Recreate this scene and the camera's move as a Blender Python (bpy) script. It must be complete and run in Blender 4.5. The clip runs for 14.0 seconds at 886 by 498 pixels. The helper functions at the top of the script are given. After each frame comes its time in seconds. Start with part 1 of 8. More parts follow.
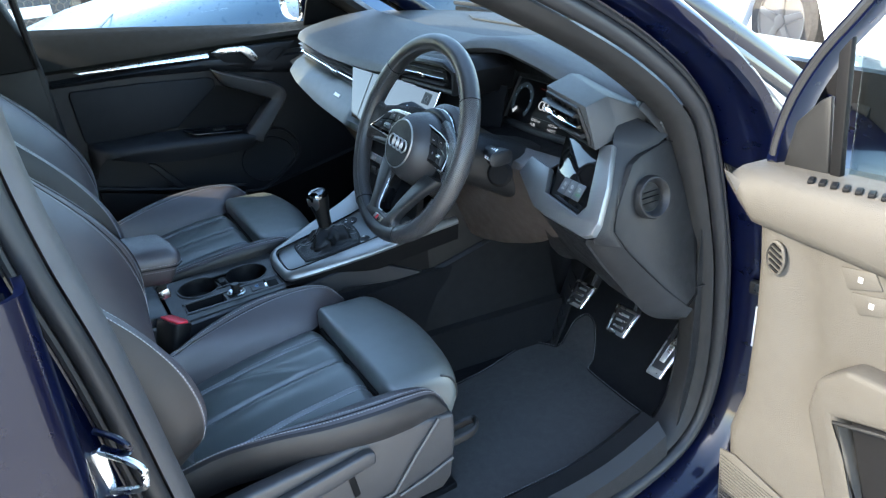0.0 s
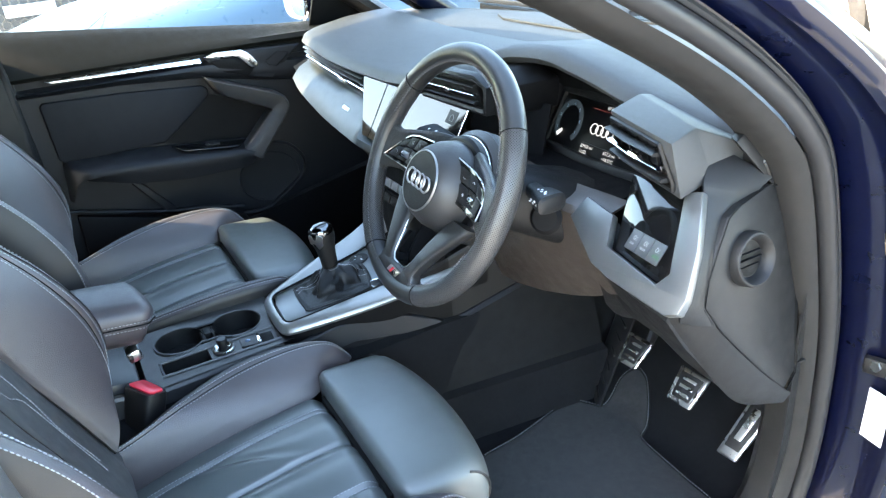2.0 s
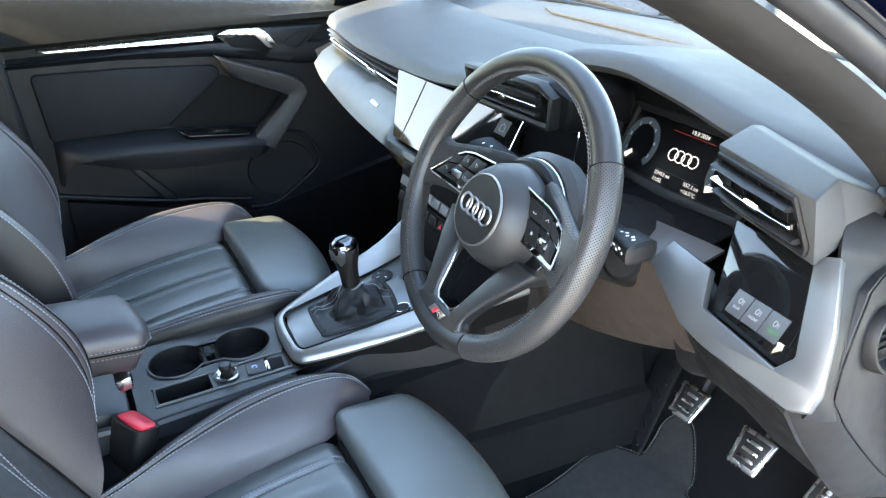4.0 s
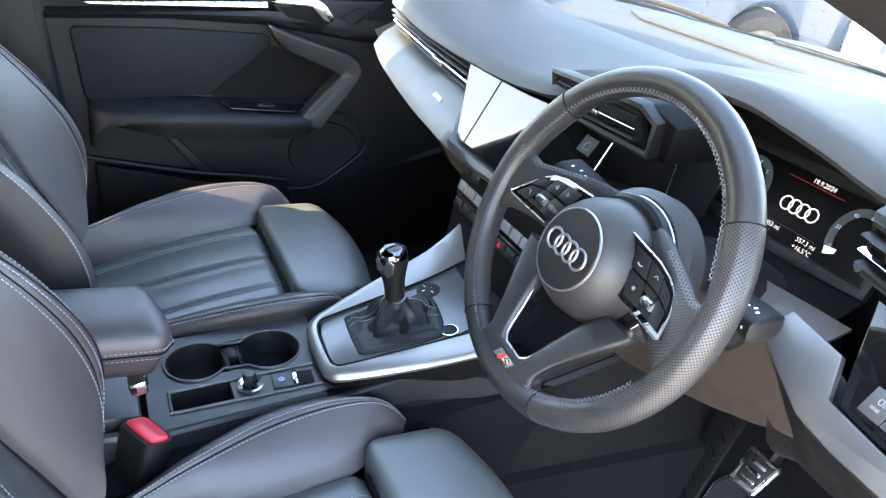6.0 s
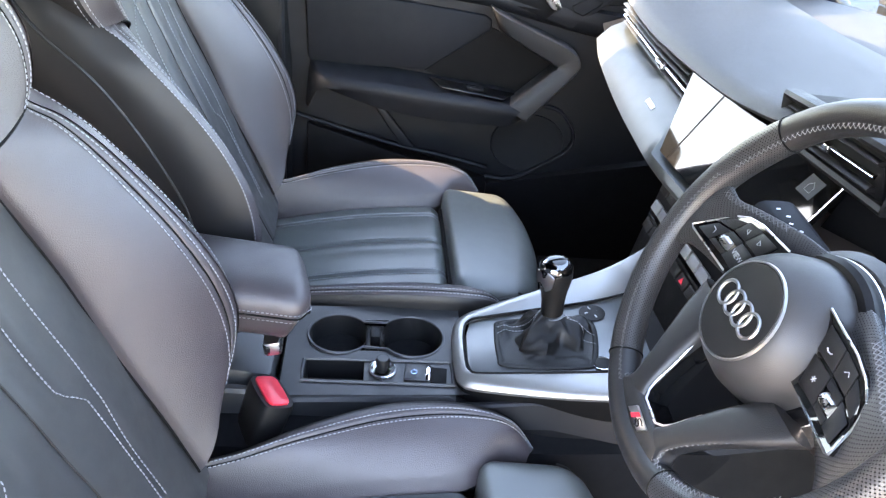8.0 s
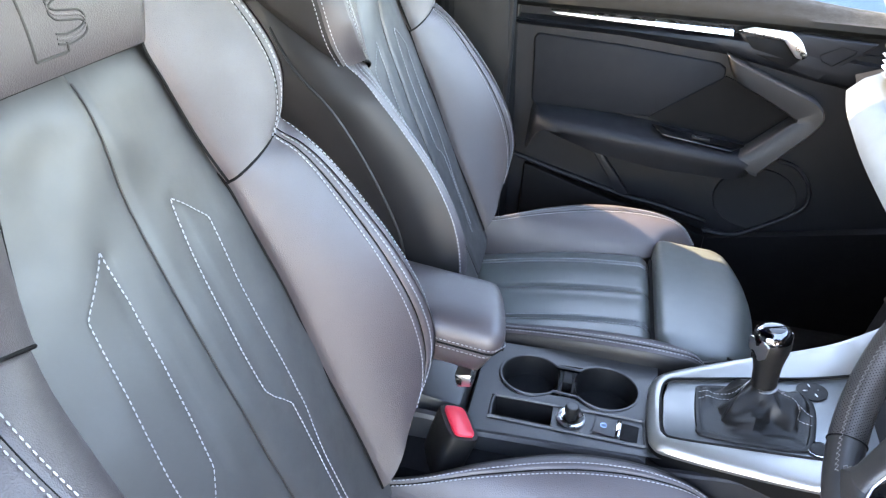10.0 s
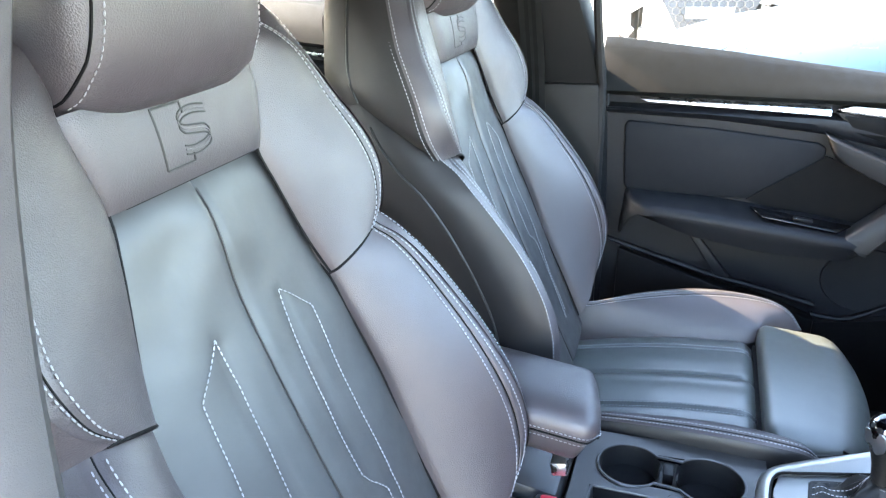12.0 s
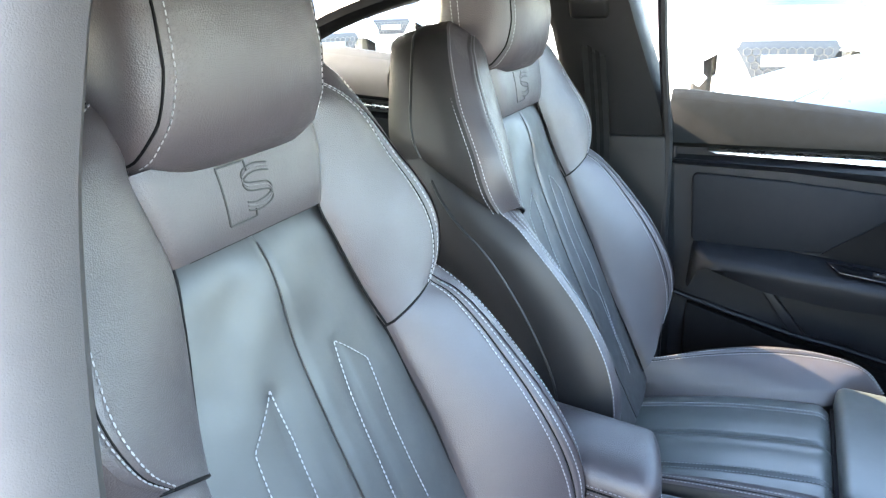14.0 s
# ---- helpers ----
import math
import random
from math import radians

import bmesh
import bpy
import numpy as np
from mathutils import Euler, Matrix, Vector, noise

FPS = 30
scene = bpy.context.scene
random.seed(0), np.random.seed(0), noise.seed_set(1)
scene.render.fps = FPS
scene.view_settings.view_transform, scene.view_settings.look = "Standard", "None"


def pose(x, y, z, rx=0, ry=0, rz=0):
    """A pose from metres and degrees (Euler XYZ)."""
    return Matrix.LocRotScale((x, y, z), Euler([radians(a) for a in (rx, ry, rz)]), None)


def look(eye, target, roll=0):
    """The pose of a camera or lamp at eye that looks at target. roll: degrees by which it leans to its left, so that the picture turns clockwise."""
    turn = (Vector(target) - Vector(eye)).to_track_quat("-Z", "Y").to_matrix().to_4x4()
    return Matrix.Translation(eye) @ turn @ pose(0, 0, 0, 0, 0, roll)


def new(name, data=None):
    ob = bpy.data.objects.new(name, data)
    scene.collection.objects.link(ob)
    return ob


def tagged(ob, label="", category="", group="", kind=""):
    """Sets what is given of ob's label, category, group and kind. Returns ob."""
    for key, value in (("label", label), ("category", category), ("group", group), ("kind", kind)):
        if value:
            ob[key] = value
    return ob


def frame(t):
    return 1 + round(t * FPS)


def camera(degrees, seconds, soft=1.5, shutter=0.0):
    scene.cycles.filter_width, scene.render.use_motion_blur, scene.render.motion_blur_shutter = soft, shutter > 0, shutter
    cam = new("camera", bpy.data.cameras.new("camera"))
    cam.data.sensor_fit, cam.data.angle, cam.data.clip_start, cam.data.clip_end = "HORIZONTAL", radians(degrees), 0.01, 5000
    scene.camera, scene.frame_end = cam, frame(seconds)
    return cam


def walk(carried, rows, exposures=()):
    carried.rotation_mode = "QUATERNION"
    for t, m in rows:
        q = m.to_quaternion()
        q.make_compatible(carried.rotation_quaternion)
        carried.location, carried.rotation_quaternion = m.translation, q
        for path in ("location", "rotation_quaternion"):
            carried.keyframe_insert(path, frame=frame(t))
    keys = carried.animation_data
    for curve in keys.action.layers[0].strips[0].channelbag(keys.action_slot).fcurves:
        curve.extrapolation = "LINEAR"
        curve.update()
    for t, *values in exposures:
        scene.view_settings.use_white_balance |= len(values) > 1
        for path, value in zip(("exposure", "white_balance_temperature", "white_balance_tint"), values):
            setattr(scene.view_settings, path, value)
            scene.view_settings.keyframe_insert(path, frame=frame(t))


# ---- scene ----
# Plan units to metres: the plan was drawn with a steering wheel a little too large.
K = 0.93

cam = camera(62.4, 14.0, soft=1.25)
PATH = [
    (0, (1.59, -0.256, 1.331), (0.01, 0.602, 0.457), -4.4),
    (0.5, (1.518, -0.227, 1.321), (-0.065, 0.633, 0.451), -4.5),
    (1, (1.425, -0.18, 1.316), (-0.164, 0.667, 0.445), -4.6),
    (1.5, (1.364, -0.147, 1.309), (-0.229, 0.685, 0.432), -4.8),
    (2, (1.313, -0.129, 1.302), (-0.281, 0.695, 0.418), -4.6),
    (2.5, (1.255, -0.124, 1.302), (-0.335, 0.696, 0.409), -4.2),
    (3, (1.204, -0.12, 1.303), (-0.38, 0.7, 0.398), -3.4),
    (3.2, (1.186, -0.118, 1.303), (-0.395, 0.701, 0.393), -2.9),
    (5.3, (0.974, -0.107, 1.282), (-0.567, 0.731, 0.322), 3.0),
    (5.5, (0.961, -0.107, 1.282), (-0.582, 0.721, 0.316), 3.6),
    (6, (0.941, -0.11, 1.284), (-0.62, 0.675, 0.311), 5.1),
    (6.5, (0.926, -0.088, 1.281), (-0.675, 0.604, 0.302), 6.3),
    (7, (0.908, -0.049, 1.28), (-0.734, 0.509, 0.284), 6.8),
    (7.5, (0.893, -0.02, 1.272), (-0.783, 0.375, 0.254), 6.8),
    (8, (0.874, -0.01, 1.261), (-0.819, 0.217, 0.22), 6.9),
    (8.5, (0.866, -0.002, 1.253), (-0.835, 0.053, 0.201), 6.5),
    (9, (0.868, 0.0, 1.25), (-0.832, -0.105, 0.201), 5.7),
    (9.2, (0.866, 0.0, 1.251), (-0.831, -0.164, 0.205), 5.4),
    (11.3, (0.89, 0.002, 1.274), (-0.833, -0.55, 0.421), -0.3),
    (11.5, (0.891, 0.003, 1.274), (-0.836, -0.57, 0.444), -0.7),
    (12, (0.891, 0.01, 1.276), (-0.838, -0.619, 0.491), -1.2),
    (12.5, (0.884, 0.016, 1.277), (-0.84, -0.666, 0.528), -1.5),
    (13, (0.881, 0.018, 1.278), (-0.834, -0.718, 0.561), -1.7),
    (13.5, (0.885, 0.02, 1.283), (-0.822, -0.762, 0.592), -1.9),
    (14, (0.886, 0.024, 1.286), (-0.815, -0.792, 0.624), -2.3),
]
walk(
    cam,
    [(t, look(Vector(eye) * K, Vector(target) * K, roll)) for t, eye, target, roll in PATH],
    [(0, 3.80, 6300, 5), (1, 4.34, 6700, 6), (3, 4.77, 7400, 8), (6, 5.0, 7600, 15), (9, 5.32, 8100, 21), (11.5, 5.47, 7400, 15), (14, 5.24, 7100, 12)],
)

# ---- light ----
SUN = Vector((-0.30, -1.30, 0.90)).normalized()
world = bpy.data.worlds.new("sky")
scene.world = world
world.use_nodes = True
sky = world.node_tree.nodes.new("ShaderNodeTexSky")
sky.sky_type, sky.sun_disc = "NISHITA", False
sky.sun_elevation = math.asin(SUN.z)
sky.sun_rotation = math.atan2(SUN.x, SUN.y)
background = world.node_tree.nodes["Background"]
background.inputs["Strength"].default_value = 0.15
world.node_tree.links.new(sky.outputs["Color"], background.inputs["Color"])
lamp = bpy.data.lights.new("sun", "SUN")
lamp.energy, lamp.angle, lamp.color = 2.0, radians(0.55), (1.0, 0.87, 0.68)
sun = new("sun", lamp)
sun.matrix_world = look(SUN * 20, (0, 0, 0))


# ---- materials ----
def mat(name, col, rough=0.5, metal=0.0, vary=0.12, blotch=7.0, grain=0.0, bump=0.0, cells=False, coat=0.0, spec=0.5, sheen=0.0, streak=None, tint=None, uneven=0.12):
    """A surface of one colour with soft blotches, uneven gloss and a fine relief; grain is in cells a metre."""
    m = bpy.data.materials.new(name)
    m.use_nodes = True
    nt, b = m.node_tree, m.node_tree.nodes["Principled BSDF"]
    link = nt.links.new
    co = nt.nodes.new("ShaderNodeTexCoord")
    b.inputs["Metallic"].default_value = metal
    b.inputs["Coat Weight"].default_value = coat
    b.inputs["Coat Roughness"].default_value = 0.03
    b.inputs["Specular IOR Level"].default_value = spec
    b.inputs["Sheen Weight"].default_value = sheen
    big = nt.nodes.new("ShaderNodeTexNoise")
    big.inputs["Scale"].default_value, big.inputs["Detail"].default_value = blotch, 5
    link(co.outputs["Object"], big.inputs["Vector"])
    ramp = nt.nodes.new("ShaderNodeMix")
    ramp.data_type = "RGBA"
    ramp.inputs["A"].default_value = (*[c * (1 - vary) for c in col], 1)
    ramp.inputs["B"].default_value = (*[c * (1 + vary) for c in (tint or col)], 1)
    link(big.outputs["Fac"], ramp.inputs["Factor"])
    link(ramp.outputs["Result"], b.inputs["Base Color"])
    gloss = nt.nodes.new("ShaderNodeMapRange")
    gloss.inputs["From Min"].default_value, gloss.inputs["From Max"].default_value = 0.3, 0.7
    gloss.inputs["To Min"].default_value, gloss.inputs["To Max"].default_value = rough * (1 - uneven), min(1.0, rough * (1 + uneven))
    smudge = nt.nodes.new("ShaderNodeTexNoise")
    smudge.inputs["Scale"].default_value, smudge.inputs["Detail"].default_value = blotch * 6, 3
    link(co.outputs["Object"], smudge.inputs["Vector"])
    link(smudge.outputs["Fac"], gloss.inputs["Value"])
    link(gloss.outputs["Result"], b.inputs["Roughness"])
    if grain:
        if cells:
            tex = nt.nodes.new("ShaderNodeTexVoronoi")
            tex.inputs["Scale"].default_value = grain
            out = tex.outputs["Distance"]
        else:
            tex = nt.nodes.new("ShaderNodeTexNoise")
            tex.inputs["Scale"].default_value, tex.inputs["Detail"].default_value = grain, 2
            out = tex.outputs["Fac"]
        if streak:
            stretch = nt.nodes.new("ShaderNodeMapping")
            stretch.inputs["Scale"].default_value = streak
            link(co.outputs["Object"], stretch.inputs["Vector"])
            link(stretch.outputs["Vector"], tex.inputs["Vector"])
        else:
            link(co.outputs["Object"], tex.inputs["Vector"])
        rel = nt.nodes.new("ShaderNodeBump")
        rel.inputs["Strength"].default_value, rel.inputs["Distance"].default_value = bump, 0.0006
        link(out, rel.inputs["Height"])
        link(rel.outputs["Normal"], b.inputs["Normal"])
    return m


def perforated(name, col, rough, pitch, dot):
    """Leather with a regular field of small holes, laid out along the piece's own length."""
    m = mat(name, col, rough, vary=0.1)
    nt, b = m.node_tree, m.node_tree.nodes["Principled BSDF"]
    uv = nt.nodes.new("ShaderNodeUVMap")
    tex = nt.nodes.new("ShaderNodeTexVoronoi")
    tex.voronoi_dimensions = "2D"
    tex.inputs["Scale"].default_value, tex.inputs["Randomness"].default_value = 1 / pitch, 0.0
    turn = nt.nodes.new("ShaderNodeMapping")
    turn.inputs["Rotation"].default_value = (0, 0, radians(45))
    step = nt.nodes.new("ShaderNodeMapRange")
    step.inputs["From Min"].default_value, step.inputs["From Max"].default_value = dot * 0.8, dot * 1.25
    rel = nt.nodes.new("ShaderNodeBump")
    rel.inputs["Strength"].default_value, rel.inputs["Distance"].default_value = 0.9, 0.0009
    nt.links.new(uv.outputs["UV"], turn.inputs["Vector"])
    nt.links.new(turn.outputs["Vector"], tex.inputs["Vector"])
    nt.links.new(tex.outputs["Distance"], step.inputs["Value"])
    nt.links.new(step.outputs["Result"], rel.inputs["Height"])
    pit = nt.nodes.new("ShaderNodeMix")
    pit.data_type = "RGBA"
    pit.inputs["A"].default_value = (0.002, 0.002, 0.002, 1)
    base = b.inputs["Base Color"].links[0].from_socket
    nt.links.new(step.outputs["Result"], pit.inputs["Factor"])
    nt.links.new(base, pit.inputs["B"])
    nt.links.new(pit.outputs["Result"], b.inputs["Base Color"])
    spec = nt.nodes.new("ShaderNodeMath")
    spec.operation = "MULTIPLY"
    spec.inputs[1].default_value = 0.5
    nt.links.new(step.outputs["Result"], spec.inputs[0])
    nt.links.new(spec.outputs["Value"], b.inputs["Specular IOR Level"])
    nt.links.new(rel.outputs["Normal"], b.inputs["Normal"])
    return m


def clear(name, col):
    """Thin tinted pane: lets light straight through and mirrors a little by Fresnel."""
    m = bpy.data.materials.new(name)
    m.use_nodes = True
    nt = m.node_tree
    nt.nodes.remove(nt.nodes["Principled BSDF"])
    through_it = nt.nodes.new("ShaderNodeBsdfTransparent")
    through_it.inputs["Color"].default_value = (*col, 1)
    gloss = nt.nodes.new("ShaderNodeBsdfGlossy")
    gloss.inputs["Roughness"].default_value = 0.01
    edge_on = nt.nodes.new("ShaderNodeLayerWeight")
    edge_on.inputs["Blend"].default_value = 0.5
    power = nt.nodes.new("ShaderNodeMath")
    power.operation = "POWER"
    power.inputs[1].default_value = 4.0
    sheen = nt.nodes.new("ShaderNodeMath")
    sheen.operation = "MULTIPLY_ADD"
    sheen.inputs[1].default_value = 0.8
    sheen.inputs[2].default_value = 0.05
    mix = nt.nodes.new("ShaderNodeMixShader")
    nt.links.new(edge_on.outputs["Facing"], power.inputs[0])
    nt.links.new(power.outputs[0], sheen.inputs[0])
    nt.links.new(sheen.outputs[0], mix.inputs["Fac"])
    nt.links.new(through_it.outputs["BSDF"], mix.inputs[1])
    nt.links.new(gloss.outputs["BSDF"], mix.inputs[2])
    nt.links.new(mix.outputs["Shader"], nt.nodes["Material Output"].inputs["Surface"])
    return m


def glow(name, col, power):
    m = bpy.data.materials.new(name)
    m.use_nodes = True
    b = m.node_tree.nodes["Principled BSDF"]
    b.inputs["Base Color"].default_value = (0.01, 0.01, 0.01, 1)
    b.inputs["Emission Color"].default_value = (*col, 1)
    b.inputs["Emission Strength"].default_value = power
    return m


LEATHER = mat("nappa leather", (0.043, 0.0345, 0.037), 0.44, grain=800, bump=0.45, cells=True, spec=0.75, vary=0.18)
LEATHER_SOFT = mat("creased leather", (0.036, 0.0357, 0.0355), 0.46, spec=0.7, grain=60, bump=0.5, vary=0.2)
# Lighter, greener leather for cushion tops: sky light put into the colour.
LEATHER_SKYLIT = mat("seat leather lightened as if skylit", (0.072, 0.079, 0.0745), 0.40, spec=0.85, grain=60, bump=0.12, vary=0.2)
LEATHER_RIM = mat("rim leather", (0.0115, 0.0116, 0.0122), 0.42, grain=900, bump=0.2, cells=True)
LEATHER_DOTS = perforated("perforated leather", (0.024, 0.0235, 0.024), 0.40, 0.0026, 0.20)
PLASTIC = mat("grained plastic", (0.0068, 0.0069, 0.0074), 0.5, grain=1500, bump=0.35, spec=0.24)
PLASTIC_SOFT = mat("soft dash foam skin", (0.028, 0.0292, 0.0302), 0.62, grain=1300, bump=0.6, spec=0.35, vary=0.04, uneven=0.02)
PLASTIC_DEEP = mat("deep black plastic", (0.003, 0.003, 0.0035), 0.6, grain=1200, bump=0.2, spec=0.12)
PIANO = mat("piano black", (0.004, 0.0042, 0.0045), 0.04, coat=0.06, spec=0.40, vary=0.3)
SILVER = mat("satin aluminium trim", (0.145, 0.151, 0.153), 0.40, metal=0.75, grain=500, bump=0.05, streak=(0.05, 1, 1))
CHROME = mat("chrome", (0.82, 0.83, 0.84), 0.07, metal=1.0, vary=0.04)
STEEL = mat("brushed steel", (0.62, 0.62, 0.61), 0.28, metal=1.0, grain=700, bump=0.15, streak=(1, 0.06, 0.06))
CARPET = mat("black carpet", (0.006, 0.0062, 0.007), 0.95, grain=900, bump=1.0, spec=0.08, sheen=0.03, blotch=16, vary=0.35)
MATTING = mat("velour mat", (0.013, 0.0125, 0.0128), 0.95, grain=800, bump=1.0, sheen=0.1, blotch=14, vary=0.28)
RUBBER = mat("black rubber", (0.010, 0.010, 0.011), 0.48, grain=300, bump=0.1, spec=0.3)
THREAD = mat("light grey thread", (0.27, 0.27, 0.28), 0.8)
RIM_THREAD = mat("grey rim thread", (0.13, 0.13, 0.133), 0.8)
BADGE = mat("dull silver badge", (0.26, 0.26, 0.26), 0.34, metal=0.9, grain=900, bump=0.05)
SATIN = mat("satin grey plastic", (0.024, 0.0245, 0.026), 0.42, grain=1400, bump=0.25, spec=0.5)
DOORSKIN = mat("grained door skin", (0.0085, 0.0092, 0.0115), 0.5, grain=1300, bump=0.35, spec=0.25)
INSERTSKIN = mat("padded door fabric", (0.0082, 0.0089, 0.0112), 0.62, grain=700, bump=0.4, spec=0.18)
LEDGE = mat("grained ledge skin", (0.0055, 0.0056, 0.0050), 0.7, grain=900, bump=0.7, spec=0.12)
HUBGREY = mat("smooth grained cover", (0.020, 0.0195, 0.0198), 0.46, grain=1400, bump=0.35, spec=0.4)
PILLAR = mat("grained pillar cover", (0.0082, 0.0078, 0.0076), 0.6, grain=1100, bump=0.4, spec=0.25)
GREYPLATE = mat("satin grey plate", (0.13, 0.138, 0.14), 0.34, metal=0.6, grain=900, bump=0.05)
# Lit copy of the pillar cover: daylight on the centre pillar put into colour.
PILLAR_SUNLIT = mat("grained pillar cover lightened as if sunlit", (0.038, 0.0355, 0.0355), 0.6, grain=1100, bump=0.4)
LEATHER_SIDE = mat("dark seat side leather", (0.017, 0.0155, 0.0155), 0.45, grain=900, bump=0.2, cells=True, spec=0.35)
BOOT = mat("soft boot leather", (0.0060, 0.0060, 0.0064), 0.42, grain=700, bump=0.5, cells=True, spec=0.3)
NAVY = mat("navy metallic paint", (0.0005, 0.0013, 0.0085), 0.30, metal=0.0, spec=0.1, coat=0.4, vary=0.05)
# Copy of the aluminium trim, brightened to carry the sky's reflection.
RAIL = mat("satin rail lightened for sky reflection", (0.235, 0.232, 0.225), 0.33, metal=0.7, grain=500, bump=0.04, streak=(0.05, 1, 1))
# The brown stands for warm light thrown back from the sunlit door.
KNEE = mat("knee panel skin tinted by warm bounce", (0.036, 0.028, 0.0235), 0.46, grain=1300, bump=0.3, spec=0.5)
SEATPLASTIC = mat("grained seat plastic", (0.027, 0.0255, 0.026), 0.42, grain=1300, bump=0.3, spec=0.5)
SCREENGLASS = mat("anti-glare display cover", (0.003, 0.003, 0.0035), 0.35, spec=0.12, vary=0.1)
# Same aluminium again, darkened to offset strong light under the windscreen.
DASHSILVER = mat("satin dash trim, darkened copy", (0.064, 0.070, 0.068), 0.42, metal=0.6, grain=500, bump=0.05, streak=(0.05, 1, 1))
PULL = mat("satin pull skin", (0.015, 0.0155, 0.017), 0.46, grain=1300, bump=0.3, spec=0.35)
TUNNEL = mat("dark tunnel lining", (0.0048, 0.0050, 0.0056), 0.7, grain=900, bump=0.6, spec=0.12)
RED = mat("red plastic", (0.65, 0.03, 0.05), 0.35)
PRINT = mat("grey print", (0.30, 0.30, 0.31), 0.6)
WHITE = mat("white print", (0.75, 0.75, 0.75), 0.6)
PAPER = mat("paper label", (0.5, 0.5, 0.49), 0.5)
GLASS = clear("window glass", (0.70, 0.74, 0.72))
REAR_DIM = clear("rear glass darkened to cut light", (0.26, 0.28, 0.28))
ASPHALT = mat("pale concrete", (0.50, 0.47, 0.43), 0.9, grain=180, bump=0.6, blotch=1.5, vary=0.22)
SCREEN_ON = glow("lit print", (0.92, 0.94, 1.0), 0.05)
SCREEN_RED = glow("lit red line", (1.0, 0.08, 0.05), 0.010)
SCREEN_GREY = glow("lit dial ring", (0.10, 0.16, 0.22), 0.010)
SCREEN_GREEN = glow("lit green word", (0.1, 0.8, 0.25), 0.04)


# ---- modelling tools ----
def thing(name, label, category, at=(0, 0, 0), group="", kind=""):
    ob = new(name)
    ob.location = Vector(at) * K
    ob.empty_display_size = 0.05
    return tagged(ob, label, category, group, kind)


def part(name, bm, material, parent=None, label="", sharp=38):
    """Links a bmesh, drawn in plan units, as one mesh object."""
    bmesh.ops.remove_doubles(bm, verts=bm.verts, dist=2e-5)
    bmesh.ops.recalc_face_normals(bm, faces=bm.faces)
    bmesh.ops.scale(bm, vec=(K, K, K), verts=bm.verts)
    me = bpy.data.meshes.new(name)
    bm.to_mesh(me)
    bm.free()
    return put(name, me, material, parent, label, sharp)


def put(name, me, material, parent, label, sharp=38):
    for poly in me.polygons:
        poly.use_smooth = True
    me.set_sharp_from_angle(angle=radians(sharp))
    me.materials.append(material)
    ob = new(name, me)
    if parent:
        ob.parent = parent
        ob.matrix_parent_inverse = Matrix.Translation(parent.location).inverted()
    return tagged(ob, label)


def raw(name, verts, faces, material, parent=None, label=""):
    me = bpy.data.meshes.new(name)
    me.from_pydata([tuple(Vector(v) * K) for v in verts], [], faces)
    return put(name, me, material, parent, label)


def spline(pts, n=48, closed=False):
    """Evenly many points on a smooth curve through the given ones (any dimension)."""
    p = np.array(pts, float)
    m = len(p)
    out = []
    spans = m if closed else m - 1
    for k in range(n):
        f = k / (n if closed else n - 1) * spans
        i = min(int(f), spans - 1)
        u = f - i
        if closed:
            a, b, c, d = p[(i - 1) % m], p[i % m], p[(i + 1) % m], p[(i + 2) % m]
        else:
            a, b, c, d = p[max(i - 1, 0)], p[i], p[i + 1], p[min(i + 2, m - 1)]
        out.append(0.5 * (2 * b + (c - a) * u + (2 * a - 5 * b + 4 * c - d) * u * u + (3 * b - a - 3 * c + d) * u**3))
    return [Vector(q) for q in out]


def even(pts, step):
    """Points at even steps along a polyline."""
    p = [Vector(q) for q in pts]
    out, left = [p[0].copy()], step
    for a, b in zip(p, p[1:]):
        d = (b - a).length
        pos = left
        while pos <= d and d > 0:
            out.append(a.lerp(b, pos / d))
            pos += step
        left = pos - d
    return out


def skin(rows, ring=False, loop=False, thick=0.0, cap=False):
    """Quads through rows of points. ring: each row closes; loop: the rows close; thick: gives a sheet its thickness."""
    bm = bmesh.new()
    uvl = bm.loops.layers.uv.new("UVMap")
    vs = [[bm.verts.new(p) for p in row] for row in rows]
    nr, nc = len(rows), len(rows[0])
    us, k = [0.0], 0.0
    for a, b in zip(rows, rows[1:] + [rows[0]]):
        k += (Vector(b[0]) - Vector(a[0])).length * K
        us.append(k)
    vl, k = [0.0], 0.0
    mid = rows[nr // 2]
    for a, b in zip(mid, list(mid[1:]) + [mid[0]]):
        k += (Vector(b) - Vector(a)).length * K
        vl.append(k)
    for i in range(nr if loop else nr - 1):
        for j in range(nc if ring else nc - 1):
            i2, j2 = (i + 1) % nr, (j + 1) % nc
            try:
                f = bm.faces.new((vs[i][j], vs[i][j2], vs[i2][j2], vs[i2][j]))
            except ValueError:
                continue
            for loop_, (a, b) in zip(f.loops, ((i, j), (i, j + 1), (i + 1, j + 1), (i + 1, j))):
                loop_[uvl].uv = (us[a], vl[b])
    if cap and ring:
        for row in (vs[0], vs[-1]):
            try:
                bm.faces.new(row)
            except ValueError:
                pass
    if thick:
        bmesh.ops.recalc_face_normals(bm, faces=bm.faces)
        bmesh.ops.solidify(bm, geom=bm.faces[:], thickness=thick)
    return bm


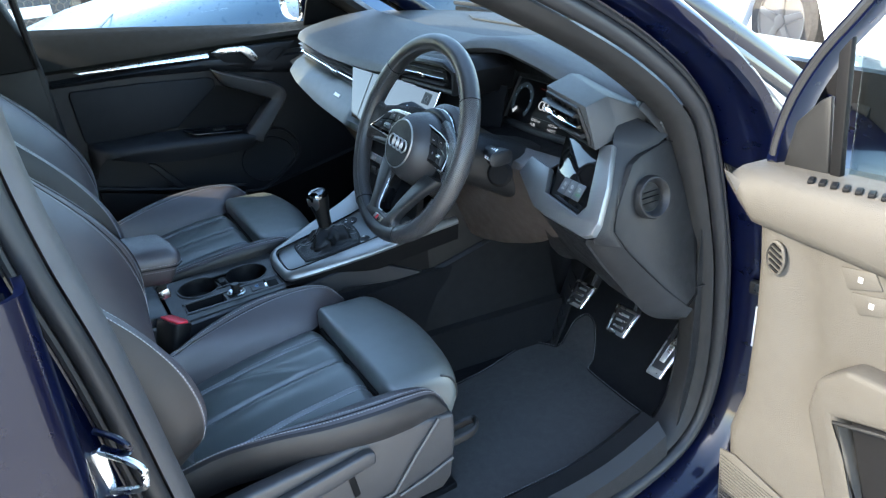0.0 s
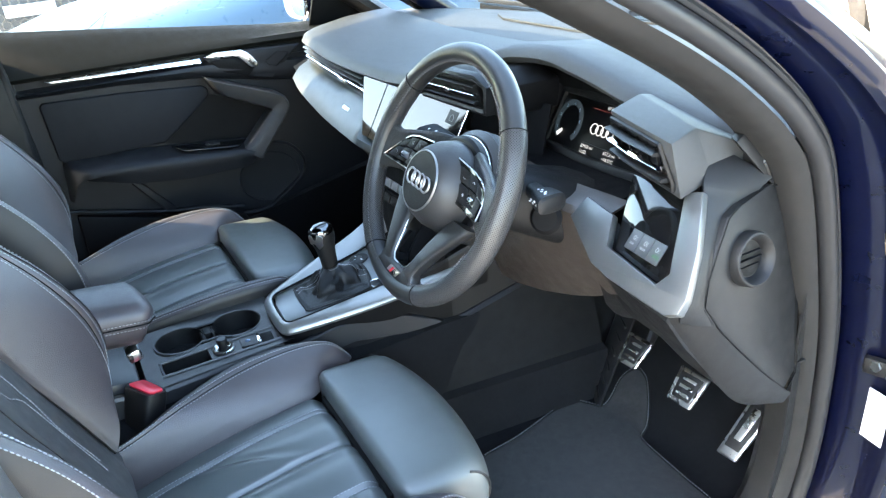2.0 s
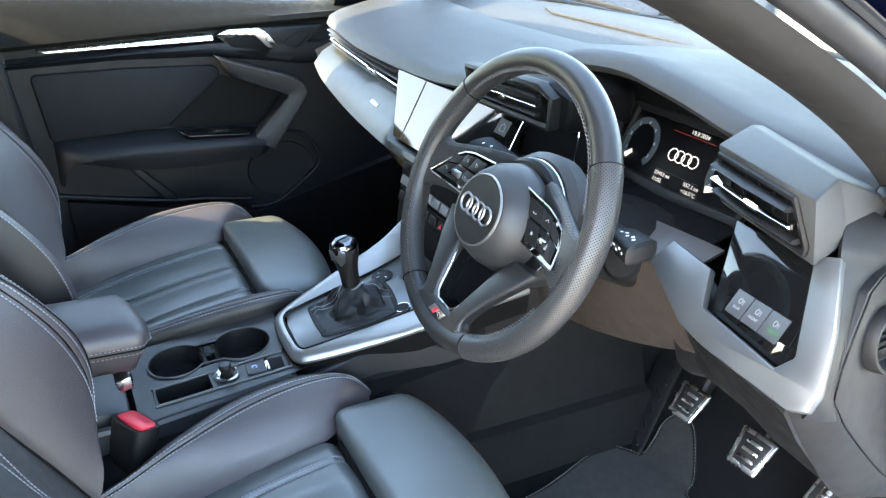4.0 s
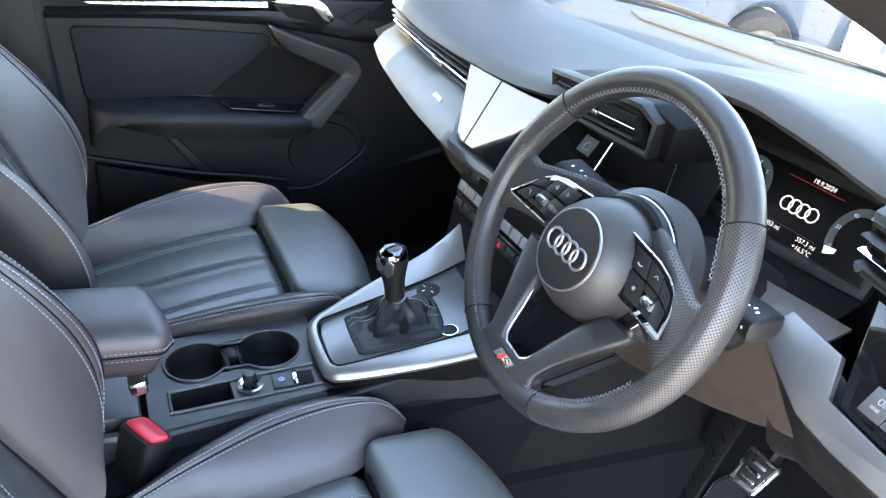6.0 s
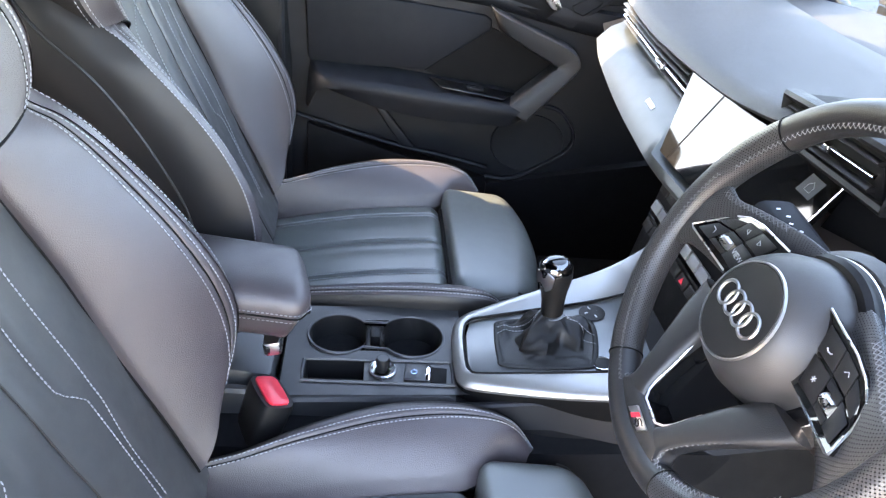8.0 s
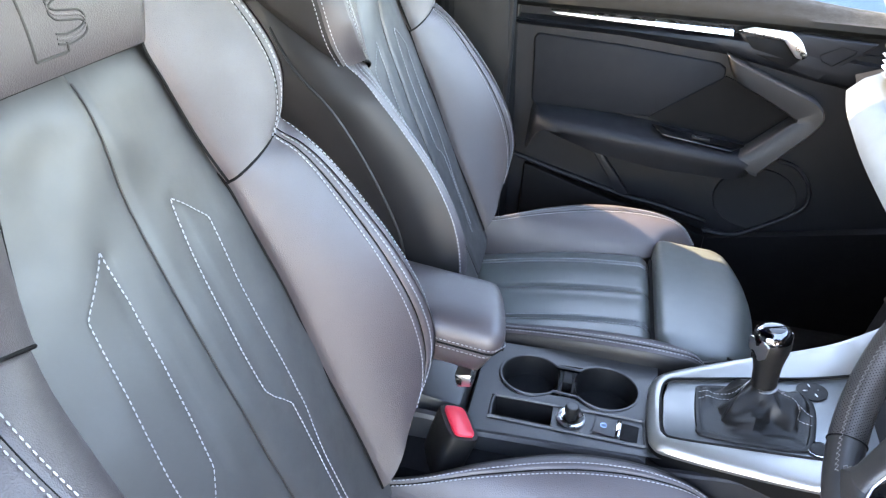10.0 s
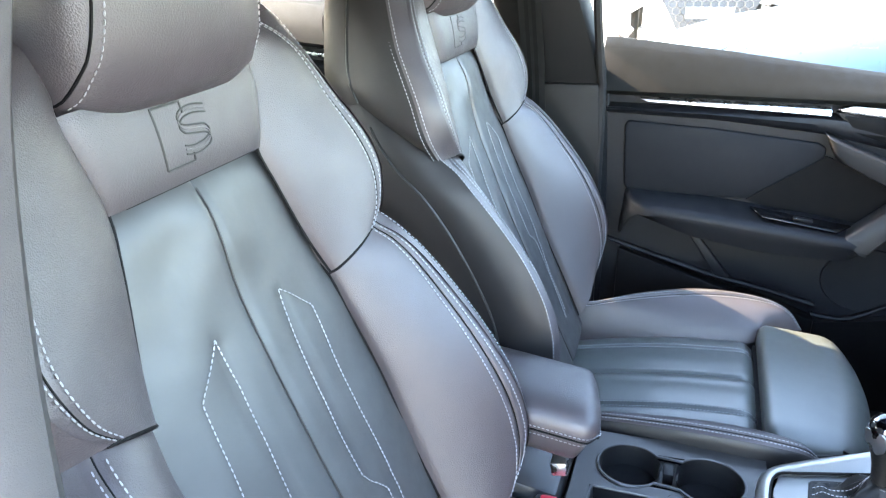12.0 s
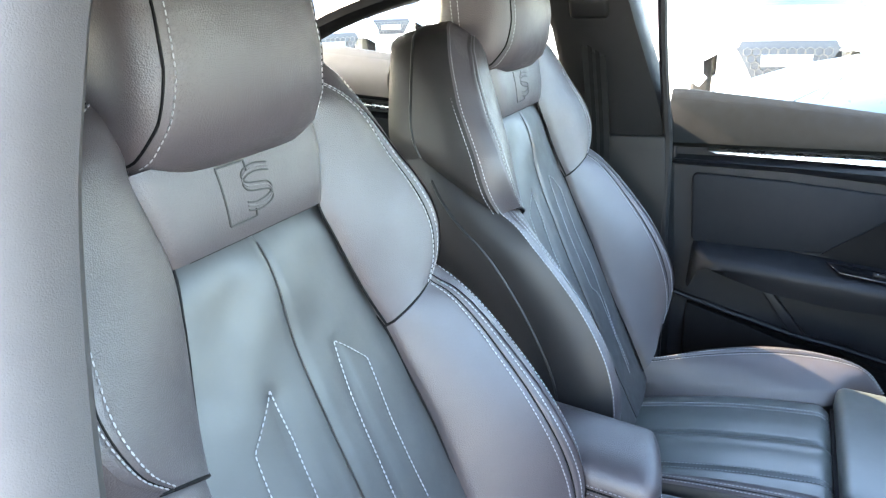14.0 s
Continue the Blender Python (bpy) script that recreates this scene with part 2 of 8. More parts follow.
def frames(path, up, closed=False):
    """At each point of a path: its way, a side and an upright, each one long."""
    out, n = [], len(path)
    for i, p in enumerate(path):
        a = path[(i - 1) % n] if closed or i > 0 else p
        b = path[(i + 1) % n] if closed or i < n - 1 else p
        t = (b - a).normalized()
        s = t.cross(Vector(up))
        s = s.normalized() if s.length > 1e-6 else Vector((1, 0, 0))
        out.append((t, s, s.cross(t).normalized()))
    return out


def sweep(path, prof, up=(0, 0, 1), closed=False, ring=True, scale=None):
    """Draws a profile of (side, upright) along a path."""
    path = [Vector(p) for p in path]
    rows = []
    for i, (p, (t, s, u)) in enumerate(zip(path, frames(path, up, closed))):
        k = scale[i] if scale else 1.0
        rows.append([p + s * (a * k) + u * (b * k) for a, b in prof])
    return skin(rows, ring=ring, loop=closed, cap=not closed)


def circle(r, n=10, rb=None, power=1.0):
    out = []
    for k in range(n):
        a = 2 * math.pi * k / n
        c, s = math.cos(a), math.sin(a)
        out.append((r * math.copysign(abs(c) ** power, c), (rb or r) * math.copysign(abs(s) ** power, s)))
    return out


def tube(path, r, n=10, closed=False, up=(0, 0, 1)):
    return sweep(path, circle(r, n), up, closed)


def slab(poly, way, bevel=0.0, seg=2):
    """A flat outline, given thickness along way, with rounded edges."""
    bm = bmesh.new()
    f = bm.faces.new([bm.verts.new(p) for p in poly])
    g = bmesh.ops.extrude_face_region(bm, geom=[f])
    bmesh.ops.translate(bm, vec=Vector(way), verts=[v for v in g["geom"] if isinstance(v, bmesh.types.BMVert)])
    bmesh.ops.recalc_face_normals(bm, faces=bm.faces)
    if bevel:
        bmesh.ops.bevel(bm, geom=bm.edges[:], offset=bevel, segments=seg, affect="EDGES", profile=0.5, clamp_overlap=True)
    return bm


def box(c, size, bevel=0.003, turn=(0, 0, 0), seg=2):
    bm = bmesh.new()
    bmesh.ops.create_cube(bm, size=1.0)
    bmesh.ops.scale(bm, vec=size, verts=bm.verts)
    if bevel:
        bmesh.ops.bevel(bm, geom=bm.edges[:], offset=bevel, segments=seg, affect="EDGES", profile=0.5, clamp_overlap=True)
    bmesh.ops.transform(bm, matrix=pose(*c, *turn), verts=bm.verts)
    return bm


def lathe(prof, at, axis=(0, 0, 1), n=32, squash=(1, 1)):
    """Turns a profile of (radius, height) round an axis."""
    q = Vector(axis).to_track_quat("Z", "Y")
    rows = []
    for r, h in prof:
        rows.append([Vector(at) + q @ Vector((r * math.cos(a) * squash[0], r * math.sin(a) * squash[1], h)) for a in [2 * math.pi * k / n for k in range(n)]])
    return skin(rows, ring=True, cap=True)


def join(*bms):
    out = bms[0]
    for bm in bms[1:]:
        me = bpy.data.meshes.new("join")
        bm.to_mesh(me)
        bm.free()
        out.from_mesh(me)
        bpy.data.meshes.remove(me)
    return out


def stitching(paths, parent, pitch=0.0060, length=0.0041, r=0.00064, lift=(0, 0, 0), name="stitching", slant=0.0, label="light grey stitching"):
    """Rows of single stitches along smooth paths, as one part."""
    verts, faces = [], []
    for path in paths:
        pts = even(path, pitch)
        for a, b in zip(pts, pts[1:]):
            t = (b - a).normalized()
            s = t.cross(Vector((0.3, 0.2, 0.93))).normalized()
            if slant:
                t = (t + s * slant).normalized()
                s = t.cross(Vector((0.3, 0.2, 0.93))).normalized()
            u = s.cross(t)
            c = (a + b) / 2 + Vector(lift)
            base = len(verts)
            for e, w in ((-0.5, 0.55), (-0.2, 1.0), (0.2, 1.0), (0.5, 0.55)):
                for k in range(4):
                    ang = math.pi / 2 * k + math.pi / 4
                    verts.append(c + t * (e * length) + s * (r * w * math.cos(ang) * 1.3) + u * (r * w * math.sin(ang)))
            for q in range(3):
                for k in range(4):
                    faces.append((base + 4 * q + k, base + 4 * q + (k + 1) % 4, base + 4 * q + 4 + (k + 1) % 4, base + 4 * q + 4 + k))
            faces += [(base + 3, base + 2, base + 1, base), (base + 12, base + 13, base + 14, base + 15)]
    return tagged(raw(name, verts, faces, THREAD, parent, label), kind="stuff")


def letters(text, at, right, up, size, material, parent, name="lettering", align="CENTER"):
    """Built-in-font characters as a thin raised mesh."""
    cu = bpy.data.curves.new("text", "FONT")
    cu.body, cu.size, cu.align_x, cu.align_y = text, size * K, align, "CENTER"
    cu.extrude = 0.0001
    ob = bpy.data.objects.new("text", cu)
    scene.collection.objects.link(ob)
    me = bpy.data.meshes.new_from_object(ob.evaluated_get(bpy.context.evaluated_depsgraph_get()))
    bpy.data.objects.remove(ob)
    r = Vector(right).normalized()
    n = r.cross(Vector(up)).normalized()
    u = n.cross(r)
    m = Matrix((r, u, n)).transposed().to_4x4()
    m.translation = Vector(at) * K
    me.transform(m)
    return put(name, me, material, parent, "")


# ---- ground ----
def ground():
    rows = []
    for i in range(41):
        f = (i / 20 - 1)
        y = 900 * f * abs(f) ** 3
        rows.append([(900 * (j / 20 - 1) * abs(j / 20 - 1) ** 3, y, 0.006 * noise.noise((j * 1.7, i * 1.7, 0))) for j in range(41)])
    ob = part("ground", skin(rows), ASPHALT)
    tagged(ob, "pale sunlit concrete forecourt, dry and dusty", "ground", kind="structure")


ground()

# ---- car body ----
body = thing("car_body", "navy blue metallic car body, driver's side open", "car body", (0, 0, 0.1), kind="structure")

# The driver's door opening, seen from outside: x, y, z of its edge.
OPENING = [
    (0.690, 0.08, 1.315), (0.715, 0.19, 1.272), (0.732, 0.30, 1.225), (0.745, 0.40, 1.172), (0.748, 0.49, 1.122), (0.752, 0.574, 1.066), (0.755, 0.652, 1.000),
    (0.757, 0.703, 0.925), (0.757, 0.760, 0.74), (0.757, 0.785, 0.60), (0.757, 0.790, 0.41), (0.760, 0.745, 0.285), (0.765, 0.62, 0.232), (0.77, 0.40, 0.212),
    (0.775, 0.1, 0.20), (0.775, -0.10, 0.225), (0.77, -0.185, 0.32), (0.765, -0.225, 0.55), (0.755, -0.262, 0.85), (0.735, -0.29, 1.0),
    (0.71, -0.305, 1.13), (0.69, -0.30, 1.24), (0.668, -0.27, 1.34), (0.655, -0.15, 1.385), (0.665, -0.02, 1.350),
]


def opening_band(prof, n=132, ring=False, end=""):
    """A band round the door opening: prof holds (outwards, sideways) from its edge."""
    path = spline(OPENING, n, closed=True)
    mid = Vector((0, 0.27, 0.72))
    rows = []
    for i, p in enumerate(path):
        t = path[(i + 1) % n] - path[i - 1]
        t.x = 0
        t.normalize()
        o = Vector((0, t.z, -t.y))
        if o.dot(Vector((0, p.y, p.z)) - mid) < 0:
            o = -o
        wide = 1.0 if p.z < 0.9 else max(0.45, 1.0 - (p.z - 0.9) * 2.2)
        pil = 1.0
        slim = min(1.0, max(0.15, 1 - (p.z - 0.88) / 0.11)) if p.y > 0.05 else 1.0
        rear = 0.8 if p.y < -0.1 and p.z > 0.5 else 1.0
        rows.append([p + o * (a * (pil * rear) if a < 0 else min(a, 0.084) + max(0, a - 0.084) * slim) + Vector((b * (wide if b > 0.03 else rear if b < -0.01 else 1.0), 0, 0)) for a, b in prof])
    if end:
        turn = next(i for i, p in enumerate(path) if p.y < -0.02)
        return skin(rows[: turn + 1] if end == "front" else rows[turn:] + rows[:1])
    return skin(rows, ring=ring, loop=True)


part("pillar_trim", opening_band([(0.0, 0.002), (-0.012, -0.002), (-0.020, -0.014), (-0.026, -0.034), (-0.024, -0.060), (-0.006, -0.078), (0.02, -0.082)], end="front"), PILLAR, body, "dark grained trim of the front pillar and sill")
part("pillar_trim", opening_band([(0.0, 0.002), (-0.012, -0.002), (-0.020, -0.014), (-0.026, -0.034), (-0.024, -0.060), (-0.006, -0.078), (0.02, -0.082)], end="rear"), PILLAR_SUNLIT, body, "grained trim of the centre pillar, lightened as if sunlit")
part("weatherstrip", opening_band([(0.017 + 0.014 * math.cos(a), 0.006 + 0.014 * math.sin(a)) for a in [k * math.pi / 5 for k in range(10)]], ring=True), RUBBER, body, "round black rubber door seal")
part("seal_lip", opening_band([(0.036 + 0.006 * math.cos(a), 0.004 + 0.007 * math.sin(a)) for a in [k * math.pi / 4 for k in range(8)]], ring=True), RUBBER, body, "thin second lip of the rubber seal")
part("door_jamb", opening_band([(0.030, -0.004), (0.046, 0.0), (0.050, 0.014), (0.052, 0.040), (0.060, 0.052), (0.066, 0.075), (0.064, 0.092), (0.070, 0.104), (0.084, 0.110), (0.12, 0.105), (0.15, 0.09), (0.19, 0.07)]), NAVY, body, "glossy navy painted door jamb")


def windscreen():
    rows = []
    for k in range(17):
        f = k / 16
        row = []
        for j in range(25):
            g = j / 12 - 1
            half = 0.715 + (0.62 - 0.715) * f
            side = 1.02 - 0.82 * f
            row.append((g * half, side + (0.21 - 0.13 * f) * (1 - g * g), 0.950 + 0.405 * f + 0.045 * math.sin(math.pi * f) + 0.012 * (1 - g * g)))
        rows.append(row)
    part("windscreen", skin(rows), GLASS, body, "clear raked windscreen")
    rim = [Vector(rows[0][j]) + Vector((0, -0.012, 0.004)) for j in range(25)]
    part("windscreen_edge", sweep(rim, circle(0.012, 8, 0.006)), PLASTIC_DEEP, body, "black lower edge of the windscreen")
    for j in (0, 24):
        side = [Vector(r[j]) for r in rows]
        part("windscreen_pillar", sweep(side, circle(0.030, 12, 0.018), up=(1, 0, 0)), NAVY, body, "navy pillar beside the windscreen")
        part("pillar_gloss", sweep([p + Vector((0.016 if j else -0.016, -0.030, -0.012)) for p in side], circle(0.016, 10, 0.010), up=(1, 0, 0)), PIANO, body, "gloss black strip along the pillar")


windscreen()


def roof():
    rows = []
    for k in range(15):
        f = k / 14
        y = 0.285 - 1.85 * f
        half = 0.64 + 0.035 * min(1, f * 8) - 0.03 * f * f
        rows.append([(g * half, y - 0.05 * g * g * max(0, 1 - f * 6), 1.460 - 0.095 * abs(g) ** 3 - 0.05 * f * f - 0.04 * max(0, 1 - f * 10) ** 2) for g in [j / 8 - 1 for j in range(17)]])
    part("roof", skin(rows, thick=0.035), NAVY, body, "navy roof")


roof()


def passenger_frame():
    """The window frame, pillars and side wall on the passenger's side, and the closed rear."""
    ring = spline([(-0.85, 0.86, 0.95), (-0.80, 0.70, 1.06), (-0.74, 0.50, 1.20), (-0.69, 0.30, 1.29), (-0.675, 0.0, 1.335), (-0.675, -0.28, 1.335)], 40)
    part("a_pillar", sweep(ring, circle(0.03, 10, 0.04), up=(1, 0, 0)), PLASTIC, body, "dark trimmed pillar and roof rail beside the passenger")
    for s in (-1, 1):
        ring = spline([(s * 0.675, -0.28, 1.335), (s * 0.685, -0.7, 1.31), (s * 0.72, -1.1, 1.2), (s * 0.78, -1.3, 1.02)], 24)
        part("roof_rail", sweep(ring, circle(0.03, 10, 0.04), up=(1, 0, 0)), PLASTIC, body)
    rows = []
    for z, x in ((0.40, -0.795), (0.70, -0.785), (0.955, -0.772), (0.962, -0.774), (0.966, -0.782), (0.972, -0.780), (1.06, -0.752), (1.2, -0.712), (1.345, -0.665)):
        y0 = float(np.interp(z, [0.4, 0.84, 0.97, 1.07, 1.25, 1.35], [-0.19, -0.195, -0.212, -0.232, -0.286, -0.31]))
        y1 = float(np.interp(z, [0.4, 0.97, 1.12, 1.26, 1.35], [-0.43, -0.44, -0.435, -0.475, -0.50]))
        rows.append([(x - 0.05, y0 + 0.004, z), (x - 0.012, y0 - 0.002, z), (x - 0.002, y0 - 0.010, z), (x + 0.004, y0 * 0.75 + y1 * 0.25, z), (x + 0.006, (y0 + y1) / 2, z), (x, y1 + 0.015, z), (x - 0.012, y1, z), (x - 0.05, y1 - 0.004, z)])
    part("b_pillar", skin(rows, thick=-0.004), PLASTIC, body, "dark grained centre pillar cover on the passenger's side")
    part("pillar_slider", slab([(-0.712, -0.312, 1.265), (-0.716, -0.300, 1.262), (-0.734, -0.262, 1.155), (-0.738, -0.268, 1.140), (-0.740, -0.312, 1.132), (-0.716, -0.330, 1.235)], (-0.03, 0, 0), 0.004, 3), PLASTIC, body, "raised cover of the belt height adjuster")
    # driver's side: the rear door behind the open one, with its rolled front edge
    rows = []
    for k in range(25):
        z = 0.16 + 0.86 * k / 24
        bow = 0.012 * math.sin(math.pi * min(1, max(0, (z - 0.2) / 0.8))) - 0.02 * max(0, (z - 0.8) / 0.22) ** 2
        y0 = -0.318 - 0.02 * max(0, (0.85 - z))
        rows.append([(0.835 + bow, y0 - 0.004, z), (0.862 + bow, y0 - 0.001, z), (0.878 + bow, y0 - 0.003, z), (0.886 + bow, y0 - 0.012, z), (0.889 + bow, y0 - 0.03, z), (0.892 + bow, y0 - 0.3, z), (0.888 + bow, -1.5, z)])
    part("rear_side", skin(rows, thick=-0.01), NAVY, body, "navy rear door skin with a rolled edge", sharp=50)
    crease = [Vector((0.9035, y, 0.80 - 0.02 * (y + 0.3))) for y in (-0.35, -0.6, -1.0, -1.5)]
    part("swage_line", sweep(crease, circle(0.004, 6, 0.010), up=(1, 0, 0)), NAVY, body)
    part("shut_gap", slab([(0.800, -0.333, 0.2), (0.800, -0.333, 1.0), (0.838, -0.333, 1.0), (0.838, -0.340, 0.2)], (0, -0.01, 0)), PLASTIC_DEEP, body, "dark gap at the rear door's edge")
    # Two panes added out of view, tinted dark to hold back light from behind.
    part("rear_screen", slab([(-0.64, -1.50, 1.0), (0.64, -1.50, 1.0), (0.58, -1.48, 1.345), (-0.58, -1.48, 1.345)], (0, -0.004, 0)), REAR_DIM, body, "unseen rear screen, darkened to cut light from behind")
    part("rear_quarter_pane", skin([[(0.80, -0.44, 0.98), (0.80, -1.46, 0.98)], [(0.70, -0.46, 1.32), (0.70, -1.1, 1.24)]]), REAR_DIM, body, "unseen rear side window, darkened to cut light")
    part("rear_wall", slab([(-0.8, -1.5, 0.1), (0.8, -1.5, 0.1), (0.8, -1.5, 1.0), (-0.8, -1.5, 1.0)], (0, -0.04, 0), 0.0), PLASTIC_DEEP, body)
    part("pillar_core", slab([(0.74, -0.30, 0.25), (0.74, -0.44, 0.25), (0.70, -0.46, 1.0), (0.655, -0.46, 1.31), (0.655, -0.34, 1.31), (0.70, -0.325, 1.0)], (0.035, 0, 0), 0.01), PLASTIC, body, "driver's side centre pillar")


passenger_frame()


def floor_pan():
    """Carpeted floor: flat under the seats, rising to the bulkhead at the front."""
    def z_of(x, y):
        z = 0.21
        if y > 0.78:
            z += (y - 0.78) * 0.62
        if y > 1.0:
            z += (y - 1.0) * 1.8
        tun = max(0.0, 1 - ((abs(x) - 0.13) / 0.075)) if abs(x) > 0.13 else 1.0
        z = max(z, 0.21 + 0.26 * tun * tun * (3 - 2 * min(tun, 1)) / 1.0)
        return z + 0.004 * noise.noise((x * 9, y * 9, 1.0))
    xs = [-0.80 + 1.56 * j / 60 for j in range(61)]
    ys = [-1.5 + 2.72 * i / 70 for i in range(71)]
    part("side_kick", slab([(-0.795, 0.30, 0.16), (-0.795, 1.2, 0.16), (-0.78, 1.2, 0.62), (-0.79, 0.30, 0.44)], (-0.03, 0, 0)), CARPET, body, "dark lining of the passenger footwell")
    part("side_sill", slab([(-0.79, -1.5, 0.16), (-0.79, 0.31, 0.16), (-0.79, 0.31, 0.40), (-0.79, -1.5, 0.40)], (-0.06, 0, 0)), PLASTIC_DEEP, body)
    part("carpet", skin([[(x, y, z_of(x, y)) for x in xs] for y in ys], thick=-0.02), CARPET, body, "black carpet over floor and tunnel")
    part("bulkhead", slab([(-0.85, 1.2, 0.1), (0.85, 1.2, 0.1), (0.85, 1.2, 0.95), (-0.85, 1.2, 0.95)], (0, 0.03, 0)), PLASTIC_DEEP, body)
    part("underbody", slab([(-0.85, -1.5, 0.13), (0.85, -1.5, 0.13), (0.85, 1.2, 0.13), (-0.85, 1.2, 0.13)], (0, 0, 0.03)), PLASTIC_DEEP, body)
    # sill cover and the kick panel beside the pedals
    rows = []
    for y in [-0.22 + 0.9 * i / 20 for i in range(21)]:
        lift = 0.05 * max(0, (y - 0.45) / 0.23) ** 2
        rows.append([(0.66, y, 0.19), (0.675, y, 0.235 + lift), (0.70, y, 0.262 + lift), (0.74, y, 0.265 + lift), (0.762, y, 0.245 + lift), (0.768, y, 0.20 + lift)])
    part("sill_cover", skin(rows, thick=-0.004), PLASTIC, body, "dark plastic sill cover")
    rows = []
    for z in [0.2 + 0.55 * i / 14 for i in range(15)]:
        f = max(0, (0.45 - z) / 0.25)
        rows.append([(0.752, 0.745 - 0.03 * f, z), (0.738 - 0.01 * f, 0.80 - 0.02 * f, z), (0.715 - 0.03 * f, 0.88, z), (0.69, 1.02, z)])
    part("kick_panel", skin(rows, thick=0.004), PLASTIC, body, "dark side panel beside the accelerator")


floor_pan()


def bonnet():
    rows = []
    for k in range(15):
        f = k / 14
        y = 1.25 + 1.0 * f
        rows.append([(g * (0.72 - 0.08 * f), y - 0.06 * g * g, 0.93 - 0.05 * f - 0.18 * f * f - 0.06 * abs(g) ** 3 + 0.012 * math.exp(-((abs(g) - 0.62) / 0.05) ** 2)) for g in [j / 14 - 1 for j in range(29)]])
    part("bonnet", skin(rows, thick=-0.01), NAVY, body, "navy bonnet mirroring the sky")
    rows = []
    for k in range(15):
        f = k / 14
        y = 0.90 + 1.3 * f
        rows.append([(0.69 - 0.05 * f, y, 0.885 - 0.04 * f - 0.16 * f * f), (0.76 - 0.05 * f, y, 0.88 - 0.04 * f - 0.17 * f * f), (0.84 - 0.05 * f, y, 0.83 - 0.05 * f - 0.16 * f * f), (0.885 - 0.05 * f, y, 0.72 - 0.1 * f), (0.89 - 0.05 * f, y, 0.3)])
    part("wing", skin(rows, thick=-0.006), NAVY, body, "navy front wing")
    part("scuttle", slab([(-0.66, 1.12, 0.925), (0.66, 1.12, 0.925), (0.64, 1.29, 0.915), (-0.64, 1.29, 0.915)], (0, 0, -0.02), 0.004), PLASTIC_DEEP, body, "black plastic scuttle below the windscreen")
    for s, x in ((1, 0.35), (1, -0.3)):
        arm = spline([(x, 1.25, 0.945), (x - 0.2, 1.245, 0.958), (x - 0.52, 1.19, 0.965)], 16)
        wiper = thing("windscreen_wiper", "black windscreen wiper parked at the glass", "wiper", (x, 1.25, 0.94), "wipers")
        part("wiper_arm", sweep(arm, circle(0.006, 8, 0.004)), RUBBER, wiper)
        part("wiper_blade", sweep([p + Vector((0, -0.012, 0.002)) for p in arm[3:]], circle(0.004, 6, 0.008)), RUBBER, wiper)


bonnet()


# ---- dashboard ----
dash = thing("dashboard", "dark grey soft-skinned dashboard with satin silver trim", "dashboard", (0, 0.8, 0.6))

LIP = [(-0.76, 0.66, 0.968), (-0.70, 0.57, 0.966), (-0.655, 0.515, 0.962), (-0.58, 0.509, 0.953), (-0.45, 0.507, 0.941), (-0.30, 0.507, 0.939), (-0.20, 0.509, 0.940), (-0.105, 0.510, 0.944), (-0.035, 0.511, 0.952), (0.035, 0.518, 0.963),
       (0.075, 0.56, 0.982), (0.12, 0.60, 1.001), (0.18, 0.625, 1.018), (0.28, 0.630, 1.027), (0.36, 0.626, 1.020), (0.43, 0.624, 1.010), (0.50, 0.620, 0.998), (0.58, 0.625, 0.988), (0.65, 0.635, 0.975), (0.72, 0.66, 0.955)]


def dash_top():
    lip = spline(LIP, 90)
    rows = []
    for p in lip:
        x, y, z = p
        hood = math.exp(-((x - 0.33) / 0.20) ** 2)
        back = 1.21 - 0.15 * (x / 0.7) ** 2
        crease = float(np.interp(x, [-0.76, -0.3, 0.0, 0.1, 0.3, 0.72], [0.82, 0.777, 0.79, 0.87, 0.93, 0.93]))
        thin = 0.35 if x < 0.04 else 0.5
        row = [(x, y + 0.04, z - 0.030 * thin), (x, y + 0.012, z - 0.022 * thin), (x, y + 0.002, z - 0.012 * thin), (x, y, z - 0.002), (x, y + 0.006, z + 0.008), (x, y + 0.02, z + 0.014)]
        e = 0.990 + 0.022 * hood
        for f, zz in ((0.2, 0.35), (0.45, 0.65), (0.7, 0.9), (1.0, 1.0)):
            row.append((x, y + 0.02 + (crease - y - 0.02) * f, z + 0.014 + (e - z - 0.014) * zz))
        row += [(x, crease + 0.006, e - 0.004), (x, crease + 0.016, e - 0.013), (x, crease + 0.030, e - 0.015), (x, crease + 0.040, e - 0.011), (x, crease + (back - crease) * 0.5, e - 0.012 - 0.012 * hood), (x, back, 0.962)]
        rows.append(row)
    part("dash_pad", skin(rows, thick=-0.004), PLASTIC_SOFT, dash, "soft blue-grey upper dash pad", sharp=50)
    # long seam across the pad, and the speaker cover by the glass
    seam = [Vector(r[7]) + Vector((0, 0, 0.0008)) for r in rows[8:38]]
    part("pad_seam", tube(seam, 0.0014, 6), PLASTIC_DEEP, dash)
    part("speaker_cover", slab([(-0.42, 0.99, 0.981), (-0.34, 0.955, 0.982), (-0.12, 0.965, 0.982), (0.10, 0.975, 0.980), (0.22, 1.01, 0.975), (0.16, 1.07, 0.973), (-0.10, 1.10, 0.973), (-0.40, 1.10, 0.973)], (0, 0, 0.006), 0.002), PLASTIC_SOFT, dash, "grained cover beside the windscreen")


dash_top()


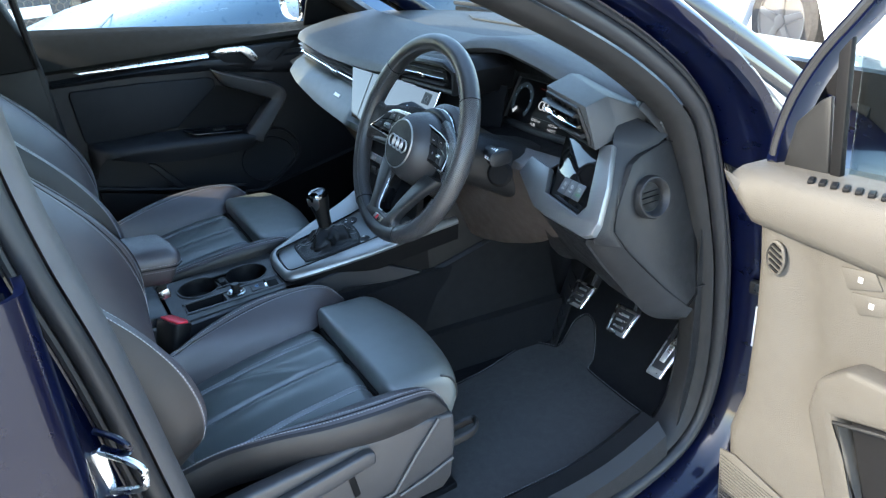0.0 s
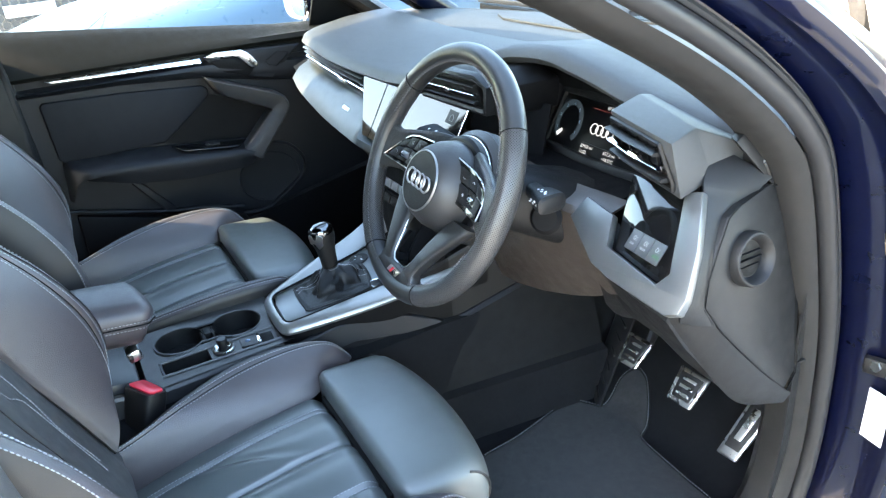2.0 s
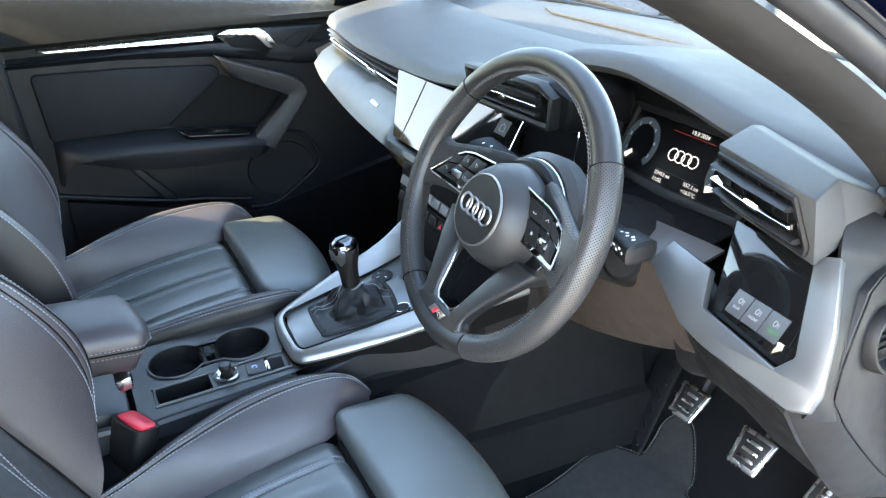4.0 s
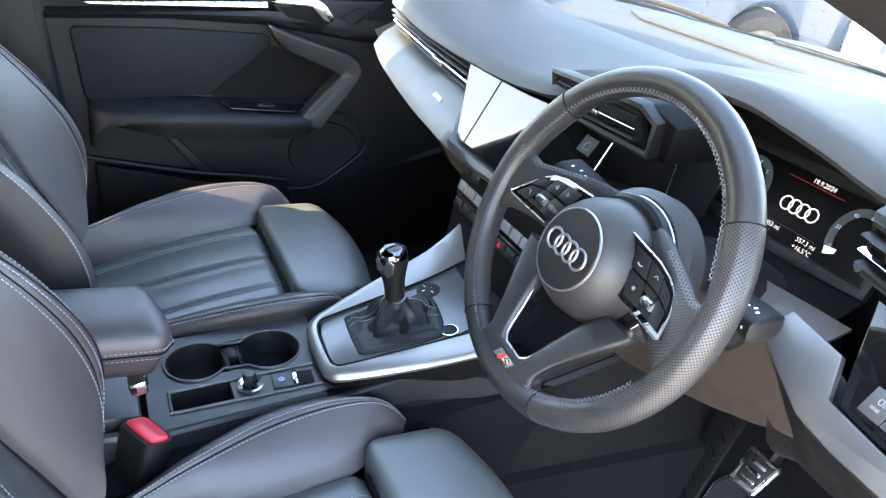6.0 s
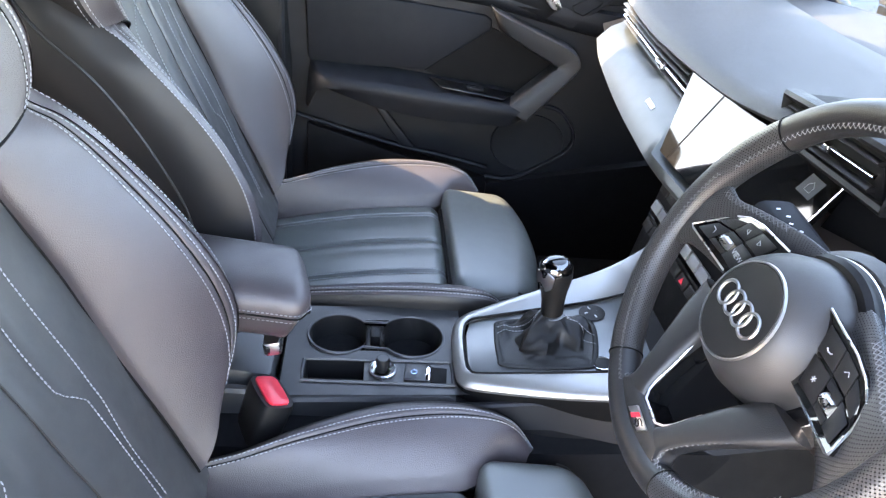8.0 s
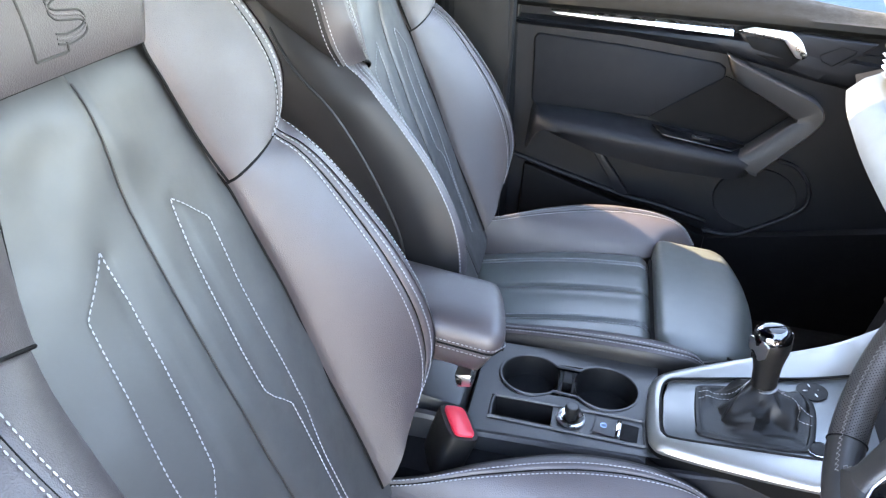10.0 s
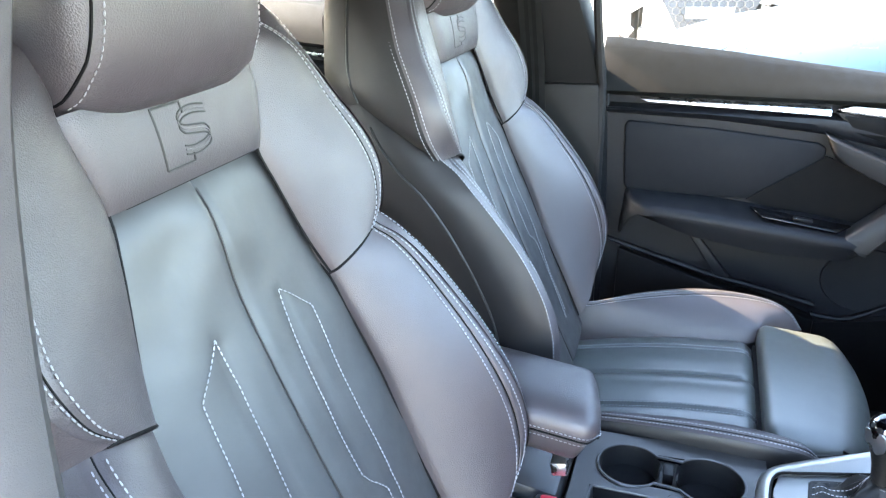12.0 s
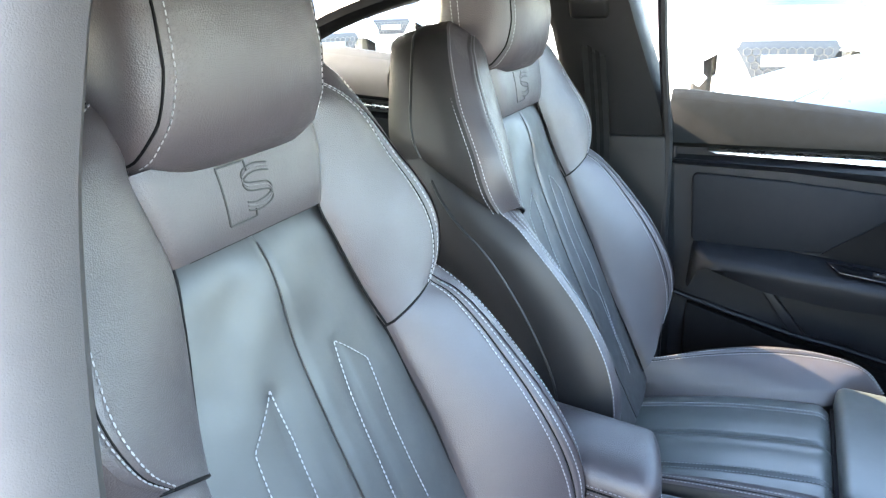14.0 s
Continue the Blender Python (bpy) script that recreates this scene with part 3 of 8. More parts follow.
def side_vent():
    """The long air vent in front of the passenger."""
    vent = part("vent_housing", skin([[(x, 0.535, 0.94 - 0.006 * (x + 0.5)), (x, 0.575, 0.930), (x, 0.58, 0.875), (x, 0.530, 0.868 - 0.09 * (x + 0.5))] for x in [-0.665 + 0.402 * k / 12 for k in range(13)]], thick=0.003), PLASTIC_DEEP, dash, "black recess of the passenger air vent")
    for k, (f, r, m) in enumerate(((0.12, 0.0030, SATIN), (0.36, 0.0030, SATIN), (0.58, 0.0042, CHROME), (0.82, 0.0030, SATIN))):
        path = []
        for j in range(13):
            x = -0.66 + 0.395 * j / 12
            hi = float(np.interp(x, [-0.66, -0.45, -0.26], [0.946, 0.930, 0.927]))
            lo = float(np.interp(x, [-0.66, -0.45, -0.26], [0.896, 0.877, 0.860]))
            path.append(Vector((x, 0.518 + 0.012 * f, hi + (lo - hi) * f)))
        part("slat", sweep(path, circle(0.009, 8, r)), m, vent, "chrome air vent bar" if m is CHROME else "")
    for j in range(9):
        x = -0.64 + 0.042 * j
        part("vane", sweep([(x, 0.540, 0.935), (x, 0.545, 0.872)], circle(0.001, 6, 0.006)), PLASTIC, vent)
    part("slider", box((-0.40, 0.518, 0.8955), (0.040, 0.016, 0.014), 0.004, (20, 3, 0)), CHROME, vent, "chrome vent slider")


side_vent()


def silver_trim():
    top = spline([(-0.682, 0.530, 0.897), (-0.597, 0.530, 0.888), (-0.451, 0.530, 0.876), (-0.314, 0.530, 0.862), (-0.250, 0.527, 0.856)], 22)
    low = spline([(-0.640, 0.468, 0.868), (-0.585, 0.461, 0.849), (-0.52, 0.459, 0.832), (-0.39, 0.459, 0.806), (-0.215, 0.459, 0.788)], 22)
    top2 = spline([(-0.205, 0.471, 0.807), (-0.13, 0.480, 0.801), (0.0, 0.494, 0.796), (0.10, 0.508, 0.795)], 12)
    low2 = spline([(-0.200, 0.459, 0.787), (-0.12, 0.462, 0.785), (-0.02, 0.474, 0.783), (0.07, 0.492, 0.783)], 12)
    rows = []
    for a, b in list(zip(top, low)) + list(zip(top2, low2)):
        m = a.lerp(b, 0.45) + Vector((0, -0.006, 0.004))
        m2 = a.lerp(b, 0.85) + Vector((0, -0.003, 0.002))
        rows.append([a + Vector((0, 0.02, 0.0)), a, m, m2, b, b + Vector((0, 0.008, -0.007)), b + Vector((0, 0.03, -0.008))])
    part("trim_panel", skin(rows, thick=-0.003), DASHSILVER, dash, "satin silver trim strip across the dashboard", sharp=30)
    mark = part("safety_mark", box((-0.335, 0.4895, 0.8415), (0.036, 0.009, 0.0022), 0.0005, (42, 4, -2)), WHITE, dash, "small pale moulded marking")
    part("trim_end", slab([(-0.676, 0.532, 0.935), (-0.684, 0.532, 0.897), (-0.642, 0.470, 0.868), (-0.665, 0.52, 0.85), (-0.73, 0.62, 0.88), (-0.73, 0.61, 0.94)], (-0.012, 0.01, 0), 0.003), DASHSILVER, dash)


silver_trim()


def centre_screen():
    def face(x, z, lift=0.0):
        return Vector((x, 0.493 + (0.11 * (x + 0.193) + 0.46 * (z - 0.873)) / 0.88, z)) + Vector((0.11, -0.88, 0.46)) * lift
    part("gloss_panel", slab([face(-0.260, 0.934), face(-0.153, 0.9305), face(-0.161, 0.814), face(-0.188, 0.816)], (0, 0.030, 0), 0.0015), PIANO, dash, "piano black panel beside the touch screen", sharp=12)
    touch = thing("touch_screen", "glossy black touch screen set in the dashboard", "screen", (-0.03, 0.56, 0.78))
    part("glass", slab([face(-0.1515, 0.9305), face(0.133, 0.922), face(0.128, 0.800), face(-0.1595, 0.814)], (0, 0.012, 0), 0.0012), PIANO, touch, sharp=12)
    part("edge", tube([face(0.1345, 0.922), face(0.1295, 0.800)], 0.0011, 6), CHROME, touch, "thin bright edge")
    home = part("icon_tile", slab([face(0.083, 0.913, 0.0006), face(0.112, 0.911, 0.0006), face(0.108, 0.887, 0.0006), face(0.079, 0.889, 0.0006)], (0, 0.003, 0), 0.0), mat("dim tile", (0.018, 0.022, 0.026), 0.35, spec=0.2), touch, "dim grey home button on the screen")
    part("icon", tube([face(0.090, 0.894, 0.001), face(0.0905, 0.901, 0.001), face(0.0965, 0.906, 0.001), face(0.102, 0.9005, 0.001), face(0.101, 0.8935, 0.001)], 0.0005, 5, closed=True), PRINT, touch)
    part("gloss_surround", skin([[(0.112, 0.594, 0.93), (0.20, 0.63, 0.94), (0.27, 0.655, 0.94)], [(0.105, 0.575, 0.85), (0.18, 0.60, 0.85), (0.262, 0.64, 0.85)], [(0.092, 0.55, 0.79), (0.17, 0.575, 0.79), (0.25, 0.62, 0.79)]], thick=0.006), PLASTIC_DEEP, dash, "black panel between screen and instruments")
    part("gloss_line", tube(spline([(0.205, 0.622, 0.94), (0.212, 0.612, 0.90), (0.218, 0.602, 0.85), (0.235, 0.605, 0.80)], 14), 0.0012, 5), CHROME, dash)


centre_screen()


def centre_vents():
    vent = part("centre_vent", slab([(-0.008, 0.545, 0.955), (0.018, 0.530, 0.994), (0.215, 0.540, 1.004), (0.262, 0.552, 0.985), (0.246, 0.560, 0.926), (0.015, 0.542, 0.934)], (0.01, 0.12, 0.002), 0.006), PLASTIC_DEEP, dash, "dark box of the centre air vents")
    part("opening", slab([(0.022, 0.535, 0.984), (0.205, 0.543, 0.992), (0.222, 0.549, 0.944), (0.026, 0.540, 0.942)], (0, -0.010, 0), 0.002), PLASTIC_DEEP, vent)
    for zz, m in ((0.981, PLASTIC), (0.966, CHROME), (0.951, PLASTIC)):
        part("slat", sweep([(0.026, 0.527, zz - 0.002), (0.115, 0.530, zz), (0.208, 0.535, zz + 0.002)], circle(0.009, 8, 0.0032)), m, vent, "chrome vent bar" if m is CHROME else "")
    part("vent_frame", sweep([(0.012, 0.530, 0.990), (0.110, 0.531, 0.996), (0.212, 0.537, 0.999), (0.236, 0.545, 0.985), (0.230, 0.547, 0.938), (0.016, 0.536, 0.936)], circle(0.0065, 8, 0.014, 0.7), closed=True, up=(0, -1, 0)), PLASTIC, vent, "black frame round the vents")
    part("slider", box((0.12, 0.522, 0.966), (0.028, 0.012, 0.010), 0.003), CHROME, vent)


centre_vents()


def instruments():
    clus = thing("instrument_display", "dark digital instrument display showing a start-up screen", "instrument display", (0.39, 0.69, 0.85))
    ex, eu = Vector((1, 0.0, 0.0)), Vector((0, 0.42, 0.907))
    c = Vector((0.364, 0.688, 0.902))
    def at(a, b, lift=0.0):
        return c + ex * a + eu * b + Vector((0, -0.907, 0.42)) * lift
    part("display_glass", slab([at(-0.128, -0.048), at(-0.118, 0.052), at(0.125, 0.052), at(0.128, -0.048)], (0, 0.01, 0), 0.004), SCREENGLASS, clus)
    part("bezel", sweep([at(-0.135, -0.05), at(-0.125, 0.056), at(0.0, 0.058), at(0.13, 0.056), at(0.135, -0.05), at(0.0, -0.056)], circle(0.010, 8, 0.007), closed=True, up=(0, -1, 0.4)), PLASTIC, clus, "dark frame round the display")
    rows = [[at(-0.21, -0.075, 0.045), at(-0.16, -0.07, 0.02), at(-0.135, -0.058)], [at(-0.215, 0.0, 0.06), at(-0.165, 0.0, 0.02), at(-0.135, 0.0)], [at(-0.21, 0.10, 0.05), at(-0.16, 0.08, 0.02), at(-0.128, 0.058)]]
    part("side_cheek", skin(rows, thick=0.003), PLASTIC, clus, "dark cheek beside the display")
    part("lower_cheek", skin([[at(-0.21, -0.078, 0.045), at(-0.1, -0.095, 0.07), at(0.05, -0.10, 0.08), at(0.16, -0.09, 0.075)], [at(-0.14, -0.057), at(-0.06, -0.06), at(0.06, -0.06), at(0.14, -0.057)]], thick=0.003), PLASTIC_DEEP, clus)
    part("hood_lining", skin([[at(-0.21, 0.095, 0.05), at(-0.06, 0.100, 0.03), at(0.10, 0.098, 0.03), at(0.17, 0.082, 0.06)], [at(-0.14, 0.057), at(-0.05, 0.06), at(0.06, 0.06), at(0.14, 0.057)]], thick=0.003), PLASTIC_DEEP, clus)
    # four rings in the middle
    for k in range(4):
        part("lit_ring", tube([at(-0.018 + 0.0135 * k + 0.0090 * math.cos(q), 0.002 + 0.0090 * math.sin(q), 0.0015) for q in [math.pi * j / 9 for j in range(18)]], 0.0011, 5, closed=True, up=(0, -1, 0.4)), SCREEN_ON, clus, "white lit ring")
    for s in (-1, 1):
        ring = [at(s * 0.088 + 0.03 * math.cos(q), 0.0 + 0.036 * math.sin(q), 0.001) for q in [radians(-50 + 280 * j / 30) for j in range(31)]]
        part("dial_ring", sweep(ring, circle(0.0055, 6, 0.0006), up=(0, -0.907, 0.42)), SCREEN_GREY, clus, "dim dial ring")
    part("needle", slab([at(-0.112, -0.024, 0.0016), at(-0.100, -0.014, 0.0016), at(-0.096, -0.019, 0.0016), at(-0.106, -0.030, 0.0016)], (0, -0.001, 0)), SCREEN_ON, clus)
    part("needle", slab([at(0.060, -0.021, 0.0016), at(0.076, -0.019, 0.0016), at(0.076, -0.025, 0.0016), at(0.063, -0.031, 0.0016)], (0, -0.001, 0)), SCREEN_ON, clus)
    part("red_line", box(at(0.005, 0.036, 0.001), (0.085, 0.0006, 0.0008), 0), SCREEN_RED, clus)
    part("dim_line", box(at(0.005, -0.026, 0.001), (0.085, 0.0006, 0.0005), 0), SCREEN_GREY, clus)
    for text, a, b, s in (("19.9.2024", 0.014, 0.042, 0.009), ("22453 mi", -0.022, -0.032, 0.0085), ("11:02", -0.028, -0.042, 0.0085), ("557.3 mi", 0.037, -0.032, 0.0085), ("+16.5\u00b0C", 0.037, -0.042, 0.0085)):
        letters(text, at(a, b, 0.0012), ex, eu, s, SCREEN_ON, clus)
    for k, d in enumerate("1234567"):
        q = radians(205 - 235 * k / 6)
        letters(d, at(-0.088 + 0.028 * math.cos(q), 0.033 * math.sin(q), 0.0016), ex, eu, 0.008, mat("dim print", (0.3, 0.4, 0.5), 0.5), clus)
    for k, d in enumerate(("0", "20", "40", "60", "80")):
        q = radians(215 - 45 * k)
        letters(d, at(0.088 + 0.028 * math.cos(q), 0.033 * math.sin(q), 0.0016), ex, eu, 0.007, mat("dim print", (0.3, 0.4, 0.5), 0.5), clus)
    for k in range(4):
        part("warning_mark", box(at(-0.152, 0.03 - 0.016 * k, 0.022), (0.009, 0.001, 0.004), 0), RED if k == 0 else WHITE, clus)


instruments()


def driver_vent():
    vent = thing("driver_air_vent", "dark grey air vent box at the end of the dashboard", "air vent", (0.63, 0.6, 0.93))
    f = [(0.546, 0.546, 1.008), (0.714, 0.494, 1.012), (0.711, 0.520, 0.932), (0.535, 0.580, 0.922)]
    m = [(0.535, 0.610, 1.018), (0.690, 0.559, 1.013), (0.704, 0.580, 0.943), (0.540, 0.62, 0.920)]
    b = [(0.510, 0.70, 0.995), (0.703, 0.637, 0.978), (0.697, 0.645, 0.951), (0.55, 0.68, 0.92)]
    bm = skin([[Vector(p) for p in q] for q in (f, m, b)], ring=True, cap=True)
    bmesh.ops.bevel(bm, geom=bm.edges[:], offset=0.003, segments=2, affect="EDGES", profile=0.5)
    part("housing", bm, PLASTIC_SOFT, vent, "grey box with bevelled edges")
    n = Vector((-0.28, -0.95, 0.1)).normalized()

    def face(a, d, lift=0.0):
        p = Vector(f[0]).lerp(Vector(f[1]), a).lerp(Vector(f[3]).lerp(Vector(f[2]), a), d)
        return p + n * lift
    hole = [(0.05, 0.13), (0.84, 0.13), (0.95, 0.74), (0.94, 0.86), (0.06, 0.86)]
    part("recess", slab([face(a, d, 0.0005) for a, d in hole], n * 0.0015, 0.0005), PLASTIC_DEEP, vent, "black vent recess")
    part("vent_frame", sweep([face(a, d, 0.003) for a, d in hole], circle(0.0036, 6), closed=True, up=n), PLASTIC, vent)
    for k, (d, mt) in enumerate(((0.28, PLASTIC), (0.50, CHROME), (0.70, PLASTIC))):
        part("slat", sweep([face(0.07, d, 0.010), face(0.45, d, 0.013), face(0.85 + 0.03 * k, d, 0.008)], circle(0.009, 8, 0.0032)), mt, vent, "chrome vent bar" if mt is CHROME else "")
    for a in (0.2, 0.35, 0.5, 0.65, 0.8):
        part("vane", sweep([face(a, 0.18, 0.004), face(a, 0.82, 0.004)], circle(0.001, 6, 0.004)), PLASTIC, vent)
    part("slider", sweep([face(0.48, 0.50, 0.016), face(0.62, 0.50, 0.016)], circle(0.006, 8, 0.0055)), CHROME, vent, "chrome slider")


driver_vent()


def driver_trim():
    n = Vector((0.10, -0.80, 0.59)).normalized()
    outer = [(0.486, 0.533, 0.826), (0.505, 0.551, 0.860), (0.585, 0.531, 0.862), (0.604, 0.505, 0.828), (0.728, 0.476, 0.832), (0.742, 0.484, 0.850), (0.694, 0.552, 0.925), (0.720, 0.556, 0.934), (0.758, 0.512, 0.880), (0.783, 0.472, 0.836), (0.783, 0.460, 0.820), (0.765, 0.455, 0.812), (0.640, 0.478, 0.800), (0.587, 0.490, 0.800)]
    bm = slab([Vector(p) - n * 0.004 for p in outer], n * 0.016, 0.0022, 2)
    part("trim_frame", bm, SILVER, dash, "satin silver frame round the light switches")
    glossy = [(0.568, 0.572, 0.915), (0.600, 0.520, 0.850), (0.612, 0.503, 0.830), (0.728, 0.477, 0.834), (0.742, 0.486, 0.852), (0.694, 0.551, 0.925)]
    sw = thing("light_switch_panel", "piano black touch panel with grey light switches", "switch panel", (0.66, 0.53, 0.84))
    part("gloss", slab([Vector(p) - n * 0.002 for p in glossy], -n * 0.02, 0.002), PIANO, sw)
    a, b = Vector((0.622, 0.5235, 0.853)), Vector((0.722, 0.492, 0.870))
    ex = (b - a).normalized()
    eu = n.cross(ex).normalized() * -1 if n.cross(ex).z < 0 else n.cross(ex).normalized()
    base = a.lerp(b, 0.5) - eu * 0.004
    mt = mat("grey switch", (0.045, 0.048, 0.052), 0.42)
    for k in range(3):
        key = [base + ex * ((k - 1.5) * 0.032 + d) + eu * e + n * 0.001 for d, e in ((0.0006, -0.0165), (0.0314, -0.0165), (0.0314, 0.013), (0.0006, 0.013))]
        part("switch", slab(key, n * 0.003, 0.001), mt, sw, "grey light switch")
        c = base + ex * ((k - 1) * 0.032) + n * 0.0045
        part("symbol", tube([c + ex * (0.0028 * math.cos(q)) + eu * (0.002 + 0.0032 * math.sin(q)) for q in [math.pi * j / 5 for j in range(10)]], 0.0004, 5, closed=True, up=n), PRINT, sw)
        for j in (-1, 0, 1):
            part("symbol", tube([c + ex * 0.0042 + eu * (0.002 + 0.0022 * j), c + ex * 0.0066 + eu * (0.0012 + 0.0022 * j)], 0.00035, 5), PRINT, sw)
    letters("REAR", base + ex * -0.032 - eu * 0.007 + n * 0.0045, ex, eu, 0.0050, PRINT, sw)
    letters("FRONT", base - eu * 0.007 + n * 0.0045, ex, eu, 0.0050, PRINT, sw)
    letters("AUTO", base + ex * 0.036 - eu * 0.007 + n * 0.0045, ex, eu, 0.006, SCREEN_GREEN, sw)


driver_trim()


def end_cap():
    rim = [(0.727, 0.664, 0.924), (0.741, 0.591, 0.916), (0.747, 0.566, 0.908), (0.757, 0.541, 0.878), (0.766, 0.519, 0.845), (0.773, 0.507, 0.813), (0.775, 0.540, 0.765), (0.773, 0.629, 0.669), (0.771, 0.701, 0.600), (0.752, 0.745, 0.604), (0.742, 0.750, 0.704), (0.725, 0.742, 0.829), (0.718, 0.715, 0.900)]
    part("end_filler", slab([(0.690, 0.575, 0.945), (0.690, 0.72, 0.945), (0.690, 0.72, 0.84), (0.690, 0.575, 0.84)], (-0.02, 0, 0)), PLASTIC, dash)
    part("panel_seam", tube([Vector(p) + Vector((0.002, 0, 0)) for p in rim], 0.0011, 6, closed=True), PLASTIC_DEEP, dash, "dark joint round the end panel")
    part("end_upper", slab([(0.697, 0.642, 0.953), (0.703, 0.638, 0.977), (0.712, 0.650, 0.990), (0.728, 0.669, 0.925)], (-0.02, 0.006, 0), 0.0015), PLASTIC, dash, "dark grey panel between vent box and end panel")
    cap = part("end_panel", slab([Vector(p) for p in rim], (-0.03, -0.004, -0.004), 0.005), PLASTIC, dash, "dark panel on the end of the dashboard")
    ax = Vector((0.972, 0.02, 0.23)).normalized()
    c = Vector((0.764, 0.604, 0.845))
    part("outlet", lathe([(0.0375, -0.010), (0.0370, 0.001), (0.0352, 0.0045), (0.0330, 0.0052), (0.0305, 0.003), (0.0262, -0.006), (0.0235, -0.016), (0.0230, -0.030)], c, ax, 44), PLASTIC, cap, "round side air outlet with a deep rim")
    part("outlet_hole", lathe([(0.0236, 0.0), (0.0, 0.0)], c - ax * 0.010, ax, 36), PLASTIC_DEEP, cap, "black hollow of the outlet")
    for k in (-1, 0, 1):
        part("fin", box(c - ax * 0.007 + Vector((0, 0, 0.010 * k)), (0.004, 0.042 - 0.007 * abs(k), 0.0014), 0.0006), PLASTIC_DEEP, cap)
    # the face between vent box, silver frame and end panel
    left = spline([(0.692, 0.620, 0.968), (0.699, 0.578, 0.963), (0.713, 0.556, 0.945), (0.717, 0.552, 0.936), (0.736, 0.524, 0.905), (0.757, 0.498, 0.868), (0.774, 0.472, 0.836), (0.779, 0.462, 0.818), (0.770, 0.470, 0.800)], 24)
    right = spline([(0.726, 0.668, 0.931), (0.7275, 0.650, 0.924), (0.7285, 0.640, 0.919), (0.730, 0.626, 0.914), (0.735, 0.591, 0.902), (0.751, 0.552, 0.870), (0.766, 0.520, 0.838), (0.774, 0.507, 0.816), (0.776, 0.530, 0.778)], 24)
    part("corner_face", skin([[p.lerp(q, f) + Vector((0.004 * math.sin(math.pi * f), 0, 0)) for f in (0, 0.15, 0.5, 0.85, 1)] for p, q in zip(left, right)], thick=0.004), PLASTIC, dash, "dark grey face beside the end panel")
    part("pillar_foot", slab([(0.716, 0.604, 0.990), (0.712, 0.632, 1.003), (0.722, 0.684, 0.922), (0.726, 0.672, 0.918)], (-0.02, 0.012, 0), 0.003), PLASTIC, dash, "grey cover at the foot of the pillar")
    # rounded band below the frame, and the panel over the knees
    inner = spline([(0.750, 0.470, 0.802), (0.750, 0.502, 0.753), (0.750, 0.586, 0.640), (0.750, 0.635, 0.593), (0.752, 0.70, 0.566)], 24)
    outer = spline([(0.774, 0.505, 0.812), (0.775, 0.540, 0.764), (0.773, 0.629, 0.668), (0.771, 0.680, 0.620), (0.770, 0.715, 0.590)], 24)
    part("lower_band", skin([[p, p.lerp(q, 0.5) + Vector((0.006, -0.004, -0.002)), q] for p, q in zip(inner, outer)], thick=-0.003), PLASTIC, dash, "dark band curving under the dashboard end")
    rows = []
    for f in [k / 12 for k in range(13)]:
        x = 0.50 + 0.252 * f
        yb = float(np.interp(x, [0.50, 0.52, 0.602, 0.67, 0.752], [0.61, 0.625, 0.617, 0.598, 0.588]))
        yt = float(np.interp(x, [0.48, 0.60, 0.752], [0.545, 0.492, 0.466]))
        zt = float(np.interp(x, [0.48, 0.60, 0.752], [0.815, 0.795, 0.802]))
        zb = 0.632 + 0.005 * f
        rows.append([(x, yt + 0.05, zt + 0.03), (x, yt + 0.004, zt + 0.004), (x, yt, zt - 0.006), (x, yt + (yb - yt) * 0.3, zt - 0.06), (x, yb - 0.02, zb + 0.025), (x, yb, zb), (x, yb + 0.02, zb - 0.016), (x, yb + 0.30, zb - 0.03)])
    part("lower_panel", skin(rows, thick=-0.004), PLASTIC, dash, "dark lower dash panel above the pedals")
    rows = []
    for x in [-0.03 + 0.575 * k / 30 for k in range(31)]:
        zb = float(np.interp(x, [-0.03, 0.08, 0.2, 0.3, 0.4, 0.46, 0.51, 0.55], [0.520, 0.540, 0.556, 0.583, 0.620, 0.648, 0.680, 0.70]))
        yb = float(np.interp(x, [-0.03, 0.44, 0.51, 0.55], [0.615, 0.60, 0.585, 0.575]))
        top, yt = 0.845, 0.535 - 0.02 * math.exp(-((x - 0.38) / 0.12) ** 2)
        row = [(x, yt + 0.06, top + 0.012), (x, yt + 0.010, top)]
        for f in (0.06, 0.25, 0.5, 0.75, 0.92, 1.0):
            row.append((x, yt + (yb - yt) * f - 0.012 * math.sin(math.pi * f), top + (zb + 0.006 - top) * f))
        row += [(x, yb + 0.006, zb), (x, yb + 0.03, zb + 0.002), (x, yb + 0.25, zb + 0.03)]
        rows.append(row)
    part("knee_panel", skin(rows, thick=-0.004), KNEE, dash, "panel under the steering column, tinted brown as by bounced sunlight")
    rows = []
    for f in [k / 16 for k in range(17)]:
        x = -0.74 + 0.72 * f
        y0 = 0.475 + 0.1 * max(0, -0.6 - x)
        z0 = float(np.interp(x, [-0.74, -0.64, -0.52, -0.39, -0.2, 0], [0.885, 0.858, 0.824, 0.798, 0.780, 0.780]))
        rows.append([(x, y0 + 0.06, z0 + 0.01), (x, y0 + 0.012, z0 - 0.008), (x, y0 + 0.07, z0 - 0.05), (x, y0 + 0.15, 0.66), (x, y0 + 0.22, 0.54), (x, y0 + 0.55, 0.48)])
    # Shade under the dash is put into the lid as deep black.
    part("glovebox", skin(rows, thick=-0.004), PLASTIC_DEEP, dash, "glovebox lid, coloured deep black for the shade under the dash")
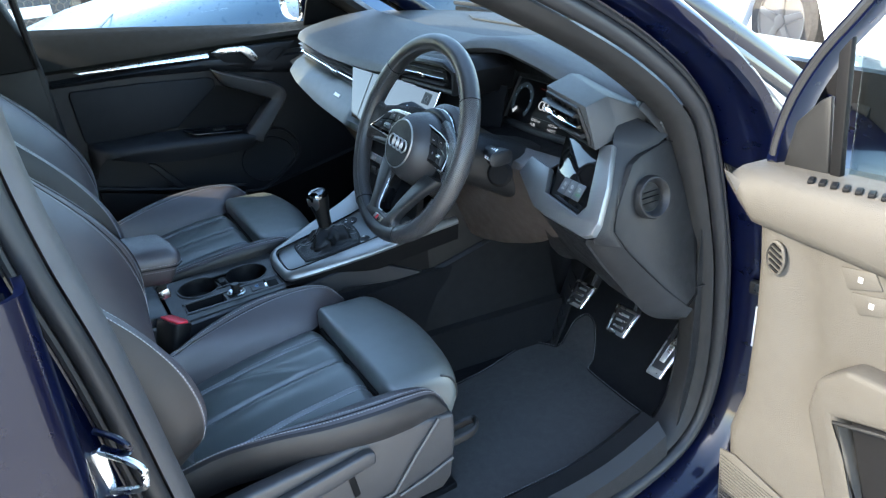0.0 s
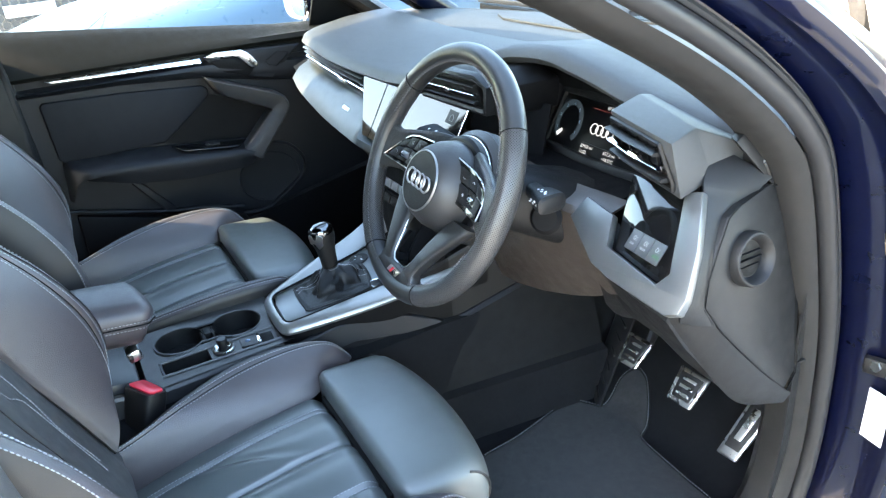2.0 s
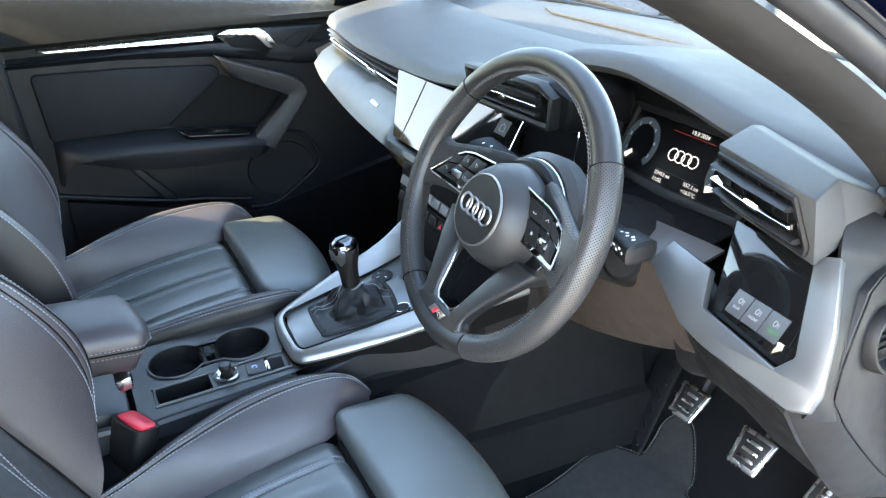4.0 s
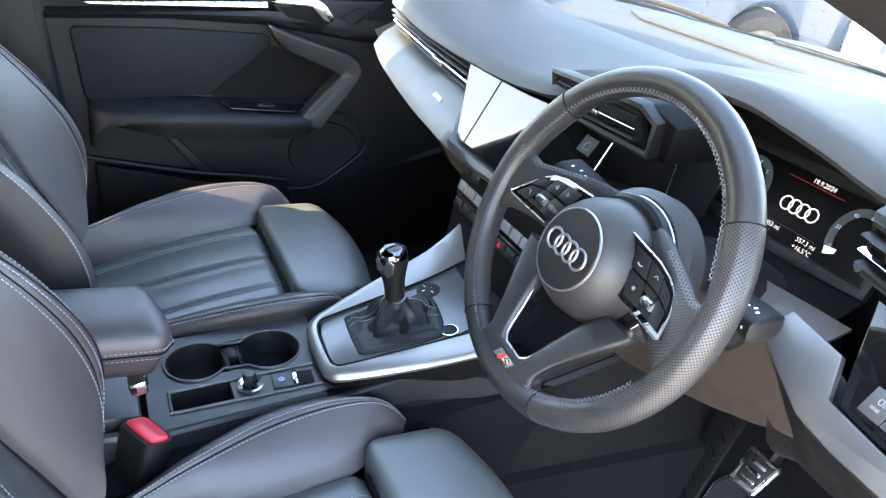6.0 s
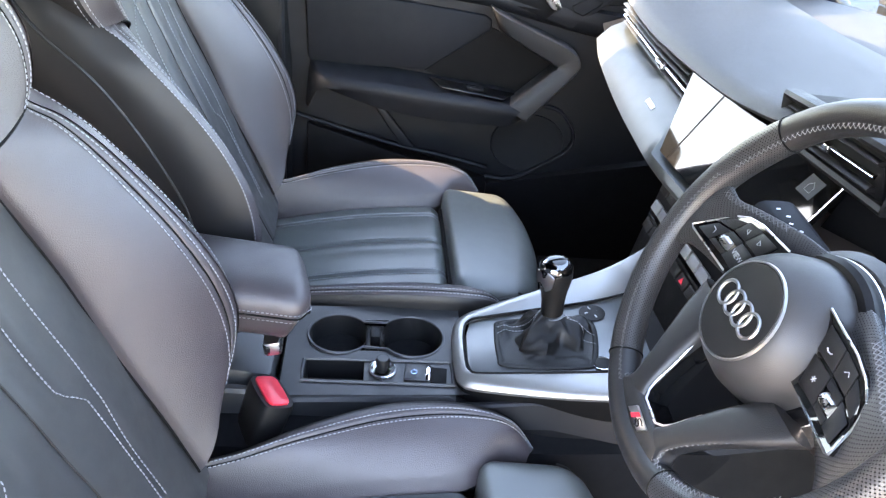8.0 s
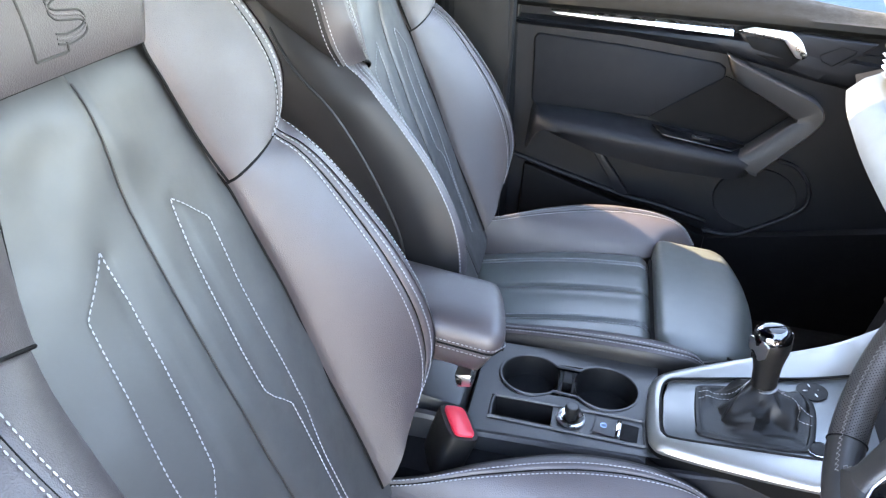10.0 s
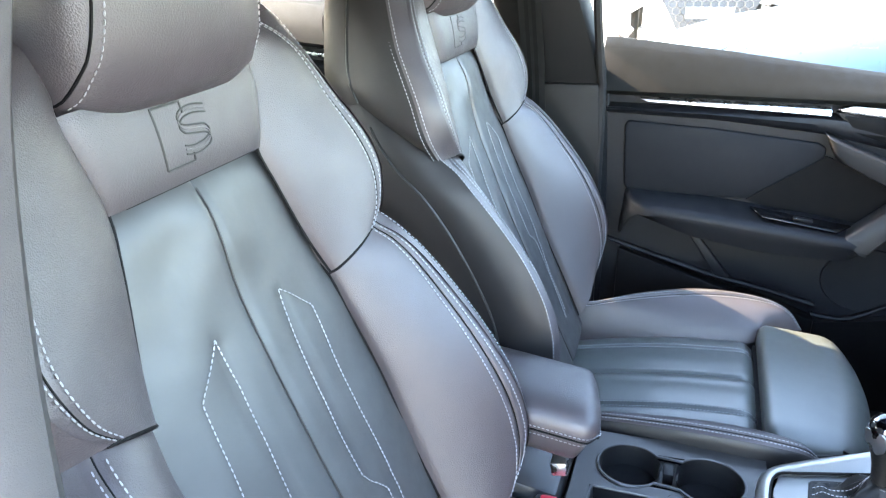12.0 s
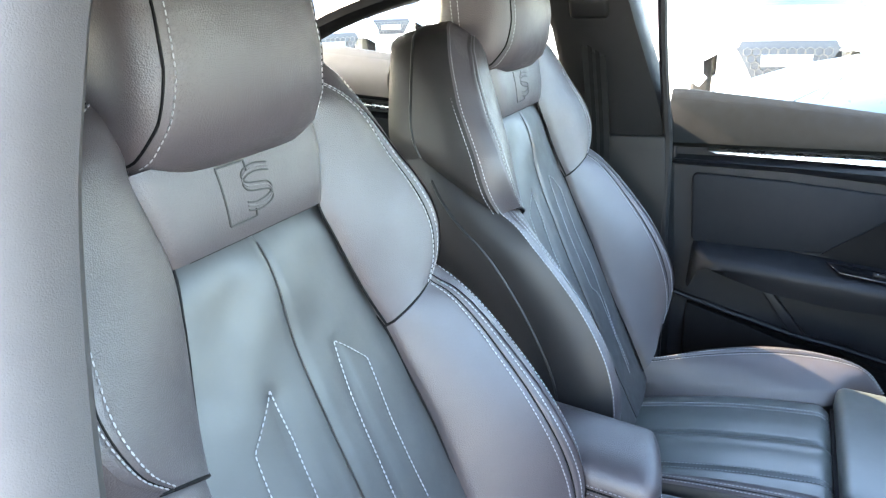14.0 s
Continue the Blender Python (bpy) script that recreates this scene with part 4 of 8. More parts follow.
    part("dash_core", slab([(-0.72, 0.68, 0.94), (0.70, 0.72, 0.94), (0.70, 0.72, 0.62), (-0.72, 0.68, 0.60)], (0, 0.35, -0.02)), PLASTIC_DEEP, dash)
    part("dash_side", slab([(-0.74, 0.58, 0.93), (-0.74, 1.02, 0.96), (-0.74, 1.02, 0.5), (-0.74, 0.72, 0.52), (-0.74, 0.62, 0.80)], (0.012, 0, 0), 0.003), PLASTIC_DEEP, dash)


end_cap()


def climate_panel():
    pan = thing("climate_panel", "climate control panel with rows of small grey keys", "control panel", (0.0, 0.52, 0.62))
    part("panel", slab([(-0.205, 0.497, 0.782), (0.13, 0.505, 0.782), (0.13, 0.462, 0.60), (-0.195, 0.462, 0.60)], (0, 0.02, 0.005), 0.004), PLASTIC_DEEP, pan)
    up = Vector((0, 0.37, 0.93)).normalized()
    n = Vector((0, -0.93, 0.37))
    mk = mat("key grey", (0.16, 0.17, 0.18), 0.35)
    for row, (zz, m, cnt) in enumerate(((0.752, PLASTIC, 2), (0.718, mk, 8), (0.684, PLASTIC, 8))):
        for k in range(cnt):
            x = -0.172 + 0.034 * k
            c = Vector((x, 0.499 - (0.782 - zz) * 0.2, zz)) + n * 0.006
            m2 = RED if row == 2 and k == 5 else m
            part("key", box(c, (0.029, 0.018, 0.006), 0.0015, (68, 0, 0)), PLASTIC if m2 is RED else m2, pan)
            if m2 is RED:
                part("hazard_mark", slab([c + n * 0.004 + Vector((-0.006, 0, 0)) - up * 0.004, c + n * 0.004 + Vector((0.006, 0, 0)) - up * 0.004, c + n * 0.004 + up * 0.006], n * 0.0006), RED, pan, "red hazard triangle")
    part("bar", sweep([(-0.185, 0.476, 0.701), (0.10, 0.478, 0.701)], circle(0.004, 6)), CHROME, pan, "thin chrome bar")


climate_panel()


# ---- steering wheel ----
def steering_wheel():
    w = thing("steering_wheel", "black leather sports steering wheel with perforated grips", "steering wheel", (0.378, 0.40, 0.88))
    tilt, roll = radians(25.6), radians(3.5)
    c0 = Vector((0.378, 0.35, 0.912))
    n = Vector((0, -math.cos(tilt), math.sin(tilt)))
    upright = Vector((0, math.sin(tilt), math.cos(tilt)))
    e1 = Vector((1, 0, 0)) * math.cos(roll) - upright * math.sin(roll)
    e2 = upright * math.cos(roll) + Vector((1, 0, 0)) * math.sin(roll)
    def at(a, b, c=0.0):
        return c0 + e1 * a + e2 * b + n * c
    R = 0.186
    def swell(deg):
        # thumb rests swell the grips at ten and two
        return 1 + 0.24 * math.exp(-((deg - 62) / 13) ** 2)
    def arc(a0, a1, name, m, fat, label):
        rows = []
        steps = max(6, int(abs(a1 - a0) / 2))
        for k in range(steps + 1):
            th = radians(a0 + (a1 - a0) * k / steps)
            o = e1 * math.sin(th) + e2 * math.cos(th)
            g = swell(abs((math.degrees(th) + 180) % 360 - 180))
            rows.append([c0 + o * (R + (0.0165 * math.cos(q) if math.cos(q) > 0 else 0.0165 * g * math.cos(q)) * fat) + n * (0.0175 * math.sin(q) * fat) for q in [2 * math.pi * j / 24 for j in range(24)]])
        part(name, skin(rows, ring=True, cap=True), m, w, label, sharp=60)
    arc(-53, 53, "rim_top", LEATHER_RIM, 1.0, "smooth black leather upper rim")
    arc(53.4, 156, "grip", LEATHER_DOTS, 1.02, "perforated leather grip")
    arc(-150, -53.4, "grip", LEATHER_DOTS, 1.02, "perforated leather grip")
    arc(156.4, 209.6, "rim_bottom", LEATHER_RIM, 1.0, "smooth black leather lower rim")
    # raised lips where two leathers meet
    for a in (-53.2, 53.2, 156.2, -150.2):
        th = radians(a)
        o = e1 * math.sin(th) + e2 * math.cos(th)
        g = swell(abs(a))
        part("rim_seam", tube([c0 + o * (R + (0.0172 if math.cos(q) > 0 else 0.0172 * g) * math.cos(q)) + n * (0.0182 * math.sin(q)) for q in [2 * math.pi * j / 28 for j in range(28)]], 0.0008, 5, closed=True, up=o), PLASTIC_DEEP, w, "dark joint in the rim leather")
    # crossed stitches round the inner edge
    def inner(a0, a1, off, k=80):
        out = []
        for j in range(k + 1):
            th = radians(a0 + (a1 - a0) * j / k)
            o = e1 * math.sin(th) + e2 * math.cos(th)
            g = swell(abs((math.degrees(th) + 180) % 360 - 180))
            q = math.pi - off
            out.append(c0 + o * (R + 0.0170 * g * math.cos(q)) + n * (0.0180 * math.sin(q)))
        return out
    def crossed(path, side, wide=0.0036):
        """Diamonds of thread along a path; side: the way across it at each point."""
        pts = even(path, 0.0055)
        lines = []
        for a, b in zip(pts, pts[1:]):
            t = (b - a).normalized()
            s = t.cross(side).normalized() * wide
            lines += [[a + s, b - s], [a - s, b + s]]
        verts, faces = [], []
        for a, b in lines:
            t = (b - a).normalized()
            s = t.cross(side).normalized() * 0.00042
            m = (a + b) / 2 + side * 0.0004
            base = len(verts)
            verts += [a - s, a + s, m - s + side * 0.0005, m + s + side * 0.0005, b - s, b + s]
            faces += [(base, base + 1, base + 3, base + 2), (base + 2, base + 3, base + 5, base + 4)]
        return tagged(raw("stitching", verts, faces, RIM_THREAD, w, "pale grey crossed stitching"), kind="stuff")
    for a0, a1, off in ((-72, 72, 0.72), (112, 163, 0.72), (-163, -76, 0.98)):
        crossed(inner(a0, a1, off), (n * 0.75 + (e2 * -0.15 if off < 1 else e1 * 0.4)).normalized(), 0.0036 if off < 1 else 0.0046)
    # hub
    hub = lathe([(0.0, 0.0225), (0.03, 0.022), (0.046, 0.021), (0.051, 0.0185), (0.061, 0.0085), (0.071, -0.008), (0.077, -0.030), (0.077, -0.050), (0.05, -0.065), (0.0, -0.065)], at(0, -0.014, 0.0), n, 56, (1.0, 0.94))
    cover = part("airbag_cover", hub, HUBGREY, w, "domed dark grey airbag cover", sharp=60)
    part("badge_field", lathe([(0.0, 0.0), (0.044, -0.0003), (0.0452, -0.002)], at(0, -0.014, 0.0232), n, 48), PLASTIC, cover, "flat satin disc")
    part("badge_circle", lathe([(0.0448, -0.002), (0.0455, 0.0007), (0.0468, 0.0007), (0.0475, -0.002)], at(0, -0.014, 0.0222), n, 56), BADGE, cover, "thin silver circle")
    for k in range(4):
        ring = [at(-0.0235 + 0.0157 * k + 0.0115 * math.cos(q), -0.014 + 0.0115 * math.sin(q), 0.0245) for q in [2 * math.pi * j / 24 for j in range(24)]]
        part("badge_ring", sweep(ring, circle(0.0017, 6), closed=True, up=n), BADGE, cover, "silver ring on the airbag cover")
    part("gloss_collar", lathe([(0.077, -0.03), (0.082, -0.034), (0.084, -0.044), (0.078, -0.056)], at(0.004, -0.010), n, 56, (1.0, 0.96)), SCREENGLASS, w, "gloss black collar behind the cover")
    part("collar_line", lathe([(0.0842, -0.044), (0.0850, -0.0455), (0.0842, -0.047)], at(0.004, -0.010), n, 56, (1.0, 0.96)), STEEL, w, "thin bright line round the collar")
    part("hub_back", lathe([(0.080, -0.05), (0.090, -0.060), (0.090, -0.085), (0.06, -0.10), (0.0, -0.10)], at(0.004, -0.006), n, 48), HUBGREY, w, "dark grey rear housing of the hub")

    def loft(one, two, thick, cap=False):
        """A padded strap between two edges, with a rounded face and back."""
        rows = []
        for a, b in zip(one, two):
            mid, half = (a + b) / 2, (b - a) / 2
            rows.append([mid + half * x + n * (thick * z) for x, z in circle(1.0, 24, 1.0, 0.55)])
        return skin(rows, ring=True, cap=True)

    def pad_c(a, b):
        return -0.012 + 0.0165 * min(1, max(0, (a - 0.10) / 0.053)) * min(1, max(0, (0.02 - b) / 0.037))
    for s in (-1, 1):
        # side spoke: leather from the collar out to the grip
        top = spline([at(s * 0.03, 0.060, -0.040), at(s * 0.065, 0.055, -0.031), at(s * 0.100, 0.046, -0.022), at(s * 0.128, 0.0375, -0.014), at(s * 0.150, 0.031, -0.008), at(s * 0.172, 0.036, -0.004)], 30)
        low = spline([at(s * 0.03, -0.032, -0.040), at(s * 0.075, -0.030, -0.030), at(s * 0.110, -0.031, -0.020), at(s * 0.138, -0.034, -0.008), at(s * 0.158, -0.042, -0.002), at(s * 0.172, -0.062, -0.003)], 30)
        part("spoke", loft(top, low, 0.009), LEATHER_DOTS, w, "perforated leather side spoke")
        ridge = [p + n * 0.0066 - e2 * 0.004 for p in top]
        crossed(ridge[8:27], (n * 0.9 + e2 * 0.4).normalized(), 0.003)
        # button pad in a bright frame
        def on_pad(a, b, h=0.0):
            return at(s * a, b, pad_c(a, b) + 0.006 + h)
        outline = [(0.040, 0.041), (0.090, 0.036), (0.112, 0.030), (0.1285, 0.020), (0.140, 0.004), (0.152, -0.017), (0.148, -0.019), (0.085, -0.021), (0.040, -0.018)]
        base = [on_pad(a, b, -0.006) for a, b in outline]
        bm = skin([base, [p + n * 0.0062 for p in base]], ring=True, cap=True)
        bmesh.ops.triangulate(bm, faces=[f for f in bm.faces if len(f.verts) > 4])
        padob = part("button_pad", bm, PIANO, w, "gloss black button pad", sharp=25)
        part("pad_edge", sweep([on_pad(a, b, 0.0002) for a, b in outline[:8]], circle(0.0011, 6), up=n), STEEL, padob, "bright edge of the button pad")
        def uv(u, v, h=0.0):
            hi = (0.052 + (0.127 - 0.052) * u, 0.0375 - 0.006 * u - 0.012 * max(0, u - 0.62) / 0.38)
            lo = (0.078 + (0.148 - 0.078) * u, -0.0185 + 0.002 * u)
            return on_pad(hi[0] + (lo[0] - hi[0]) * v, hi[1] + (lo[1] - hi[1]) * v, h)
        for u0, u1, v0, v1, mt in ((0.0, 0.36, 0.06, 0.42, PLASTIC), (0.38, 0.68, 0.06, 0.42, PLASTIC), (0.70, 0.95, 0.10, 0.42, PLASTIC), (0.0, 0.36, 0.48, 0.93, PLASTIC), (0.70, 0.96, 0.48, 0.93, PLASTIC), (0.38, 0.68, 0.46, 0.60, PLASTIC), (0.38, 0.68, 0.82, 0.93, PLASTIC)):
            key = [uv(u0, v0, 0.0004), uv(u1, v0, 0.0004), uv(u1, v1, 0.0004), uv(u0, v1, 0.0004)]
            part("button", slab(key, n * 0.0018, 0.0006), mt, padob, "black satin button")
        way = (uv(0.60, 0.7) - uv(0.46, 0.7)).normalized()
        part("roller", lathe([(0.0, -0.0075), (0.0052, -0.0075), (0.0058, -0.005), (0.0058, 0.005), (0.0052, 0.0075), (0.0, 0.0075)], uv(0.53, 0.71, 0.0), way, 18), STEEL, padob, "ribbed metal thumb roller")
        for j in range(5):
            c = uv(0.53, 0.71, 0.0055) + way * (0.0028 * (j - 2))
            part("roller_groove", box(c, (0.0008, 0.006, 0.0008), 0, (0, 0, 0)), PLASTIC_DEEP, padob)
        if s < 0:
            letters("VIEW", uv(0.18, 0.70, 0.0024), e1, e2, 0.0085, PRINT, padob)
            for c, d in ((uv(0.19, 0.24, 0.0026), 1), (uv(0.52, 0.24, 0.0026), -1)):
                part("mark", tube([c + e1 * (0.0022 * d), c - e1 * (0.0022 * d) + e2 * 0.0026, c - e1 * (0.0022 * d) - e2 * 0.0026], 0.0004, 4, closed=True, up=n), PRINT, padob)
            c = uv(0.83, 0.70, 0.0026)
            part("mark", tube([c + e1 * x + e2 * y for x, y in ((-0.003, -0.0024), (0.003, -0.0024), (0.003, 0.0024), (-0.003, 0.0024))], 0.0004, 4, closed=True, up=n), PRINT, padob)
        else:
            c = uv(0.19, 0.26, 0.0026)
            part("mark", tube([c + e1 * (0.004 * math.cos(q)) + e2 * (0.0022 * math.sin(q)) for q in (3.5, 4.1, 4.7, 5.3, 5.9)], 0.0007, 5, up=n), PRINT, padob)
            c = uv(0.55, 0.25, 0.0026)
            part("mark", tube([c - e1 * 0.003, c + e2 * 0.003, c + e1 * 0.003], 0.0005, 5, up=n), PRINT, padob)
            c = uv(0.18, 0.70, 0.0026)
            for q in (0.0, 1.05, 2.1):
                part("mark", tube([c + (e1 * math.cos(q) + e2 * math.sin(q)) * 0.0026, c - (e1 * math.cos(q) + e2 * math.sin(q)) * 0.0026], 0.0004, 4, up=n), PRINT, padob)
        # lower legs, broad at the hub and running into the rim
        inn = spline([at(s * 0.058, -0.048, -0.028), at(s * 0.045, -0.078, -0.018), at(s * 0.034, -0.115, -0.008), at(s * 0.0265, -0.140, -0.003), at(s * 0.020, -0.152, -0.001), at(s * 0.012, -0.168, 0.0)], 30)
        out = spline([at(s * 0.110, -0.046, -0.026), at(s * 0.090, -0.080, -0.014), at(s * 0.071, -0.110, -0.006), at(s * 0.056, -0.140, 0.0), at(s * 0.054, -0.156, 0.001), at(s * 0.068, -0.176, 0.001)], 30)
        part("lower_spoke", loft(inn, out, 0.0115), LEATHER_RIM, w, "leather lower spoke")
        edge = [q.lerp(p, 0.10) + n * 0.0080 for p, q in zip(inn, out)]
        tail = spline([edge[23], at(s * 0.058, -0.164, 0.010), at(s * 0.068, -0.168, 0.012), at(s * 0.084, -0.160, 0.013)], 16)
        crossed(edge[3:23] + tail, n, 0.0026)
    hole = [(-0.016, -0.1515), (0.016, -0.1515), (0.024, -0.145), (0.028, -0.137), (0.036, -0.108), (0.048, -0.076), (0.056, -0.056), (-0.056, -0.056), (-0.048, -0.076), (-0.036, -0.108), (-0.028, -0.137), (-0.024, -0.145)]
    def depth(b):
        return 0.004 - 0.26 * (b + 0.1515)
    part("insert_wall", skin([[at(a * 1.02, b, depth(b) + 0.001) for a, b in hole], [at(a * 0.97, b, depth(b) - 0.003) for a, b in hole], [at(a * 0.86, b * 0.985, depth(b) - 0.026) for a, b in hole]], ring=True), PIANO, w, "gloss black wall inside the lower spoke")
    part("insert_back", slab([at(a * 0.9, b * 0.985, depth(b) - 0.024) for a, b in hole], n * -0.003), PLASTIC_DEEP, w, "black floor of the opening")
    part("insert_edge", sweep([at(a * 1.0, b, depth(b) + 0.0022) for a, b in hole[8:] + hole[:5]], circle(0.0013, 6), up=n), STEEL, w, "bright edge of the opening")
    part("lower_bridge", loft(spline([at(-0.040, -0.150, 0.0), at(0.0, -0.1525, 0.0), at(0.040, -0.150, 0.0)], 12), spline([at(-0.070, -0.182, 0.0), at(0.0, -0.188, 0.0), at(0.070, -0.182, 0.0)], 12), 0.0125), LEATHER_RIM, w, "leather bridge at the bottom of the rim")
    b0 = part("rim_badge", slab([at(-0.0175, -0.170, 0.0115), at(0.0145, -0.170, 0.0115), at(0.0225, -0.1585, 0.0115), at(-0.009, -0.1585, 0.0115)], n * 0.0026, 0.0006), STEEL, w, "small silver and red badge")
    part("red_field", slab([at(-0.0080, -0.1695, 0.0142), at(-0.0020, -0.1695, 0.0142), at(0.006, -0.159, 0.0142), at(0.000, -0.159, 0.0142)], n * 0.0004), RED, b0)
    part("badge_curve", tube(spline([at(0.016, -0.161, 0.0145), at(0.009, -0.160, 0.0145), at(0.006, -0.163, 0.0145), at(0.012, -0.165, 0.0145), at(0.010, -0.168, 0.0145), at(0.003, -0.1675, 0.0145)], 14), 0.0007, 5, up=n), PLASTIC, b0)


steering_wheel()


def column():
    col = thing("steering_column", "dark grey steering column cover with two stalks", "steering column", (0.378, 0.5, 0.82))
    a = Vector((0.378, 0.425, 0.868))
    way = Vector((0, 0.90, -0.42)).normalized()
    rows = []
    for f, r, rb in ((0.0, 0.055, 0.045), (0.02, 0.062, 0.055), (0.10, 0.078, 0.060), (0.16, 0.095, 0.066), (0.26, 0.13, 0.080)):
        c = a + way * f
        rows.append([c + Vector((x, 0, z)) for x, z in circle(r, 24, rb, 0.75)])
    part("shroud", skin(rows, ring=True, cap=True), PLASTIC, col, "dark lower column cover", sharp=50)
    for s, tip in ((1, (0.557, 0.438, 0.898)), (-1, (0.213, 0.425, 0.925))):
        root = Vector((0.378 + s * 0.065, 0.485, 0.872))
        tip = Vector(tip)
        rows = []
        way2 = (tip - root)
        for f, r, rb in ((0.0, 0.012, 0.012), (0.35, 0.012, 0.011), (0.5, 0.020, 0.013), (0.75, 0.023, 0.014), (0.97, 0.024, 0.014), (1.0, 0.018, 0.010)):
            c = root + way2 * f
            rows.append([c + Vector((0, x, z)) for x, z in circle(r, 16, rb, 0.6)])
        st = part("stalk", skin(rows, ring=True, cap=True), PLASTIC, col, "dark control stalk with white symbols")
        for k in range(5):
            c = root + way2 * (0.55 + 0.08 * k) + Vector((0, -0.008 + 0.004 * (k % 2), 0.0150))
            part("symbol", box(c, (0.004, 0.0022, 0.0006), 0, (10, -10, 20 * k)), WHITE, st)
            c = root + way2 * (0.55 + 0.08 * k) + Vector((0, -0.0235, 0.001 + 0.004 * (k % 2)))
            part("symbol", box(c, (0.0035, 0.0008, 0.0022), 0, (0, 15 * k, 0)), WHITE, st)
    part("stalk_boot", lathe([(0.024, -0.01), (0.026, 0.0), (0.02, 0.006), (0.012, 0.006)], (0.470, 0.490, 0.832), (0.55, -0.78, 0.3), 24), PLASTIC_DEEP, col, "dark round socket of the stalk")


column()


def pedals():
    n = Vector((0.12, -0.72, 0.68)).normalized()
    for name, c, wd, ht, lab in (("clutch_pedal", (0.393, 0.766, 0.429), 0.062, 0.064, "steel-faced clutch pedal with rubber ribs"), ("brake_pedal", (0.527, 0.776, 0.416), 0.068, 0.068, "steel-faced brake pedal with rubber ribs"), ("accelerator_pedal", (0.632, 0.824, 0.372), 0.052, 0.135, "long steel-faced accelerator pedal")):
        c = Vector(c)
        ped = thing(name, lab, "pedal", c, "pedals")
        ex = Vector((1, 0.08, 0)).normalized()
        eu = n.cross(ex)
        eu = eu if eu.z > 0 else -eu
        lean = 0.10 if "acc" in name else 0.0
        def at(a, b, d=0.0):
            return c + ex * (a + lean * b) + eu * b + n * d
        k = 0.80
        plate = [at(-wd / 2 * k, -ht / 2), at(wd / 2 * k, -ht / 2), at(wd / 2, ht / 2), at(-wd / 2, ht / 2)]
        part("plate", slab(plate, n * 0.008, 0.005, 3), STEEL, ped, "brushed steel face")
        part("rubber_field", slab([at(-wd * 0.36 * k, -ht * 0.36, 0.0075), at(wd * 0.36 * k, -ht * 0.36, 0.0075), at(wd * 0.37, ht * 0.38, 0.0075), at(-wd * 0.37, ht * 0.38, 0.0075)], n * 0.002, 0.001), RUBBER, ped, "black rubber pad")
        if "acc" in name:
            part("rib", slab([at(-0.007, -0.030, 0.009), at(0.007, -0.030, 0.009), at(0.008, 0.038, 0.009), at(-0.008, 0.038, 0.009)], n * 0.002, 0.001), STEEL, ped)
        else:
            for j in (-1, 0, 1):
                part("rib", slab([at(-wd * 0.22, j * ht * 0.22 - 0.003, 0.009), at(wd * 0.22, j * ht * 0.22 - 0.003, 0.009), at(wd * 0.22, j * ht * 0.22 + 0.003, 0.009), at(-wd * 0.22, j * ht * 0.22 + 0.003, 0.009)], n * 0.0022, 0.001), STEEL, ped)
        part("arm", sweep(spline([at(0, ht * 0.1, -0.002), at(0.0, ht * 0.6, -0.03), Vector((c.x + 0.01, c.y + 0.10, c.z + 0.18))], 10), circle(0.008, 8, 0.012)), RUBBER, ped, "black pedal arm")
    rest = thing("footrest", "black ribbed footrest panel beside the clutch", "footrest", (0.28, 0.8, 0.22))
    q = [Vector(p) for p in ((0.306, 0.752, 0.222), (0.225, 0.80, 0.235), (0.205, 0.905, 0.42), (0.275, 0.885, 0.42))]
    part("panel", slab(q, (0.0, -0.008, 0.006), 0.004), RUBBER, rest)
    for k in range(6):
        f = 0.12 + 0.14 * k
        part("rib", tube([q[0].lerp(q[3], f) + Vector((-0.01, -0.009, 0.007)), q[1].lerp(q[2], f) + Vector((0.012, -0.009, 0.007))], 0.003, 6), RUBBER, rest)
    part("edge", tube([q[0] + Vector((0, -0.004, 0.006)), q[3] + Vector((0, -0.004, 0.006))], 0.0035, 6), PLASTIC, rest)


pedals()


# ---- front seats ----
BACK = [(0.40, -0.135), (0.50, -0.180), (0.62, -0.235), (0.749, -0.291), (0.85, -0.336), (0.953, -0.376), (1.02, -0.396), (1.09, -0.411), (1.16, -0.421), (1.26, -0.432)]
SEATZ = [(-0.30, 0.405), (-0.20, 0.428), (-0.10, 0.452), (0.0, 0.470), (0.10, 0.480), (0.20, 0.486), (0.40, 0.49)]


def lerp_table(table, v):
    return float(np.interp(v, [a for a, _ in table], [b for _, b in table]))


def back_y(z):
    return sum(lerp_table(BACK, z + d) for d in (-0.04, -0.02, 0, 0.02, 0.04)) / 5


def seat_z(y):
    return sum(lerp_table(SEATZ, y + d) for d in (-0.04, -0.02, 0, 0.02, 0.04)) / 5


